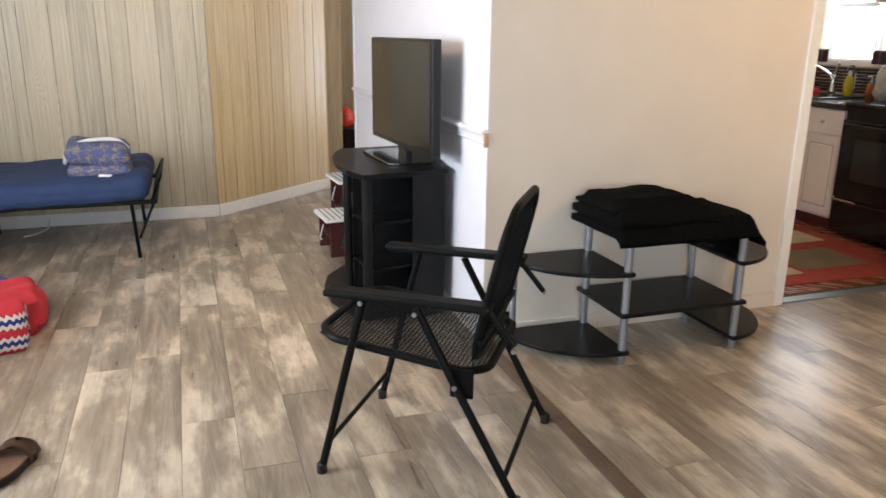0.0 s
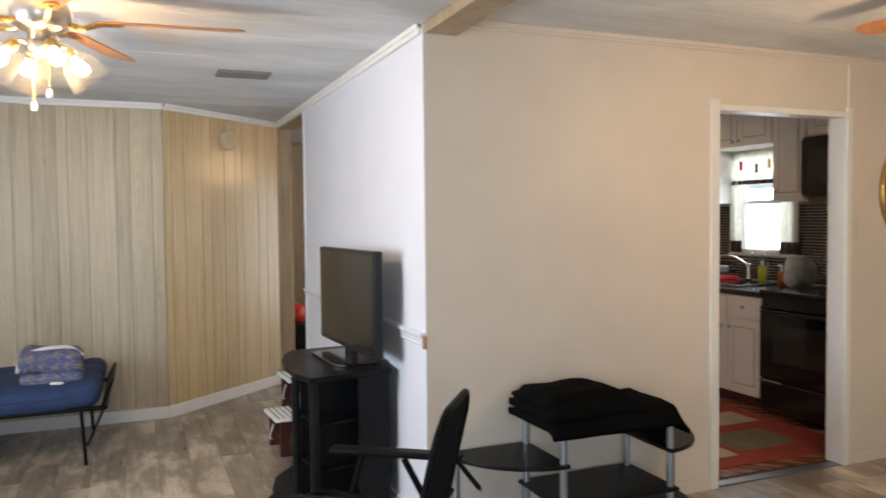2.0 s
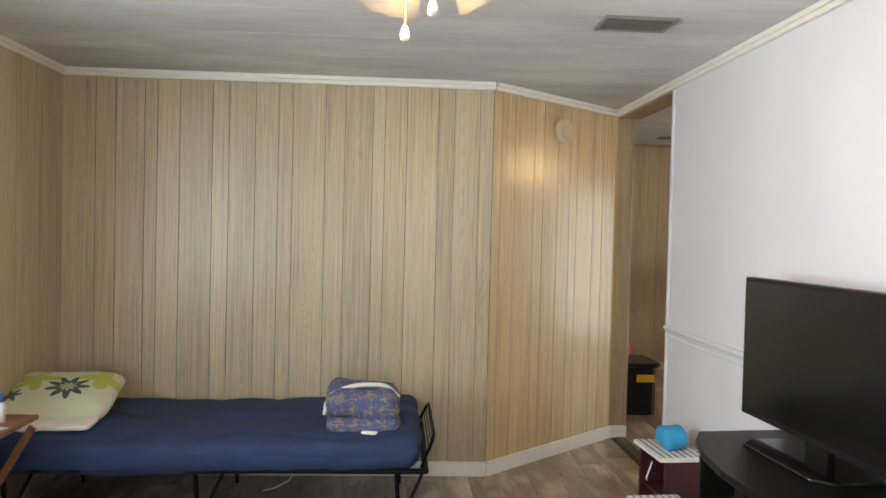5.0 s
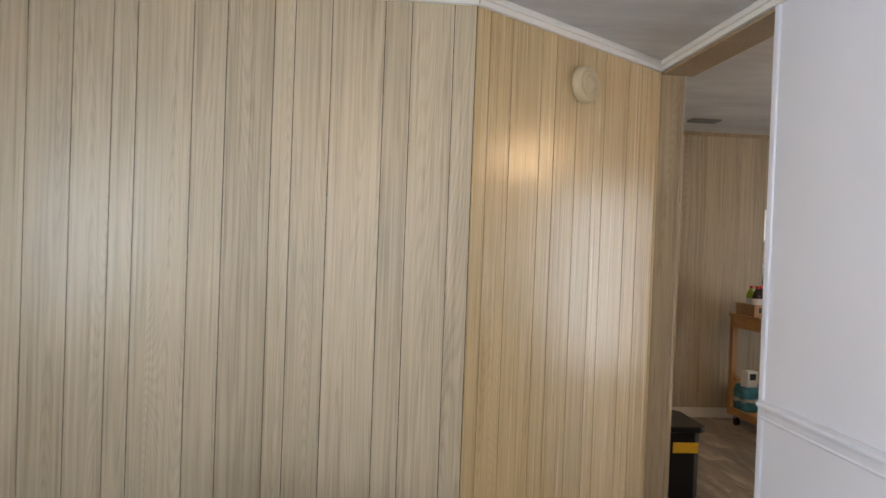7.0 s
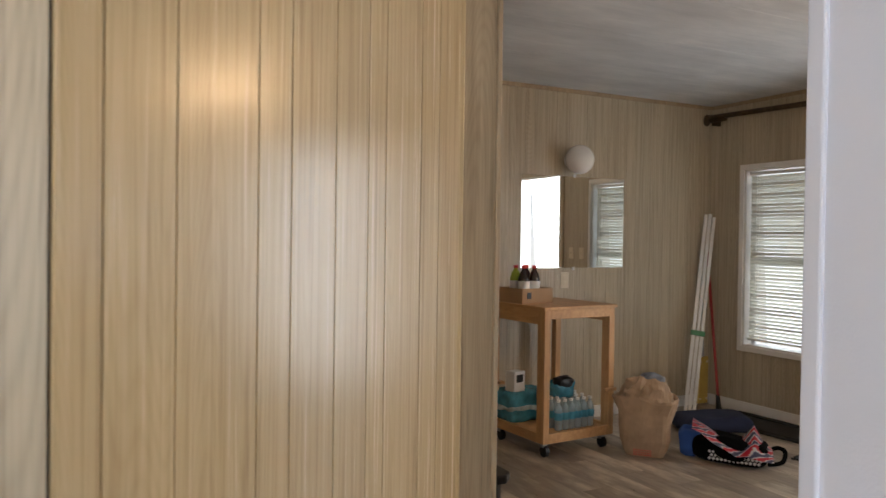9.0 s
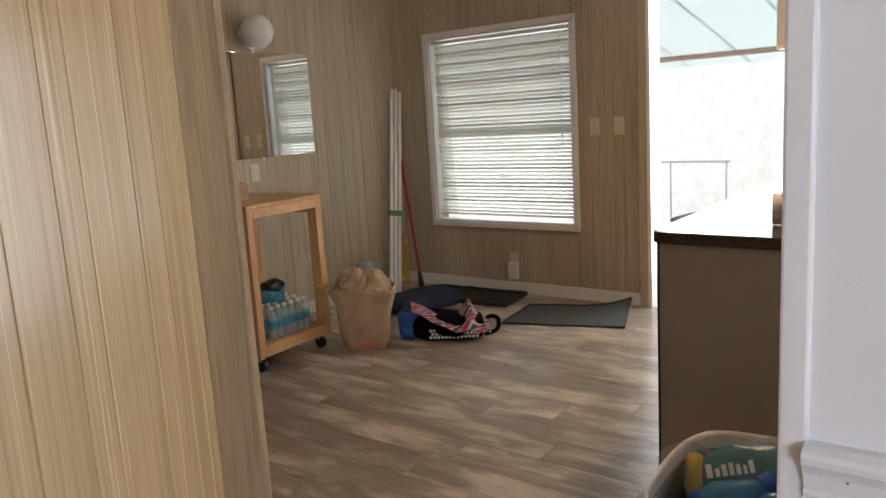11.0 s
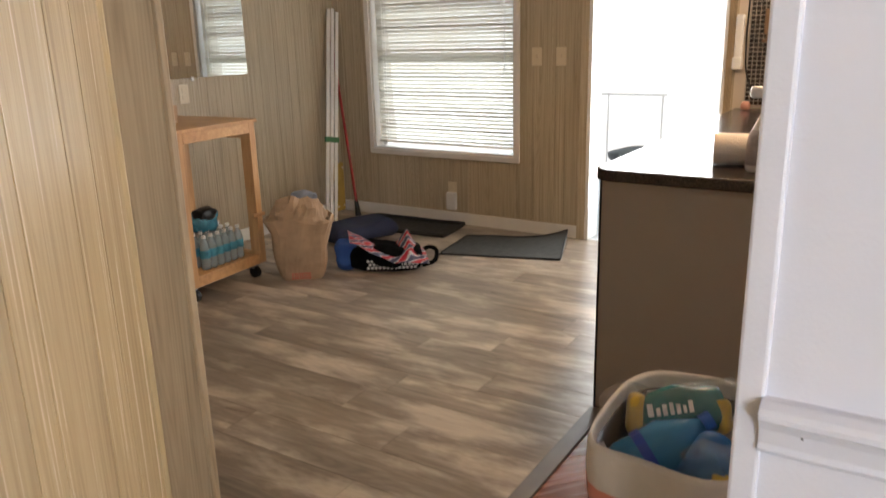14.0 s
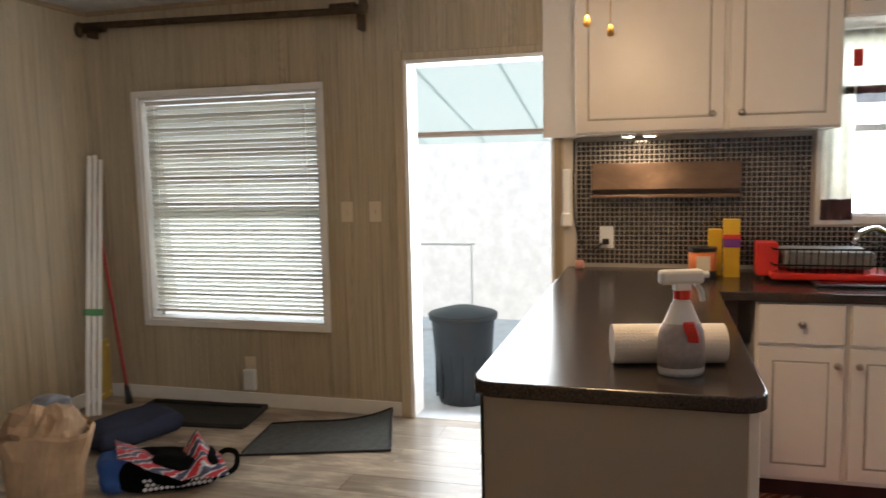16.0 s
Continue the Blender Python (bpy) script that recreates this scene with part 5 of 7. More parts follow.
for k in range(5):
    y1 = 3.60 - 0.47 * k
    y0 = y1 - 0.455
    fb = bx(5.715, 5.735, y0, y0 + 0.065, 0.83, 2.13, 0.003, bm=bx(5.715, 5.735, y1 - 0.065, y1, 0.83, 2.13, 0.003, bm=bx(5.715, 5.735, y0 + 0.065, y1 - 0.065, 0.83, 0.90, 0.003, bm=bx(5.715, 5.735, y0 + 0.065, y1 - 0.065, 2.05, 2.13, 0.003))))
    d = part("glass_door", fb, HUTCHW, hut)
    part("pane", bx(5.722, 5.726, y0 + 0.06, y1 - 0.06, 0.895, 2.055), plain("smoked_lattice_glass", (0.15, 0.112, 0.066), 0.14, var=0.12, scale=5) if k == 0 else bpy.data.materials["smoked_lattice_glass"], d, "dark lattice glass")
    for zz in (1.22, 1.58):
        part("shelf_edge", bx(5.7185, 5.7215, y0 + 0.066, y1 - 0.066, zz, zz + 0.022), plain("shelf_behind_glass", (0.30, 0.25, 0.18), 0.3) if "shelf_behind_glass" not in bpy.data.materials else bpy.data.materials["shelf_behind_glass"], d)
    yh = y0 + 0.03 if k % 2 == 0 else y1 - 0.03
    part("handle", tube(bend([(5.716, yh, 1.33), (5.692, yh, 1.36), (5.692, yh, 1.47), (5.716, yh, 1.50)], 0.02), 0.006, 8), BRONZE, d, "dark bronze pull")
    for z in (0.9, 1.45, 2.05):
        part("hinge", bx(5.709, 5.717, y1 - 0.004, y1 + 0.01, z - 0.03, z + 0.03, 0.002), BRONZE, d)

# ---- dining area ----
mir = thing("wall_mirror", 4.665, YD - 0.007, 1.457, 0, "frameless rectangular wall mirror held by small clips", "mirror")
part("glass", bx(-0.465, 0.465, -0.006, 0, -0.335, 0.335, 0.001), MIRROR, mir)
for x, z in ((0.0, -0.34), (0.0, 0.34)):
    part("clip", bx(x - 0.01, x + 0.01, -0.011, 0, z - 0.012, z + 0.012, 0.003), WHITEP, mir)
sc = thing("globe_light", 4.62, YD - 0.007, 1.905, 0, "unlit white opal globe light on the panelling", "wall light")
b = lathe([(0, 0), (0.05, 0), (0.055, 0.02), (0.04, 0.04), (0, 0.04)], 24)
bmesh.ops.rotate(b, matrix=Matrix.Rotation(radians(90), 3, "X"), verts=b.verts)
part("wall_plate", b, WHITEP, sc, smooth=True)
b = bmesh.new()
bmesh.ops.create_uvsphere(b, u_segments=32, v_segments=20, radius=0.105, matrix=Matrix.Translation((0, -0.12, 0)))
part("globe", b, GLOBEG, sc, smooth=True)
wall_plate(pose(4.59, YD - 0.006, 1.03), "ivory outlet below the mirror")
wall_plate(pose(XE - 0.006, 8.29, 1.19, 0, 0, -90), "ivory light switch beside the outer door", 1, BEIGEP, "light_switch", "switch")
wall_plate(pose(XE - 0.006, 8.118, 1.19, 0, 0, -90), "ivory light switch beside the outer door", 1, BEIGEP, "light_switch", "switch")
wall_plate(pose(XE - 0.006, 8.96, 0.25, 0, 0, -90), "ivory outlet under the window")
solo("plug_in_unit", bx(XE - 0.05, XE - 0.013, 8.915, 8.995, 0.105, 0.235, 0.01), WHITEP, "white plug-in air freshener in the outlet", "air freshener")

# curtain rod over the window
cr = thing("curtain_rod", XE - 0.09, 0, 2.31, 0, "dark bronze curtain rod with ornate ends", "curtain rod")
part("pole", rod((0, 8.12, -0.02), (0, 9.97, 0.02), 0.02), BRONZE, cr)
for y in (8.12, 9.97):
    part("finial", lathe([(0, -0.05), (0.022, -0.035), (0.03, 0), (0.022, 0.035), (0, 0.05)], 16, (0, y, 0)), BRONZE, cr, smooth=True)
    for k in range(7):
        yy = y + (0.05 + 0.022 * k) * (1 if y < 9 else -1)
        part("rod_ring", rod((0, yy, 0), (0, yy + 0.008, 0), 0.028), BRONZE, cr)
    part("bracket", bx(0.0, 0.08, y - 0.012 + (0.03 if y < 9 else -0.06), y + 0.012 + (0.03 if y < 9 else -0.06), -0.05 if y > 9 else -0.12, 0.015, 0.004), BRONZE, cr)

# pine cart with water bottles
cart = thing("wooden_cart", 3.885, 9.225, 0, 4, "pine cart on casters with water packs below", "cart")
CW, CD, CH = 0.57, 0.57, 0.92
for x in (0.0, CW - 0.045):
    for y in (0.0, CD - 0.045):
        part("leg", bx(x, x + 0.045, y, y + 0.07 if y < 0.1 else y + 0.045, 0.09, CH - 0.02, 0.003), PINEV, cart)
part("top", bx(-0.012, CW + 0.012, -0.012, CD + 0.012, CH - 0.02, CH, 0.004), PINE, cart)
for y in (0.0, CD - 0.022):
    part("apron", bx(0.045, CW - 0.045, y, y + 0.022, CH - 0.075, CH - 0.02, 0.002), PINE, cart)
    part("bottom_rail", bx(0.045, CW - 0.045, y, y + 0.022, 0.09, 0.15, 0.002), PINE, cart)
for x in (0.0, CW - 0.022):
    part("apron", bx(x, x + 0.022, 0.07, CD - 0.045, CH - 0.11, CH - 0.02, 0.002), PINE, cart)
    part("bottom_rail", bx(x, x + 0.022, 0.07, CD - 0.045, 0.09, 0.15, 0.002), PINE, cart)
part("bottom_shelf", bx(0.022, CW - 0.022, 0.022, CD - 0.022, 0.118, 0.135), PINE, cart)
part("peg", bx(CW - 0.09, CW + 0.005, -0.02, 0.0, 0.37, 0.39, 0.003), PINE, cart)
part("peg", bx(0.02, 0.06, CD - 0.09, CD - 0.045, 0.37, 0.39, 0.003), PINE, cart)
for x in (0.05, CW - 0.05):
    for y in (0.06, CD - 0.06):
        c = part("caster", bx(x - 0.016, x + 0.016, y - 0.018, y + 0.018, 0.055, 0.09, 0.003), SILVER, cart)
        part("caster_wheel", rod((x - 0.012, y - 0.012, 0.034), (x + 0.012, y - 0.012, 0.034), 0.034, seg=20), BLACK, c, "black rubber wheel")
cm = cart.matrix_world


def bottle(name, x, y, z, h, r, material, capm, label, band=None, tilt=0):
    o = thing(name, label=label, category="bottle", group="bottles")
    o.matrix_world = cm @ pose(x, y, z, tilt)
    part("bottle", lathe([(0, 0), (r * 0.9, 0), (r, h * 0.06), (r * 0.93, h * 0.2), (r, h * 0.3), (r, h * 0.62), (r * 0.75, h * 0.78), (r * 0.36, h * 0.88), (r * 0.36, h * 0.93), (0, h * 0.93)], 14), material, o, smooth=True)
    part("cap", lathe([(0, h * 0.92), (r * 0.42, h * 0.92), (r * 0.42, h), (0, h)], 14), capm, o)
    if band:
        part("label_band", lathe([(r * 1.015, h * 0.34), (r * 1.015, h * 0.58)], 14), band, o)


for i in range(6):
    for j in range(3):
        bottle("water_bottle", 0.20 + 0.052 * i, 0.10 + 0.075 * j, 0.135, 0.19 + 0.004 * ((i * 3 + j) % 3), 0.028, PET, WHITEP, "clear plastic water bottle with a blue label", BLUEFILM)
pack = thing("water_pack", label="shrink wrapped pack of water bottles with blue print", category="water pack")
pack.matrix_world = cm @ pose(0.03, 0.36, 0.135)
part("film", soft(0, 0.33, 0, 0.22, 0, 0.20, 14, 0.03, 0.012, 16, 3), BLUEFILM, pack, smooth=True)
part("white_band", soft(-0.004, 0.334, -0.004, 0.224, 0.06, 0.12, 14, 0.03, 0.012, 16, 3), plain("pale_film", (0.42, 0.52, 0.56), 0.25, var=0.5, scale=20), pack, smooth=True)
pk2 = thing("snack_carton", label="white and black printed carton on the water packs", category="carton")
pk2.matrix_world = cm @ pose(0.10, 0.42, 0.335, 0, 0, 10)
part("carton", bx(-0.05, 0.05, -0.04, 0.04, 0, 0.13, 0.002), WHITEP, pk2)
part("print", bx(-0.03, 0.03, -0.042, -0.04, 0.06, 0.11), BLACK, pk2)
pk3 = thing("torn_wrapper", label="torn blue and black plastic wrapper on the bottles", category="wrapper")
pk3.matrix_world = cm @ pose(0.30, 0.20, 0.32)
part("wrapper", soft(-0.08, 0.09, -0.05, 0.06, 0, 0.10, 10, 0.04, 0.03, 14, 4), BLUEFILM, pk3, smooth=True)
part("black_flap", soft(-0.07, 0.07, -0.06, 0.02, 0.06, 0.13, 10, 0.03, 0.03, 14, 9), BLACK, pk3, smooth=True)
box = thing("cardboard_tray", label="open cardboard drinks tray on the pine cart", category="box")
box.matrix_world = cm @ pose(0.0, 0.24, CH, 0, 0, 4)
for x0, x1, y0, y1 in ((0.01, 0.27, 0, 0.004), (0.01, 0.27, 0.236, 0.24), (0.01, 0.014, 0.004, 0.236), (0.266, 0.27, 0.004, 0.236)):
    part("side", bx(x0, x1, y0, y1, 0, 0.095), CARD, box)
part("bottom", bx(0.014, 0.266, 0.004, 0.236, 0, 0.004), CARD, box)
part("printed_mark", bx(0.05, 0.085, -0.0015, 0, 0.03, 0.07, 0.0005), BLACK, box)
SODA = plain("dark_drink", (0.02, 0.006, 0.006), 0.1, var=0.1, coat=0.5)
for i, (x, y) in enumerate(((0.062, 0.295), (0.145, 0.295), (0.062, 0.38), (0.145, 0.38))):
    bottle("drink_bottle", x, y, CH + 0.005, 0.235, 0.038, SODA if i != 2 else plain("lime_drink", (0.32, 0.42, 0.05), 0.15), REDP, "dark red sports drink bottle with a red cap", WHITEP)

# brown paper bag
pb = bmesh.new()
sect = []
for k, (z, w, d, j) in enumerate(((0.0, 0.115, 0.085, 0.0), (0.03, 0.13, 0.095, 0.004), (0.10, 0.145, 0.11, 0.008), (0.18, 0.155, 0.12, 0.012), (0.27, 0.17, 0.13, 0.014), (0.35, 0.185, 0.14, 0.016), (0.362, 0.18, 0.135, 0.016), (0.35, 0.172, 0.125, 0.016), (0.28, 0.16, 0.11, 0.01))):
    ring = []
    for i in range(40):
        a = 2 * math.pi * i / 40
        cx, sy = math.cos(a), math.sin(a)
        q = (abs(cx) ** 5 + abs(sy) ** 5) ** (-0.2)
        v = Vector((w * q * cx, d * q * sy, z))
        v += noise.noise_vector(v * 11) * j * 1.6
        if z > 0.33:
            v.z += 0.012 * noise.noise(Vector((cx * 3, sy * 3, 2)))
        ring.append(pb.verts.new(v))
    sect.append(ring)
for p, q in zip(sect, sect[1:]):
    for i in range(40):
        pb.faces.new((p[i], p[(i + 1) % 40], q[(i + 1) % 40], q[i]))
pb.faces.new(sect[0][::-1])
sack = thing("paper_bag", 4.555, 9.075, 0, -50, "full brown paper grocery bag standing on the floor", "paper bag")
part("bag", pb, KRAFT, sack, smooth=False)
crumple = bmesh.new()
tiers = []
for z, w, d in ((0.27, 0.15, 0.105), (0.34, 0.168, 0.125), (0.375, 0.16, 0.118), (0.41, 0.145, 0.10), (0.45, 0.115, 0.08), (0.475, 0.07, 0.05), (0.468, 0.02, 0.015)):
    tier = []
    for i in range(36):
        a = 2 * math.pi * i / 36
        v = Vector((w * math.cos(a), d * math.sin(a), z))
        fold = abs(noise.noise(Vector((v.x * 16, v.y * 16, z * 13)))) - 0.25
        tier.append(crumple.verts.new(v * 1.0 + Vector((math.cos(a), math.sin(a), 0.9)) * fold * 0.055))
    tiers.append(tier)
for p, q in zip(tiers, tiers[1:]):
    for i in range(36):
        crumple.faces.new((p[i], p[(i + 1) % 36], q[(i + 1) % 36], q[i]))
crumple.faces.new(tiers[-1])
part("crumpled_bag", crumple, KRAFT, sack, "crumpled paper bag inside")
part("plastic_wrap", soft(-0.03, 0.10, -0.03, 0.05, 0.42, 0.495, 10, 0.03, 0.03, 14, 6), plain("grey_film", (0.2, 0.22, 0.26), 0.3, var=0.3, scale=25), sack, "grey plastic film inside", smooth=True)
for i in range(8):
    for j in range(4):
        part("red_dot_print", bx(-0.06 + 0.014 * i, -0.052 + 0.014 * i, -0.0985, -0.0965, 0.012 + 0.014 * j, 0.019 + 0.014 * j), REDP, sack)

# tote bag with bright print
tote = thing("tote_bag", 4.925, 8.745, 0, -56, "slumped black patterned tote bag with a striped flap", "bag")
tb = soft(-0.22, 0.22, -0.12, 0.12, 0.0, 0.13, 18, 0.055, 0.018, 7, 4)
for v in tb.verts:
    v.co.z *= 1.15 - 0.8 * max(0, v.co.x)
part("body", tb, BLACKCLOTH, tote, smooth=True)
fl = bmesh.new()
BACK_EDGE = ((0.0, 0.215), (0.25, 0.165), (0.5, 0.115), (0.62, 0.125), (0.78, 0.225), (0.86, 0.15), (1.0, 0.085))
FRONT_EDGE = ((0.0, 0.20), (0.3, 0.135), (0.55, 0.075), (0.8, 0.07), (1.0, 0.06))


def along(edge, u):
    for (a, p), (b_, q) in zip(edge, edge[1:]):
        if u <= b_:
            return p + (q - p) * (u - a) / (b_ - a)
    return edge[-1][1]


rows = []
for i in range(33):
    u = i / 32
    row = []
    for j in range(9):
        v = j / 8
        x = -0.23 + 0.46 * u + 0.03 * (1 - v)
        row.append(fl.verts.new((x, -0.15 + 0.22 * v - 0.03 * math.sin(3.1 * u), (1 - v) * along(FRONT_EDGE, u) + v * along(BACK_EDGE, u) + 0.012 * noise.noise(Vector((u * 5, v * 4, 0))) + 0.012 * math.sin(math.pi * v))))
    rows.append(row)
for p, q in zip(rows, rows[1:]):
    for k in range(8):
        fl.faces.new((p[k], p[k + 1], q[k + 1], q[k]))
bmesh.ops.solidify(fl, geom=fl.faces[:], thickness=0.006)


def stripes():
    m, t, p = nodes("bright_stripes")
    g = t.nodes.new("ShaderNodeTexCoord")
    mp = node(t, "ShaderNodeMapping", Scale=(1.0, 2.6, 1.6), Rotation=(0, 0, 0.45))
    t.links.new(g.outputs["Object"], mp.inputs[0])
    n = node(t, "ShaderNodeTexWave", Scale=3.6, Distortion=5.0, Detail=3.0)
    n.inputs["Detail Scale"].default_value = 2.0
    t.links.new(mp.outputs[0], n.inputs["Vector"])
    t.links.new(ramp(t, n.outputs["Fac"], [(0.12, (0.66, 0.035, 0.06)), (0.3, (0.66, 0.16, 0.17)), (0.36, (0.76, 0.74, 0.72)), (0.62, (0.74, 0.70, 0.70)), (0.7, (0.24, 0.26, 0.40)), (0.85, (0.07, 0.07, 0.13))]), p.inputs["Base Color"])
    p.inputs["Roughness"].default_value = 0.3
    return m


part("flap", fl, stripes(), tote, "red, white and blue striped print", smooth=True)
for i in range(13):
    for j in range(3):
        part("white_print", bx(-0.0075, 0.0075, -0.004, 0.004, -0.0075, 0.0075), TRIM, tote).matrix_local = pose(-0.10 + 0.023 * i + 0.0115 * (j % 2), -0.119, 0.03 + 0.021 * j, 0, 45)
part("strap", tube(bend([(0.18, 0.05, 0.06), (0.26, 0.08, 0.10), (0.31, 0.04, 0.09), (0.30, -0.02, 0.03), (0.22, -0.05, 0.02)], 0.05), 0.013, 8), BLACKCLOTH, tote)
part("blue_lining", soft(-0.30, -0.17, -0.08, 0.08, 0.0, 0.17, 10, 0.05, 0.02, 12, 3), BLUEC, tote, "blue fabric lining", smooth=True)
solo("duffel_bag", merge(None, soft(-0.28, 0.24, -0.16, 0.17, 0, 0.11, 14, 0.06, 0.02, 6, 5), pose(5.42, 9.33, 0, 0, 0, -20)), NAVYBAG, "slumped navy blue fabric bag on the floor", "bag", smooth=True)


def mat_sheet(name, pts, lift, material, label, rim=None):
    """A floor mat over four corners with a curled edge."""
    (ax, ay), (bx_, by), (cx, cy), (dx, dy) = pts
    bm = bmesh.new()
    g = []
    for i in range(21):
        u = i / 20
        row = []
        for j in range(13):
            v = j / 12
            x = (1 - u) * ((1 - v) * ax + v * dx) + u * ((1 - v) * bx_ + v * cx)
            y = (1 - u) * ((1 - v) * ay + v * dy) + u * ((1 - v) * by + v * cy)
            z = 0.005 + lift * max(0, u - 0.55) ** 2 * 4 * v + 0.004 * noise.noise(Vector((x * 5, y * 5, 0)))
            row.append(bm.verts.new((x, y, z)))
        g.append(row)
    for p, q in zip(g, g[1:]):
        for k in range(12):
            bm.faces.new((p[k], q[k], q[k + 1], p[k + 1]))
    edge = [g[i][0].co.copy() for i in range(21)] + [g[20][j].co.copy() for j in range(13)] + [g[i][12].co.copy() for i in range(20, -1, -1)] + [g[0][j].co.copy() for j in range(12, -1, -1)]
    bmesh.ops.recalc_face_normals(bm, faces=bm.faces[:])
    bmesh.ops.solidify(bm, geom=bm.faces[:], thickness=0.004)
    mt_ = thing(name, label=label, category="mat")
    part("sheet", bm, material, mt_)
    if rim:
        part("border", tube([(p.x, p.y, p.z + 0.003) for p in edge[::2]], rim, 6), DRUBBER, mt_)
    return mt_


mat_sheet("floor_mat", ((5.29, 8.60), (5.52, 7.87), (6.0, 8.03), (5.76, 8.67)), 0.07, RUBBER, "grey rubber floor mat with a curled corner", 0.006)
mat_sheet("boot_tray", ((5.60, 9.55), (5.66, 8.80), (6.02, 8.85), (5.98, 9.60)), 0.0, DRUBBER, "black rubber boot tray by the window wall", 0.018)

# long boards and mop in the corner
boards = thing("trim_boards", 5.66, 9.80, 0, 0, "bundle of long white trim boards leaning in the corner", "boards")
lean = Vector((0.36, 0.165, 1.56)).to_track_quat("Z", "Y").to_matrix().to_4x4() @ Matrix.Rotation(radians(40), 4, "Z")
for i, (dx, h) in enumerate(((-0.036, 1.58), (0.0, 1.60), (0.036, 1.59))):
    part("board", bx(dx - 0.0125, dx + 0.0125, -0.006 + 0.004 * i, 0.006 + 0.004 * i, 0.004, h, 0.001), TRIM, boards).matrix_local = lean
part("green_tape", bx(-0.056, 0.056, -0.009, 0.017, 0.60, 0.64, 0.003), plain("green_tape", (0.06, 0.22, 0.09), 0.5), boards).matrix_local = lean
for z in (0.25, 0.52, 0.72):
    part("grey_print", bx(-0.05, -0.04, -0.0075, -0.0062, z, z + 0.12), VENT, boards).matrix_local = lean
mop = thing("mop", 5.93, 9.76, 0, 0, "red handled mop standing in the corner", "mop")
part("handle", rod((0.0, 0.0, 0.05), (0.06, 0.21, 1.32), 0.011), REDPAINT, mop)
part("head", rod((0.0, -0.005, 0.0), (0.005, 0.015, 0.12), 0.024, 0.014), BLACK, mop)
sq = thing("sponge_mop", 5.93, 9.93, 0, 0, "yellow flat board leaning on the panelling", "board")
part("pad", bx(-0.055, 0.055, -0.012, 0.012, 0.02, 0.40, 0.01), YELLOWP, sq)
for x in (-0.035, 0.035):
    for z in (0.06, 0.36):
        part("stud", rod((x, -0.016, z), (x, -0.01, z), 0.009), BEIGEP, sq)
part("handle", rod((0, 0, 0.38), (0.0, 0.03, 1.05), 0.010), SILVER, sq)

# storage bin seen past the post
tb_ = thing("storage_tote", 2.60, 8.15, 0, 0, "black plastic storage tote with a yellow label", "storage bin")
part("body", prism(rounded(0.22, -0.2, 0.2, 0.04), 0.0, 0.39, 0.006), BLACK, tb_)
part("lid", prism(rounded(0.245, -0.225, 0.225, 0.04), 0.39, 0.425, 0.008), BLACK, tb_)
part("label_sticker", bx(0.05, 0.2, -0.2025, -0.2, 0.27, 0.33), YELLOW, tb_)
part("latch", bx(0.235, 0.252, -0.05, 0.05, 0.33, 0.40, 0.005), BLACK, tb_)
rb = bmesh.new()
bmesh.ops.create_icosphere(rb, subdivisions=3, radius=0.105, matrix=Matrix.Translation((2.56, 8.16, 0.51)))
for v in rb.verts:
    v.co += noise.noise_vector(v.co * 8) * 0.022
    v.co.z = max(v.co.z, 0.426)
solo("red_bag", rb, plain("red_orange_bag", (0.66, 0.06, 0.04), 0.5, var=0.1), "red-orange bag lying on the storage tote", "bag", smooth=True)

# ---- kitchen ----


def panel_door(cab, x, y0, y1, z0, z1, knob, name="door"):
    """A raised panel cabinet front in the plane x, facing -x."""
    d = part(name, bx(x - 0.018, x, y0, y1, z0, z1, 0.003), CABINET, cab)
    if z1 - z0 > 0.25:
        g = 0.055
        # thin grey slab: shade around the raised panel put in as colour
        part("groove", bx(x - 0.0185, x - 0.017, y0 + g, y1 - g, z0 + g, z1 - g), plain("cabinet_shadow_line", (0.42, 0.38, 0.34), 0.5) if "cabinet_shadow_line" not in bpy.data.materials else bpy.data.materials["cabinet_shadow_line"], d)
        part("raised_panel", bx(x - 0.023, x - 0.016, y0 + g + 0.008, y1 - g - 0.008, z0 + g + 0.008, z1 - g - 0.008, 0.005), CABINET, d)
    if knob:
        ky, kz = knob
        b = lathe([(0, 0), (0.006, 0), (0.006, 0.012), (0.015, 0.018), (0.015, 0.026), (0, 0.03)], 16)
        bmesh.ops.transform(b, matrix=Matrix.Translation((x - 0.018, ky, kz)) @ Matrix.Rotation(radians(-90), 4, "Y"), verts=b.verts)
        part("knob", b, NICKEL, d, "brushed nickel knob", smooth=True)
    return d


def base_cabinet(y0, y1, x=5.36, hinge=0):
    c = thing("base_cabinet", label="white raised panel base cabinet with nickel knobs", category="cabinet", group="base cabinets")
    part("body", bx(x, 6.055, y0, y1, 0.09, 0.853), CABINET, c)
    part("toe_kick", bx(x + 0.06, 6.055, y0, y1, 0, 0.09), MAROON, c)
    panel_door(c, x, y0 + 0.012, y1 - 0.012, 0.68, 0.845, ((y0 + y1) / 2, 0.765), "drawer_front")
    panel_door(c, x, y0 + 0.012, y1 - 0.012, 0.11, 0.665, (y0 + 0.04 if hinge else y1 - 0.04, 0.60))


for y0, y1, h in ((4.765, 5.12, 0), (5.12, 5.475, 1), (5.475, 5.83, 0), (5.83, 6.18, 1)):
    base_cabinet(y0, y1, hinge=h)

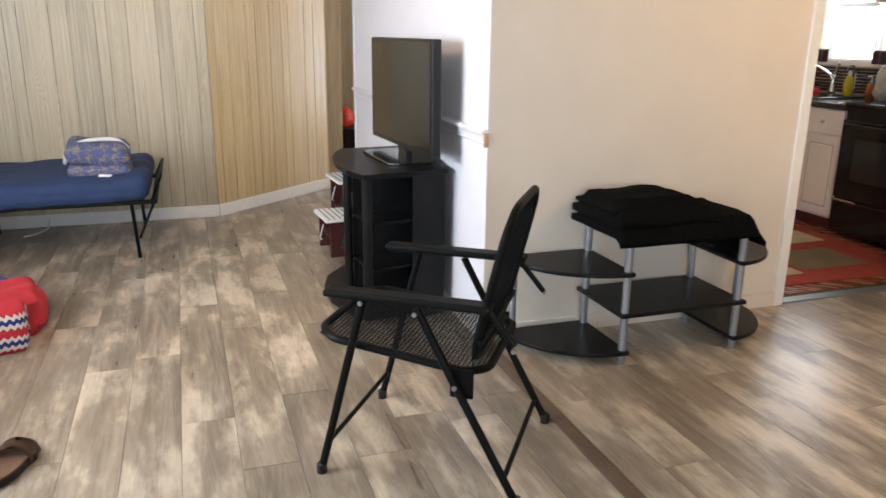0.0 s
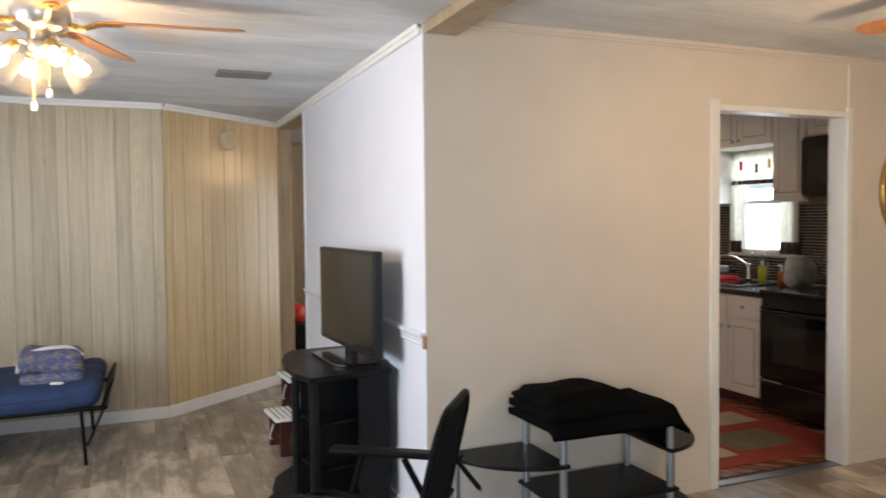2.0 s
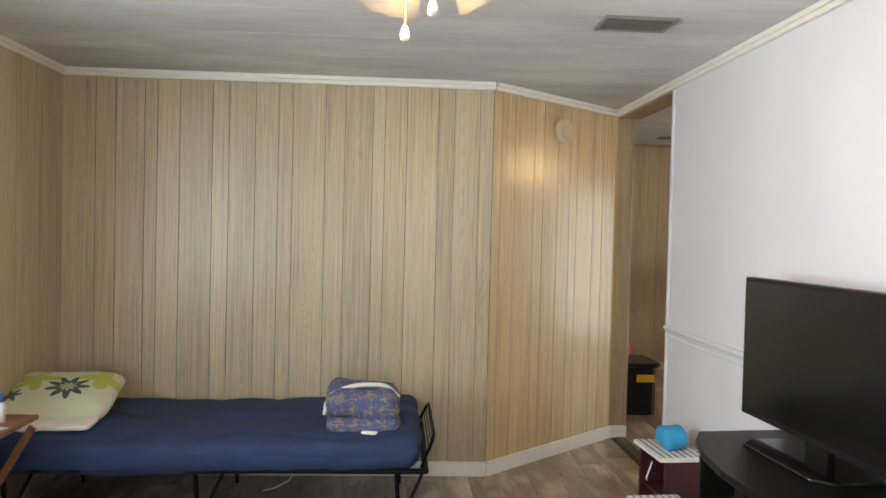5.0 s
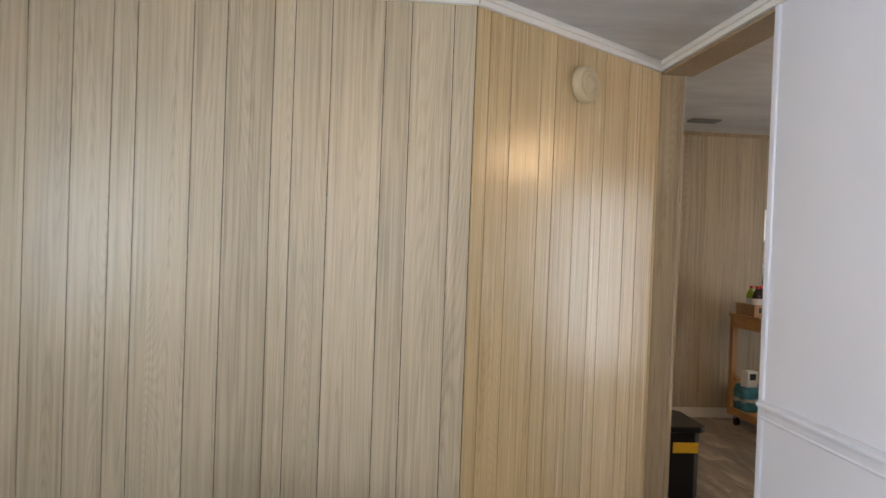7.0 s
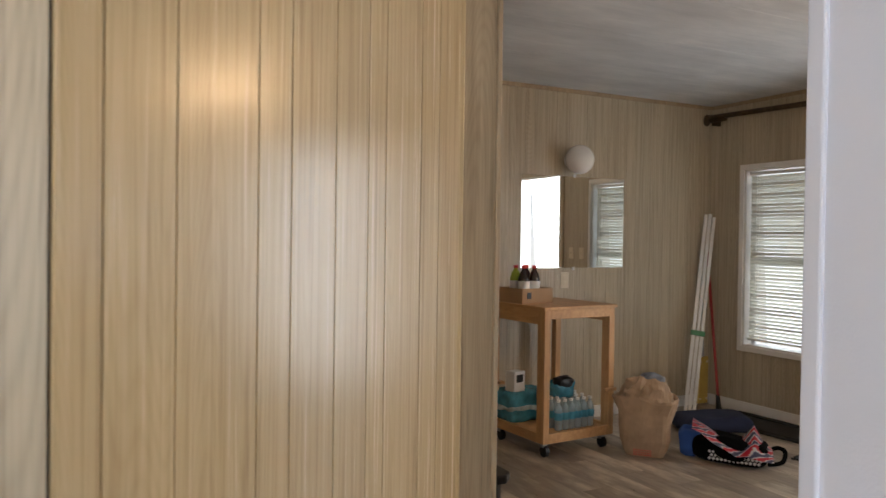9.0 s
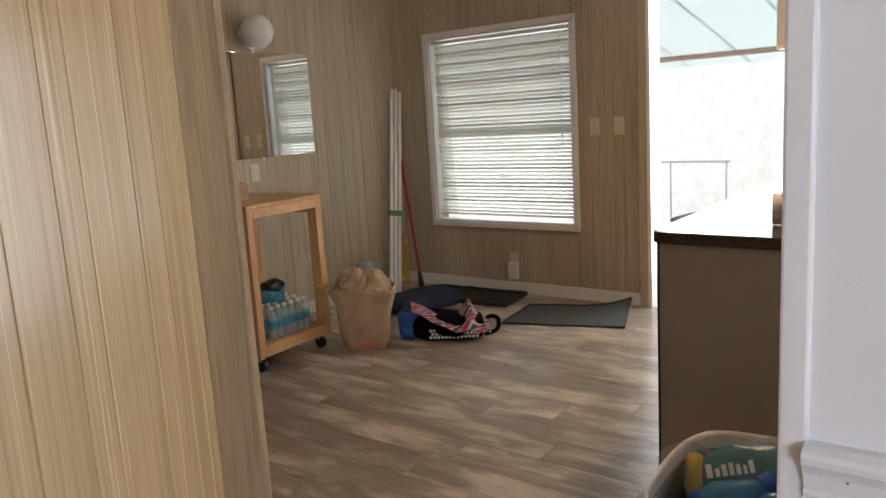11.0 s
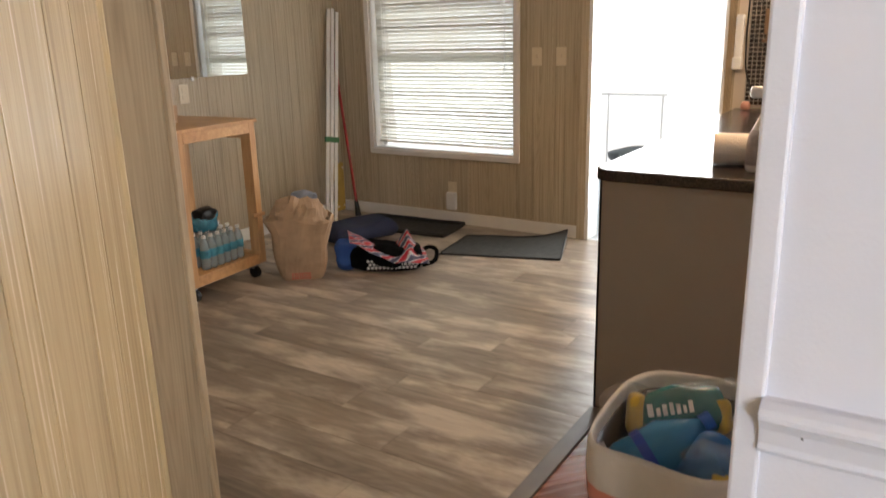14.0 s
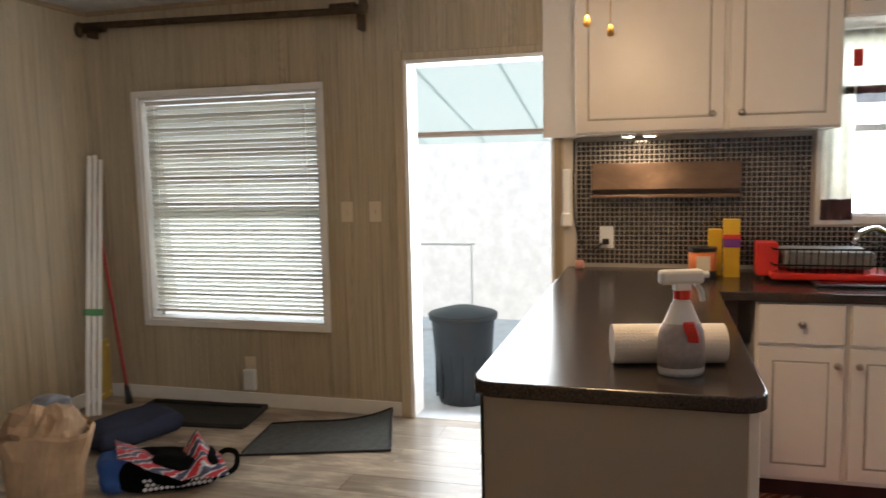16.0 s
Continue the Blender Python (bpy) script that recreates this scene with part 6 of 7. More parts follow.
# L-shaped counter with rounded peninsula end
out = [(5.33, 4.765), (6.055, 4.765), (6.055, 7.035)] + [(3.90, 7.035)] + circle(3.90, 6.965, 0.07, 90, 180, 6)[1:] + circle(3.895, 6.395, 0.07, 180, 270, 6) + [(5.33, 6.325)]
solo("worktop", prism(out, 0.853, 0.893, 0.006), COUNTER, "glossy dark speckled laminate worktop with a rounded end", "worktop")
pen = thing("peninsula", label="taupe panelled kitchen peninsula with a dark base edge", category="cabinet")
part("end_panel", bx(3.857, 3.88, 6.36, 7.005, 0.0, 0.853, 0.003), TAUPE, pen)
part("side_panel", bx(3.88, 6.055, 6.985, 7.005, 0.0, 0.853), TAUPE, pen)
part("body", bx(3.881, 5.36, 6.37, 6.984, 0.09, 0.853), CABINET, pen)
part("corner_bead", bx(3.854, 3.864, 7.003, 7.011, 0, 0.853, 0.002), BLACK, pen)
part("corner_bead", bx(3.854, 3.881, 6.345, 6.37, 0, 0.853, 0.004), CABINET, pen)
# roll of kitchen paper and spray bottle
pr_ = thing("paper_towel_roll", 4.11, 6.55, 0.947, 0, "white paper towel roll lying on the worktop", "paper towel")
b = lathe([(0.02, -0.148), (0.053, -0.148), (0.053, 0.148), (0.02, 0.148), (0.02, -0.148)], 32)
bmesh.ops.rotate(b, matrix=Matrix.Rotation(radians(90), 3, "X"), verts=b.verts)
bmesh.ops.rotate(b, matrix=Matrix.Rotation(radians(12), 3, "Z"), verts=b.verts)
part("paper", b, plain("towel_paper", (0.74, 0.70, 0.65), 0.9, var=0.03, bump=0.4, bscale=150), pr_, smooth=False)
sp = thing("spray_bottle", 4.012, 6.518, 0.893, 20, "white cleaning spray bottle with a red and grey label", "spray bottle")
bb = lathe([(0, 0), (0.046, 0), (0.05, 0.01), (0.05, 0.07), (0.046, 0.10), (0.032, 0.135), (0.019, 0.165), (0.016, 0.175), (0, 0.175)], 28)
for v in bb.verts:
    v.co.x *= 0.62
part("bottle", bb, WHITEP, sp, smooth=True)
lb = lathe([(0.0505, 0.02), (0.0508, 0.07), (0.0468, 0.10), (0.0400, 0.118)], 28)
for v in lb.verts:
    v.co.x *= 0.63
part("label_wrap", lb, plain("grey_lilac_label", (0.40, 0.36, 0.38), 0.4, var=0.15, scale=60), sp, smooth=True)
for k in range(6):
    a = radians(150 + 9 * k)
    part("red_stripe", bx(-0.012, 0.012, -0.011, 0.011, -0.006, 0.006, 0.002), REDP, sp).matrix_local = pose(0.033 * math.cos(a) - 0.0, 0.051 * math.sin(a) - 0.028 + 0.006 * k, 0.118 - 0.006 * k, 0, 0, 150)
part("collar", lathe([(0, 0.172), (0.017, 0.172), (0.017, 0.192), (0, 0.192)], 20), REDP, sp)
hd = bx(-0.013, 0.013, -0.045, 0.05, 0.205, 0.238, 0.008)
bx(-0.011, 0.011, -0.018, 0.018, 0.19, 0.21, 0.004, bm=hd)
part("spray_head", hd, WHITEP, sp)
part("trigger", tube(bend([(0, -0.03, 0.205), (0, -0.042, 0.19), (0, -0.046, 0.165)], 0.01), 0.006, 8), WHITEP, sp)
part("nozzle", rod((0, -0.045, 0.225), (0, -0.056, 0.225), 0.008), WHITEP, sp)
sp.scale = (1.45, 1.2, 1.13)

# upper cabinets
def upper_cabinet(y0, y1, z0, z1, doors, label="white raised panel wall cabinet", x=5.74):
    c = thing("wall_cabinet", label=label, category="cabinet", group="wall cabinets")
    part("body", bx(x, 6.055, y0, y1, z0, z1), CABINET, c)
    for a, b_, k in doors:
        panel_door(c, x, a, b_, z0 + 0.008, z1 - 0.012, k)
    return c


upper_cabinet(5.80, 6.965, 1.572, 2.40, ((6.29, 6.955, (6.34, 1.65)), (5.81, 6.265, (6.215, 1.65))), "white raised panel double wall cabinet over the worktop")
endc = thing("wall_cabinet", label="white angled end panel of the wall cabinets", category="cabinet", group="wall cabinets")
part("body", prism([(6.055, 6.967), (5.985, 6.967), (5.985, 7.15), (6.055, 7.15)], 1.572, 2.36, 0.002), CABINET, endc)
upper_cabinet(5.055, 5.795, 2.04, 2.40, ((5.06, 5.42, (5.39, 2.08)), (5.43, 5.785, (5.46, 2.08))), "white short wall cabinet over the sink window")
upper_cabinet(4.72, 5.05, 1.572, 2.40, ((4.73, 5.04, (5.0, 1.65)),), "white raised panel wall cabinet beside the window")
upper_cabinet(3.99, 4.715, 2.05, 2.40, ((4.0, 4.35, None), (4.36, 4.705, None)), "white short wall cabinet over the microwave")
puck = thing("under_cabinet_light", 5.85, 6.66, 1.572, 0, "two lit round puck lights under the cabinet", "light")
for y in (-0.045, 0.055):
    part("housing", lathe([(0, 0), (0.034, 0), (0.034, -0.01), (0, -0.012)], 20, (0, y, 0)), WHITEP, puck)
    part("lens", lathe([(0, -0.012), (0.026, -0.0125), (0.024, -0.015), (0, -0.016)], 20, (0, y, 0)), PUCK, puck, "glowing lens")
lamp("puck_lamp", "AREA", 2.2, (1, 0.78, 0.52), look((5.85, 6.66, 1.55), (5.85, 6.66, 0)), 0.16, 0.06)

# small mosaic tiles on the wall behind the worktop
tile_wall = solo("backsplash", bx(XE - 0.008, XE - 0.002, 4.0, 6.99, 0.89, 1.115, bm=bx(XE - 0.008, XE - 0.002, 4.0, 5.095, 1.115, 1.60, bm=bx(XE - 0.008, XE - 0.002, 5.845, 6.99, 1.115, 1.60))), GROUT, "brown glass mosaic tile backsplash with pale grout", "backsplash", kind="structure")
ts = 0.0245
proto = bpy.data.meshes.new("tile")
h = ts / 2 - 0.0018
proto.from_pydata([(0, -h, -h), (0, h, -h), (0, h, h), (0, -h, h), (-0.003, -h + 0.001, -h + 0.001), (-0.003, h - 0.001, -h + 0.001), (-0.003, h - 0.001, h - 0.001), (-0.003, -h + 0.001, h - 0.001)], [], [(7, 6, 5, 4), (4, 5, 1, 0), (5, 6, 2, 1), (6, 7, 3, 2), (7, 4, 0, 3)])
proto.materials.append(TILE)
rest_v, rest_f, made = [], [], 0
for i in range(int(2.99 / ts)):
    for j in range(int(0.66 / ts)):
        y, z = 6.985 - ts * (i + 0.5), 0.912 + ts * (j + 0.5)
        if 5.09 < y < 5.85 and z > 1.11:
            continue
        if made < 300 and 6.55 < y and z > 0.95:
            o = new("tile", proto)
            o.parent = tile_wall
            o.location = (XE - 0.008, y, z)
            made += 1
        else:
            n0 = len(rest_v)
            rest_v += [(v.co.x + XE - 0.008, v.co.y + y, v.co.z + z) for v in proto.vertices]
            rest_f += [tuple(n0 + k for k in p.vertices) for p in proto.polygons]
me = bpy.data.meshes.new("tile_field")
me.from_pydata(rest_v, [], rest_f)
me.materials.append(TILE)
tf = new("tile_field", me)
tf.parent = tile_wall
tf["kind"] = "stuff"

rack = thing("wall_shelf_box", 5.975, 6.54, 1.27, 0, "brown copper toned wall rack with a lower ledge", "rack")
part("back_board", bx(0.055, 0.07, -0.36, 0.36, 0.0, 0.165, 0.003), COPPER, rack)
part("front_board", bx(0.0, 0.012, -0.36, 0.36, 0.03, 0.165, 0.003), COPPER, rack)
part("ledge", bx(-0.012, 0.07, -0.365, 0.365, -0.012, 0.004, 0.003), COPPER, rack)
wall_plate(pose(XE - 0.012, 6.83, 1.05, 0, 0, -90), "white outlet on the tiles with a black plug", 2, WHITEP)
plug = thing("extension_lead", label="black extension lead hanging from the wall outlet", category="cord")
part("plug", bx(XE - 0.05, XE - 0.02, 6.815, 6.85, 1.015, 1.045, 0.006), BLACK, plug)
part("cord", tube(bend([(XE - 0.04, 6.85, 1.02), (XE - 0.05, 6.93, 0.96), (XE - 0.03, 6.99, 1.1), (XE - 0.02, 7.0, 1.3), (XE - 0.02, 6.995, 1.56)], 0.06), 0.005, 8), BLACK, plug)
ph = thing("wall_phone", XE - 0.006, 7.035, 1.28, 0, "white corded wall phone handset", "phone")
part("handset", bx(-0.04, 0, -0.022, 0.022, -0.13, 0.13, 0.01), WHITEP, ph)
part("cradle", bx(-0.055, 0, -0.026, 0.026, -0.17, -0.10, 0.008), WHITEP, ph)
sg = thing("pink_sponge", 5.97, 6.96, 0.893, 0, "small pink scrubber on the worktop by the wall", "sponge")
part("sponge", soft(-0.03, 0.03, -0.025, 0.025, 0, 0.045, 6, 0.018, 0.006, 20, 1), plain("pink_sponge_foam", (0.55, 0.26, 0.20), 0.9), sg, smooth=True)

# things along the wall side of the worktop
tin = thing("coffee_canister", 5.74, 6.37, 0.893, 0, "orange and black printed coffee canister", "canister")
part("body", lathe([(0, 0), (0.062, 0), (0.062, 0.125), (0, 0.125)], 28), ORANGE, tin, smooth=True)
part("dark_band", lathe([(0.0625, 0.0), (0.0625, 0.035)], 28), BLACK, tin)
part("lid", lathe([(0, 0.125), (0.065, 0.125), (0.065, 0.142), (0, 0.144)], 28), BLACK, tin)
part("cream_label", bx(-0.064, -0.058, -0.03, 0.03, 0.04, 0.105), BEIGEP, tin)
yb = thing("yellow_box", 5.79, 6.24, 0.893, 0, "tall yellow and purple printed box", "box")
part("box", bx(-0.035, 0.035, -0.035, 0.035, 0, 0.27, 0.002), YELLOW, yb)
part("purple_band", bx(-0.037, 0.037, -0.037, 0.037, 0.14, 0.18), plain("purple_print", (0.16, 0.03, 0.22), 0.4), yb)
part("red_band", bx(-0.0375, 0.0375, -0.0375, 0.0375, 0.18, 0.20), REDP, yb)
yb2 = thing("yellow_box", 5.83, 6.31, 0.893, 0, "short yellow printed box", "box")
part("box", bx(-0.03, 0.03, -0.03, 0.03, 0, 0.22, 0.002), YELLOW, yb2)
dr = thing("dish_rack", 5.76, 5.85, 0.893, 0, "red framed dish rack with a dark tray", "dish rack")
part("tray", bx(-0.17, 0.17, -0.24, 0.24, 0.015, 0.045, 0.008), REDP, dr, "red drip tray")
part("cutlery_cup", bx(-0.08, 0.05, 0.20, 0.29, 0.02, 0.17, 0.006), REDP, dr, "red cutlery cup")
for i in range(14):
    part("wire", tube(bend([(-0.15, -0.21 + 0.029 * i, 0.04), (-0.165, -0.21 + 0.029 * i, 0.15), (-0.15, -0.21 + 0.029 * i, 0.15)], 0.01), 0.0025, 6), BLACKM, dr)
for z in (0.08, 0.15):
    part("rim_wire", tube(bend([(-0.165, -0.23, z), (-0.165, 0.23, z), (0.165, 0.23, z), (0.165, -0.23, z), (-0.165, -0.23, z)], 0.03), 0.004, 6), BLACKM, dr)
part("grey_pan", bx(-0.14, 0.12, -0.18, 0.18, 0.06, 0.14, 0.02), VENT, dr, "grey metal pan")

# sink with faucet, bottles, plastic bag
snk = thing("sink", 5.74, 5.55, 0.895, 0, "black double kitchen sink set in the worktop", "sink")
part("rim", bx(-0.26, 0.22, -0.38, 0.38, 0, 0.012, 0.005), BLACK, snk)
part("basin", bx(-0.22, 0.14, -0.35, -0.02, 0.0122, 0.0135, bm=bx(-0.22, 0.14, 0.02, 0.35, 0.0122, 0.0135)), GLOSSB, snk)
fa = thing("faucet", 5.93, 5.50, 0.907, 0, "chrome kitchen faucet with a side lever", "faucet")
part("spout", tube(bend([(0, 0, 0), (0, 0, 0.13), (-0.10, 0.12, 0.22), (-0.19, 0.22, 0.19), (-0.20, 0.235, 0.15)], 0.06), 0.013, 12), CHROME, fa, smooth=True)
part("base", lathe([(0, 0), (0.03, 0), (0.026, 0.02), (0.018, 0.10), (0.016, 0.14), (0, 0.145)], 20), CHROME, fa, smooth=True)
part("lever", rod((0, 0, 0.13), (0.01, -0.03, 0.24), 0.008), CHROME, fa)
f2 = thing("water_tap", 5.95, 5.31, 0.907, 0, "slim chrome filter tap", "faucet")
part("spout", tube(bend([(0, 0, 0), (0, 0, 0.18), (-0.05, 0.0, 0.24), (-0.10, 0.0, 0.18)], 0.05), 0.006, 10), CHROME, f2)
so = thing("soap_bottle", 5.83, 5.25, 0.9, 0, "clear bottle of yellow dish soap", "bottle")
part("bottle", lathe([(0, 0), (0.03, 0), (0.034, 0.09), (0.026, 0.14), (0.012, 0.16), (0, 0.16)], 18), plain("yellow_soap", (0.62, 0.52, 0.03), 0.12, var=0.1, coat=0.4), so, smooth=True)
part("cap", lathe([(0, 0.16), (0.013, 0.16), (0.011, 0.19), (0, 0.19)], 14), WHITEP, so)
s2 = thing("soap_pump", 5.80, 5.02, 0.893, 0, "amber hand soap pump bottle", "bottle")
part("bottle", lathe([(0, 0), (0.032, 0), (0.032, 0.10), (0.012, 0.125), (0, 0.125)], 18), plain("amber_soap", (0.33, 0.09, 0.015), 0.12, coat=0.4), s2, smooth=True)
part("pump", tube(bend([(0, 0, 0.12), (0, 0, 0.175), (-0.04, 0, 0.17)], 0.01), 0.006, 8), WHITEP, s2)
pg = thing("plastic_bag", 5.80, 4.84, 0.893, 0, "knotted translucent white plastic bag on the worktop", "bag")
part("bag", soft(-0.11, 0.11, -0.10, 0.10, 0, 0.25, 14, 0.09, 0.03, 8, 2), plain("translucent_bag", (0.46, 0.48, 0.46), 0.25, var=0.2, scale=25), pg, smooth=True)
cur = thing("window_curtain", XE - 0.035, 5.48, 0, 0, "sheer kitchen curtains with a dark hem and printed valance", "curtain")


def pleats(y0, y1, z0, z1, n, amp):
    bm = bmesh.new()
    cols = []
    for i in range(n * 8 + 1):
        y = y0 + (y1 - y0) * i / (n * 8)
        x = amp * math.sin(i * math.pi / 4)
        cols.append((bm.verts.new((x, y, z0)), bm.verts.new((x * 0.7, y, (z0 + z1) / 2)), bm.verts.new((x * 0.4, y, z1))))
    for p, q in zip(cols, cols[1:]):
        for k in range(2):
            bm.faces.new((p[k], q[k], q[k + 1], p[k + 1]))
    bmesh.ops.solidify(bm, geom=bm.faces[:], thickness=0.0015)
    return bm


part("valance", pleats(-0.42, 0.34, 1.77, 2.03, 9, 0.012), CURTAIN, cur, smooth=True)
part("valance_hem", pleats(-0.42, 0.34, 1.735, 1.772, 9, 0.0135), MAROON, cur, "dark brown hem", smooth=True)
part("side_panel", pleats(-0.42, -0.22, 1.24, 1.77, 3, 0.012), CURTAIN, cur, smooth=True)
part("side_hem", pleats(-0.42, -0.22, 1.14, 1.242, 3, 0.0135), MAROON, cur, "dark brown hem", smooth=True)
part("side_panel", pleats(0.20, 0.34, 1.24, 1.77, 2, 0.012), CURTAIN, cur, smooth=True)
part("side_hem", pleats(0.20, 0.34, 1.14, 1.242, 2, 0.0135), MAROON, cur, "dark brown hem", smooth=True)
for y, z, mt2 in ((-0.25, 1.88, REDP), (-0.12, 1.9, YELLOW), (0.02, 1.87, MAROON), (0.2, 1.9, REDP)):
    part("printed_motif", bx(-0.016, -0.0135, y - 0.02, y + 0.02, z - 0.04, z + 0.04), mt2, cur)

# stove and microwave
stove = thing("stove", 5.31, 4.0, 0, 0, "black electric range with a glossy oven door", "stove")
part("body", bx(0.03, 0.74, 0.005, 0.758, 0.03, 0.885), BLACK, stove)
part("cooktop", bx(0.0, 0.74, 0.003, 0.76, 0.885, 0.915, 0.006), GLOSSB, stove)
od = part("oven_door", bx(0.0, 0.03, 0.012, 0.75, 0.27, 0.80, 0.006), GLOSSB, stove)
part("oven_window", bx(-0.002, 0.001, 0.13, 0.63, 0.40, 0.68), plain("oven_glass", (0.03, 0.028, 0.025), 0.06), od)
part("handle", tube(bend([(0.0, 0.06, 0.76), (-0.05, 0.06, 0.77), (-0.05, 0.70, 0.77), (0.0, 0.70, 0.76)], 0.03), 0.012, 10), BLACK, od)
part("drawer", bx(0.004, 0.03, 0.012, 0.75, 0.05, 0.255, 0.006), GLOSSB, stove)
part("drawer_pull", bx(-0.006, 0.006, 0.55, 0.75, 0.245, 0.262, 0.003), CHROME, stove)
part("back_panel", bx(0.66, 0.74, 0.005, 0.758, 0.915, 1.08, 0.01), GLOSSB, stove)
mw = thing("microwave", 5.66, 3.99, 1.60, 0, "black microwave mounted over the range", "microwave")
part("body", bx(0.02, 0.39, 0.0, 0.725, 0, 0.44, 0.006), BLACK, mw)
part("door", bx(0, 0.02, 0.18, 0.722, 0.02, 0.42, 0.005), GLOSSB, mw)
part("window", bx(-0.002, 0.001, 0.25, 0.66, 0.09, 0.34), plain("microwave_glass", (0.025, 0.025, 0.025), 0.08), mw)
part("control_panel", bx(0, 0.02, 0.003, 0.17, 0.02, 0.42, 0.004), BLACK, mw)

# patchwork rug
rug = thing("kitchen_rug", 4.62, 4.62, 0.0, 0, "kitchen rug with red, olive and cream blocks", "rug")
part("backing", bx(-0.75, 0.62, -0.75, 0.75, 0.0, 0.008, 0.002), plain("red_pile", (0.28, 0.035, 0.02), 0.95, var=0.15, bump=0.6, bscale=200), rug)
R2 = {"cream_pile": (0.44, 0.36, 0.25), "olive_pile": (0.16, 0.12, 0.07), "rust_pile": (0.36, 0.06, 0.03)}
RM = [plain(k, v, 0.95, var=0.12, bump=0.6, bscale=200) for k, v in R2.items()]
for x0, x1, y0, y1, k in ((-0.7, -0.2, -0.6, -0.3, 0), (-0.62, -0.1, -0.15, 0.12, 1), (-0.15, 0.35, -0.55, -0.2, 1), (0.0, 0.5, -0.05, 0.22, 0), (-0.7, -0.3, 0.25, 0.55, 0), (-0.1, 0.4, 0.35, 0.62, 1), (-0.55, -0.35, -0.28, -0.02, 2)):
    part("colour_block", bx(x0, x1, y0, y1, 0.007, 0.0105, 0.001), RM[k], rug)
solo("door_mat", bx(4.75, 5.3, 5.45, 6.2, 0.0, 0.009, 0.003), RM[2], "rust red mat in front of the sink", "mat")

# kitchen bin behind the end of the partition
kb = thing("kitchen_bin", 2.755, 6.41, 0, 0, "tall dark brown bin with a white liner, full of packaging", "bin")


def bin_ring(w, d, z, n=40, q=4):
    pts = []
    for i in range(n):
        a = 2 * math.pi * i / n
        c, s = math.cos(a), math.sin(a)
        k = (abs(c) ** q + abs(s) ** q) ** (-1 / q)
        pts.append((w * k * c, d * k * s, z))
    return pts


def loft(rings, wob=0.0, seed=0.0, close=True):
    bm = bmesh.new()
    vs = [[bm.verts.new(Vector(p) + (noise.noise_vector(Vector(p) * 9 + Vector((seed, 0, 0))) * wob if k else Vector())) for p in r] for k, r in enumerate(rings)]
    for p, q in zip(vs, vs[1:]):
        for i in range(len(p)):
            bm.faces.new((p[i], p[(i + 1) % len(p)], q[(i + 1) % len(p)], q[i]))
    if close:
        bm.faces.new(vs[0][::-1])
    return bm


part("body", loft([bin_ring(0.145, 0.115, 0), bin_ring(0.185, 0.15, 0.60), bin_ring(0.18, 0.145, 0.60), bin_ring(0.15, 0.12, 0.02)]), BINB, kb, smooth=True)
part("liner", loft([bin_ring(0.189, 0.155, 0.52), bin_ring(0.192, 0.158, 0.56), bin_ring(0.193, 0.158, 0.62), bin_ring(0.189, 0.154, 0.634), bin_ring(0.183, 0.148, 0.622), bin_ring(0.172, 0.138, 0.48), bin_ring(0.16, 0.13, 0.40)], 0.008, 2.0, False), LINER, kb, "grey-white plastic liner", smooth=True)
part("drawstring", loft([bin_ring(0.1895, 0.1555, 0.505), bin_ring(0.1925, 0.1585, 0.548)], 0.006, 2.0, False), LINERR, kb, "red drawstring band", smooth=True)
part("filler", soft(-0.15, 0.15, -0.12, 0.12, 0.36, 0.47, 10, 0.05, 0.02, 9, 2), plain("bin_rubbish", (0.2, 0.22, 0.24), 0.4, var=0.5, scale=18), kb, smooth=True)
CLEARF = thin_clear("clear_film", (0.72, 0.78, 0.80), 0.16, 0.05)
BLUEPET = thin_clear("blue_bottle_plastic", (0.06, 0.26, 0.50), 0.72, 0.08)
wr = thing("bottle_wrapper", 2.865, 6.455, 0.585, 0, "crumpled teal and yellow shrink wrap with white print in the bin", "wrapper")
WRAP = pose(0, 0, 0, -32, -14, -72)
part("film", merge(None, soft(-0.075, 0.085, -0.03, 0.03, -0.045, 0.045, 14, 0.028, 0.016, 13, 4), WRAP), TEAL, wr, smooth=True)
part("yellow_print", merge(None, soft(-0.105, -0.062, -0.028, 0.028, -0.03, 0.05, 8, 0.02, 0.016, 14, 7), WRAP), YELLOW, wr, smooth=True)
part("yellow_print", merge(None, soft(0.07, 0.10, -0.026, 0.026, -0.05, 0.02, 8, 0.014, 0.014, 14, 3), WRAP), YELLOW, wr, smooth=True)
part("clear_film", merge(None, soft(-0.15, 0.12, -0.04, 0.04, -0.062, 0.062, 18, 0.035, 0.03, 15, 9), WRAP), CLEARF, wr, "clear crinkled film", smooth=True)
for u, w, h in ((-0.058, 0.014, 0.026), (-0.041, 0.010, 0.016), (-0.028, 0.011, 0.022), (-0.014, 0.010, 0.024), (-0.001, 0.010, 0.020), (0.012, 0.008, 0.016), (0.023, 0.011, 0.024)):
    part("white_print", merge(None, bx(u, u + w * 0.8, -0.0475, -0.045, -0.010, -0.010 + h, 0.0004), WRAP), TRIM, wr)
bb_ = thing("blue_bottle", 2.72, 6.53, 0.50, 0, "crushed empty blue plastic bottle in the bin", "bottle")
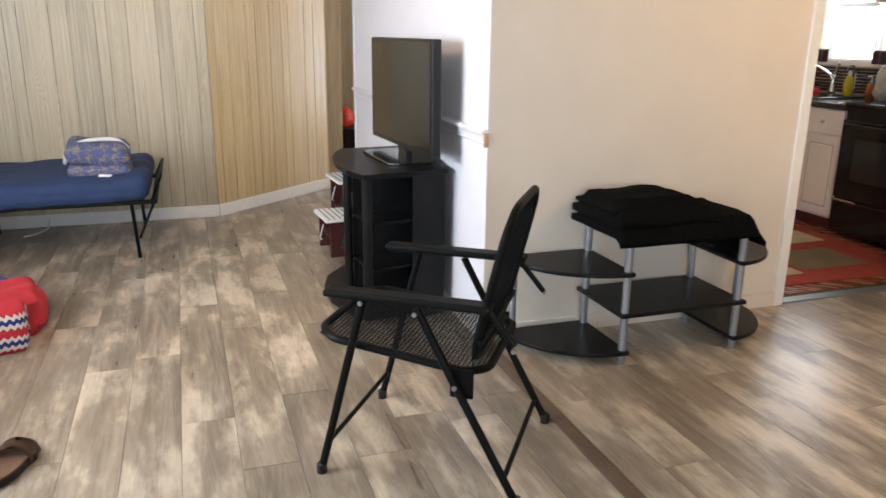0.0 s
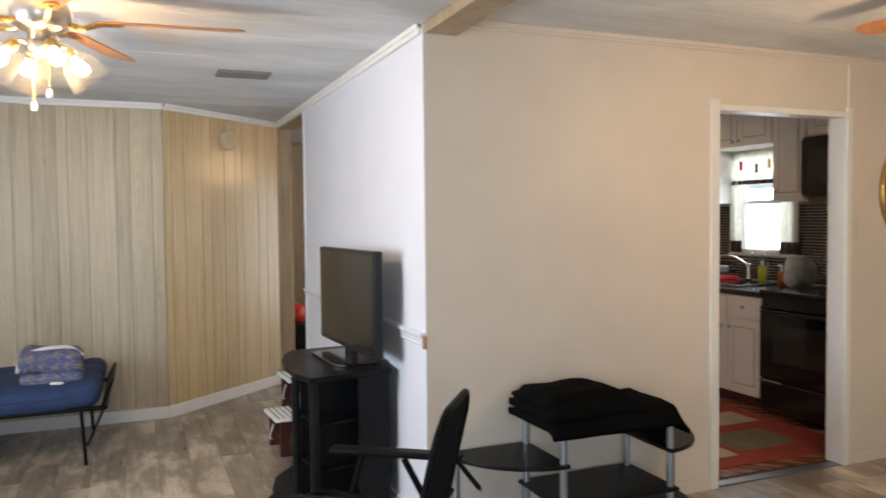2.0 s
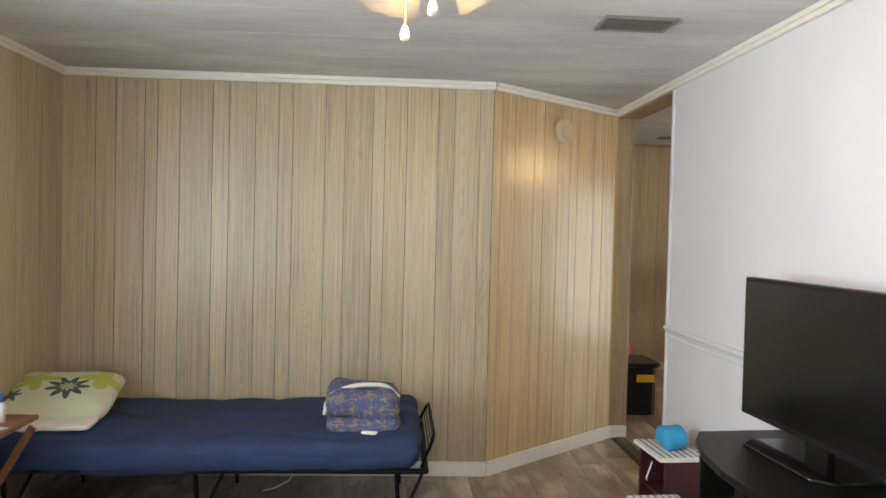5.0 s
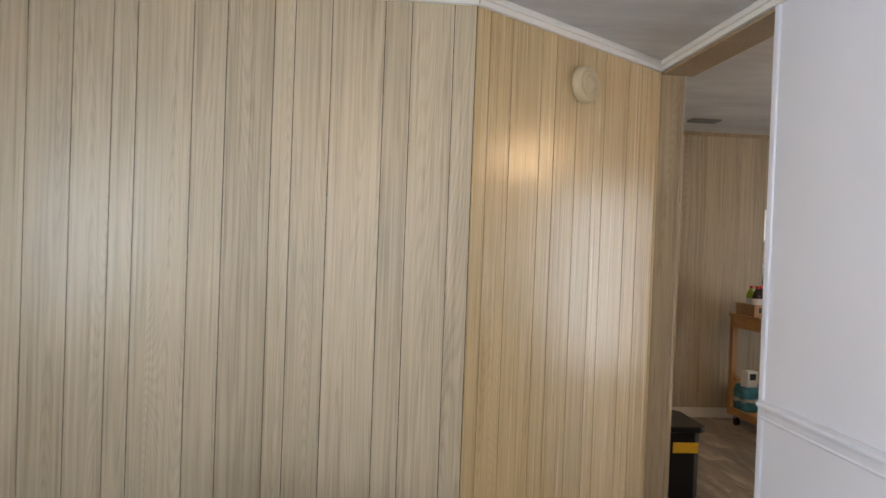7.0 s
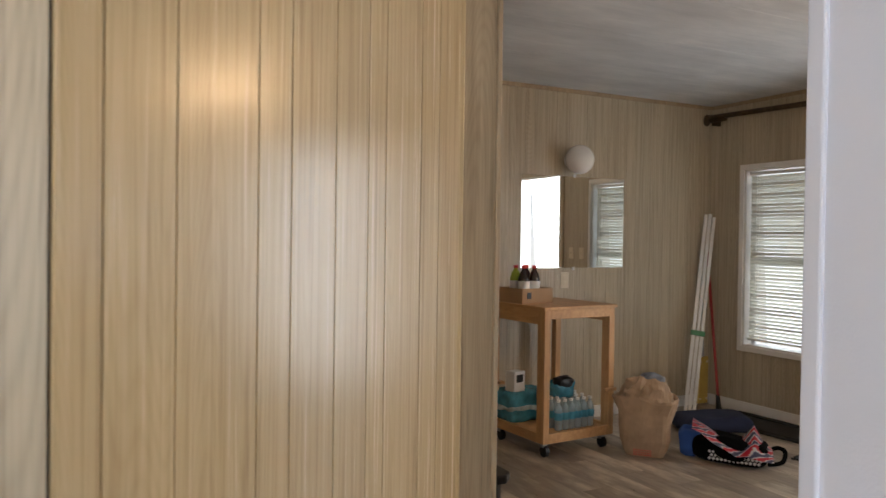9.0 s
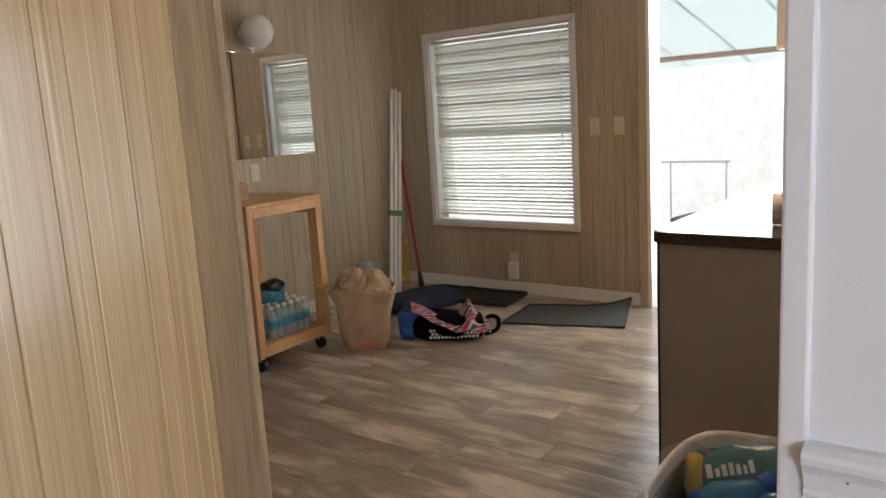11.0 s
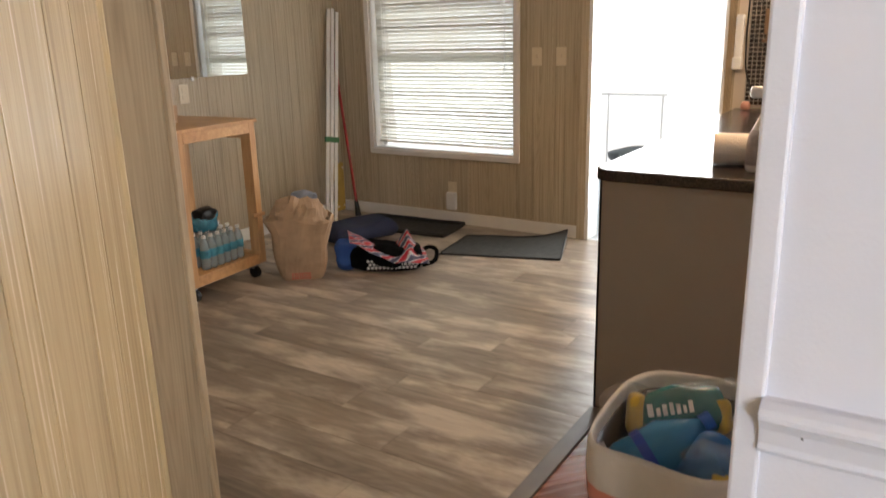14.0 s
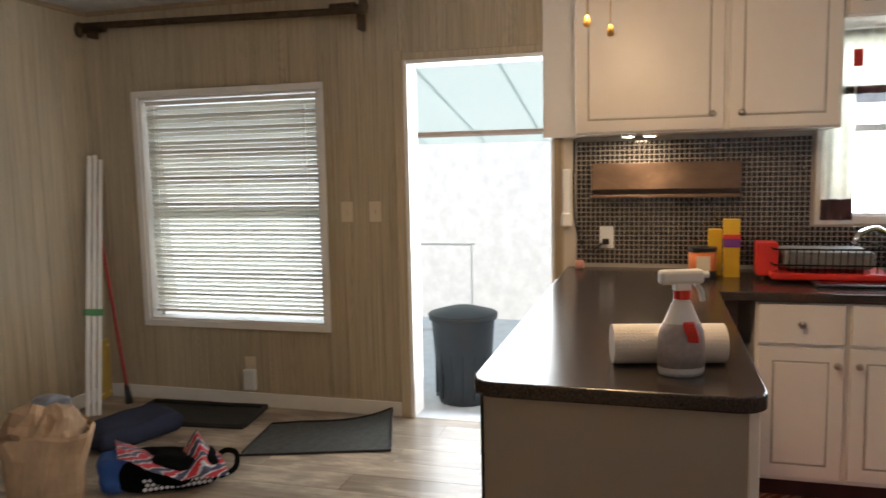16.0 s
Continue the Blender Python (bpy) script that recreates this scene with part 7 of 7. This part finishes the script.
part("bottle", merge(None, lathe([(0, 0), (0.045, 0), (0.052, 0.02), (0.05, 0.06), (0.053, 0.11), (0.03, 0.16), (0.016, 0.19), (0, 0.19)], 24), pose(0, 0, 0, 62, 0, 38)), BLUEPET, bb_, smooth=True)
part("cap", merge(None, lathe([(0, 0.19), (0.019, 0.19), (0.019, 0.212), (0, 0.214)], 18), pose(0, 0, 0, 62, 0, 38)), plain("blue_cap_plastic", (0.02, 0.10, 0.42), 0.4), bb_)
part("band", merge(None, lathe([(0.0525, 0.055), (0.0535, 0.075)], 24), pose(0, 0, 0, 62, 0, 38)), plain("deep_blue_band", (0.01, 0.05, 0.32), 0.3), bb_, "dark blue band")
w2 = thing("snack_wrapper", 2.775, 6.37, 0.50, 0, "small crumpled blue and yellow wrapper in the bin", "wrapper")
part("film", soft(-0.05, 0.05, -0.045, 0.045, 0, 0.075, 12, 0.03, 0.028, 15, 3), plain("blue_film", (0.02, 0.15, 0.42), 0.2, var=0.4, scale=20), w2, smooth=True)
part("yellow_print", soft(-0.055, -0.01, -0.05, 0.0, 0.0, 0.045, 10, 0.018, 0.024, 17, 6), YELLOW, w2, smooth=True)
part("clear_film", soft(-0.06, 0.055, -0.055, 0.05, 0.01, 0.09, 14, 0.03, 0.03, 19, 8), CLEARF, w2, "clear crinkled film", smooth=True)

# bin on the porch
gb = thing("wheelie_bin", 6.62, 7.76, -0.06, 0, "dark grey plastic rubbish bin on the porch", "bin")
K = 0.77
part("body", lathe([(r * K, z * K) for r, z in ((0, 0), (0.20, 0), (0.21, 0.02), (0.26, 0.68), (0.285, 0.70), (0.285, 0.74), (0.25, 0.74), (0.24, 0.6), (0, 0.58))], 36), GREYP, gb, smooth=True)
part("lid", lathe([(r * K, z * K) for r, z in ((0, 0.80), (0.12, 0.79), (0.28, 0.745), (0.29, 0.735), (0.285, 0.73), (0, 0.74))], 36), GREYP, gb, smooth=True)
for a in range(0, 360, 24):
    part("rib", bx(-0.007, 0.007, -0.005, 0.005, 0.04, 0.45, 0.002), GREYP, gb).matrix_local = pose(0.178 * math.cos(radians(a)), 0.178 * math.sin(radians(a)), 0, 0, 0, a)
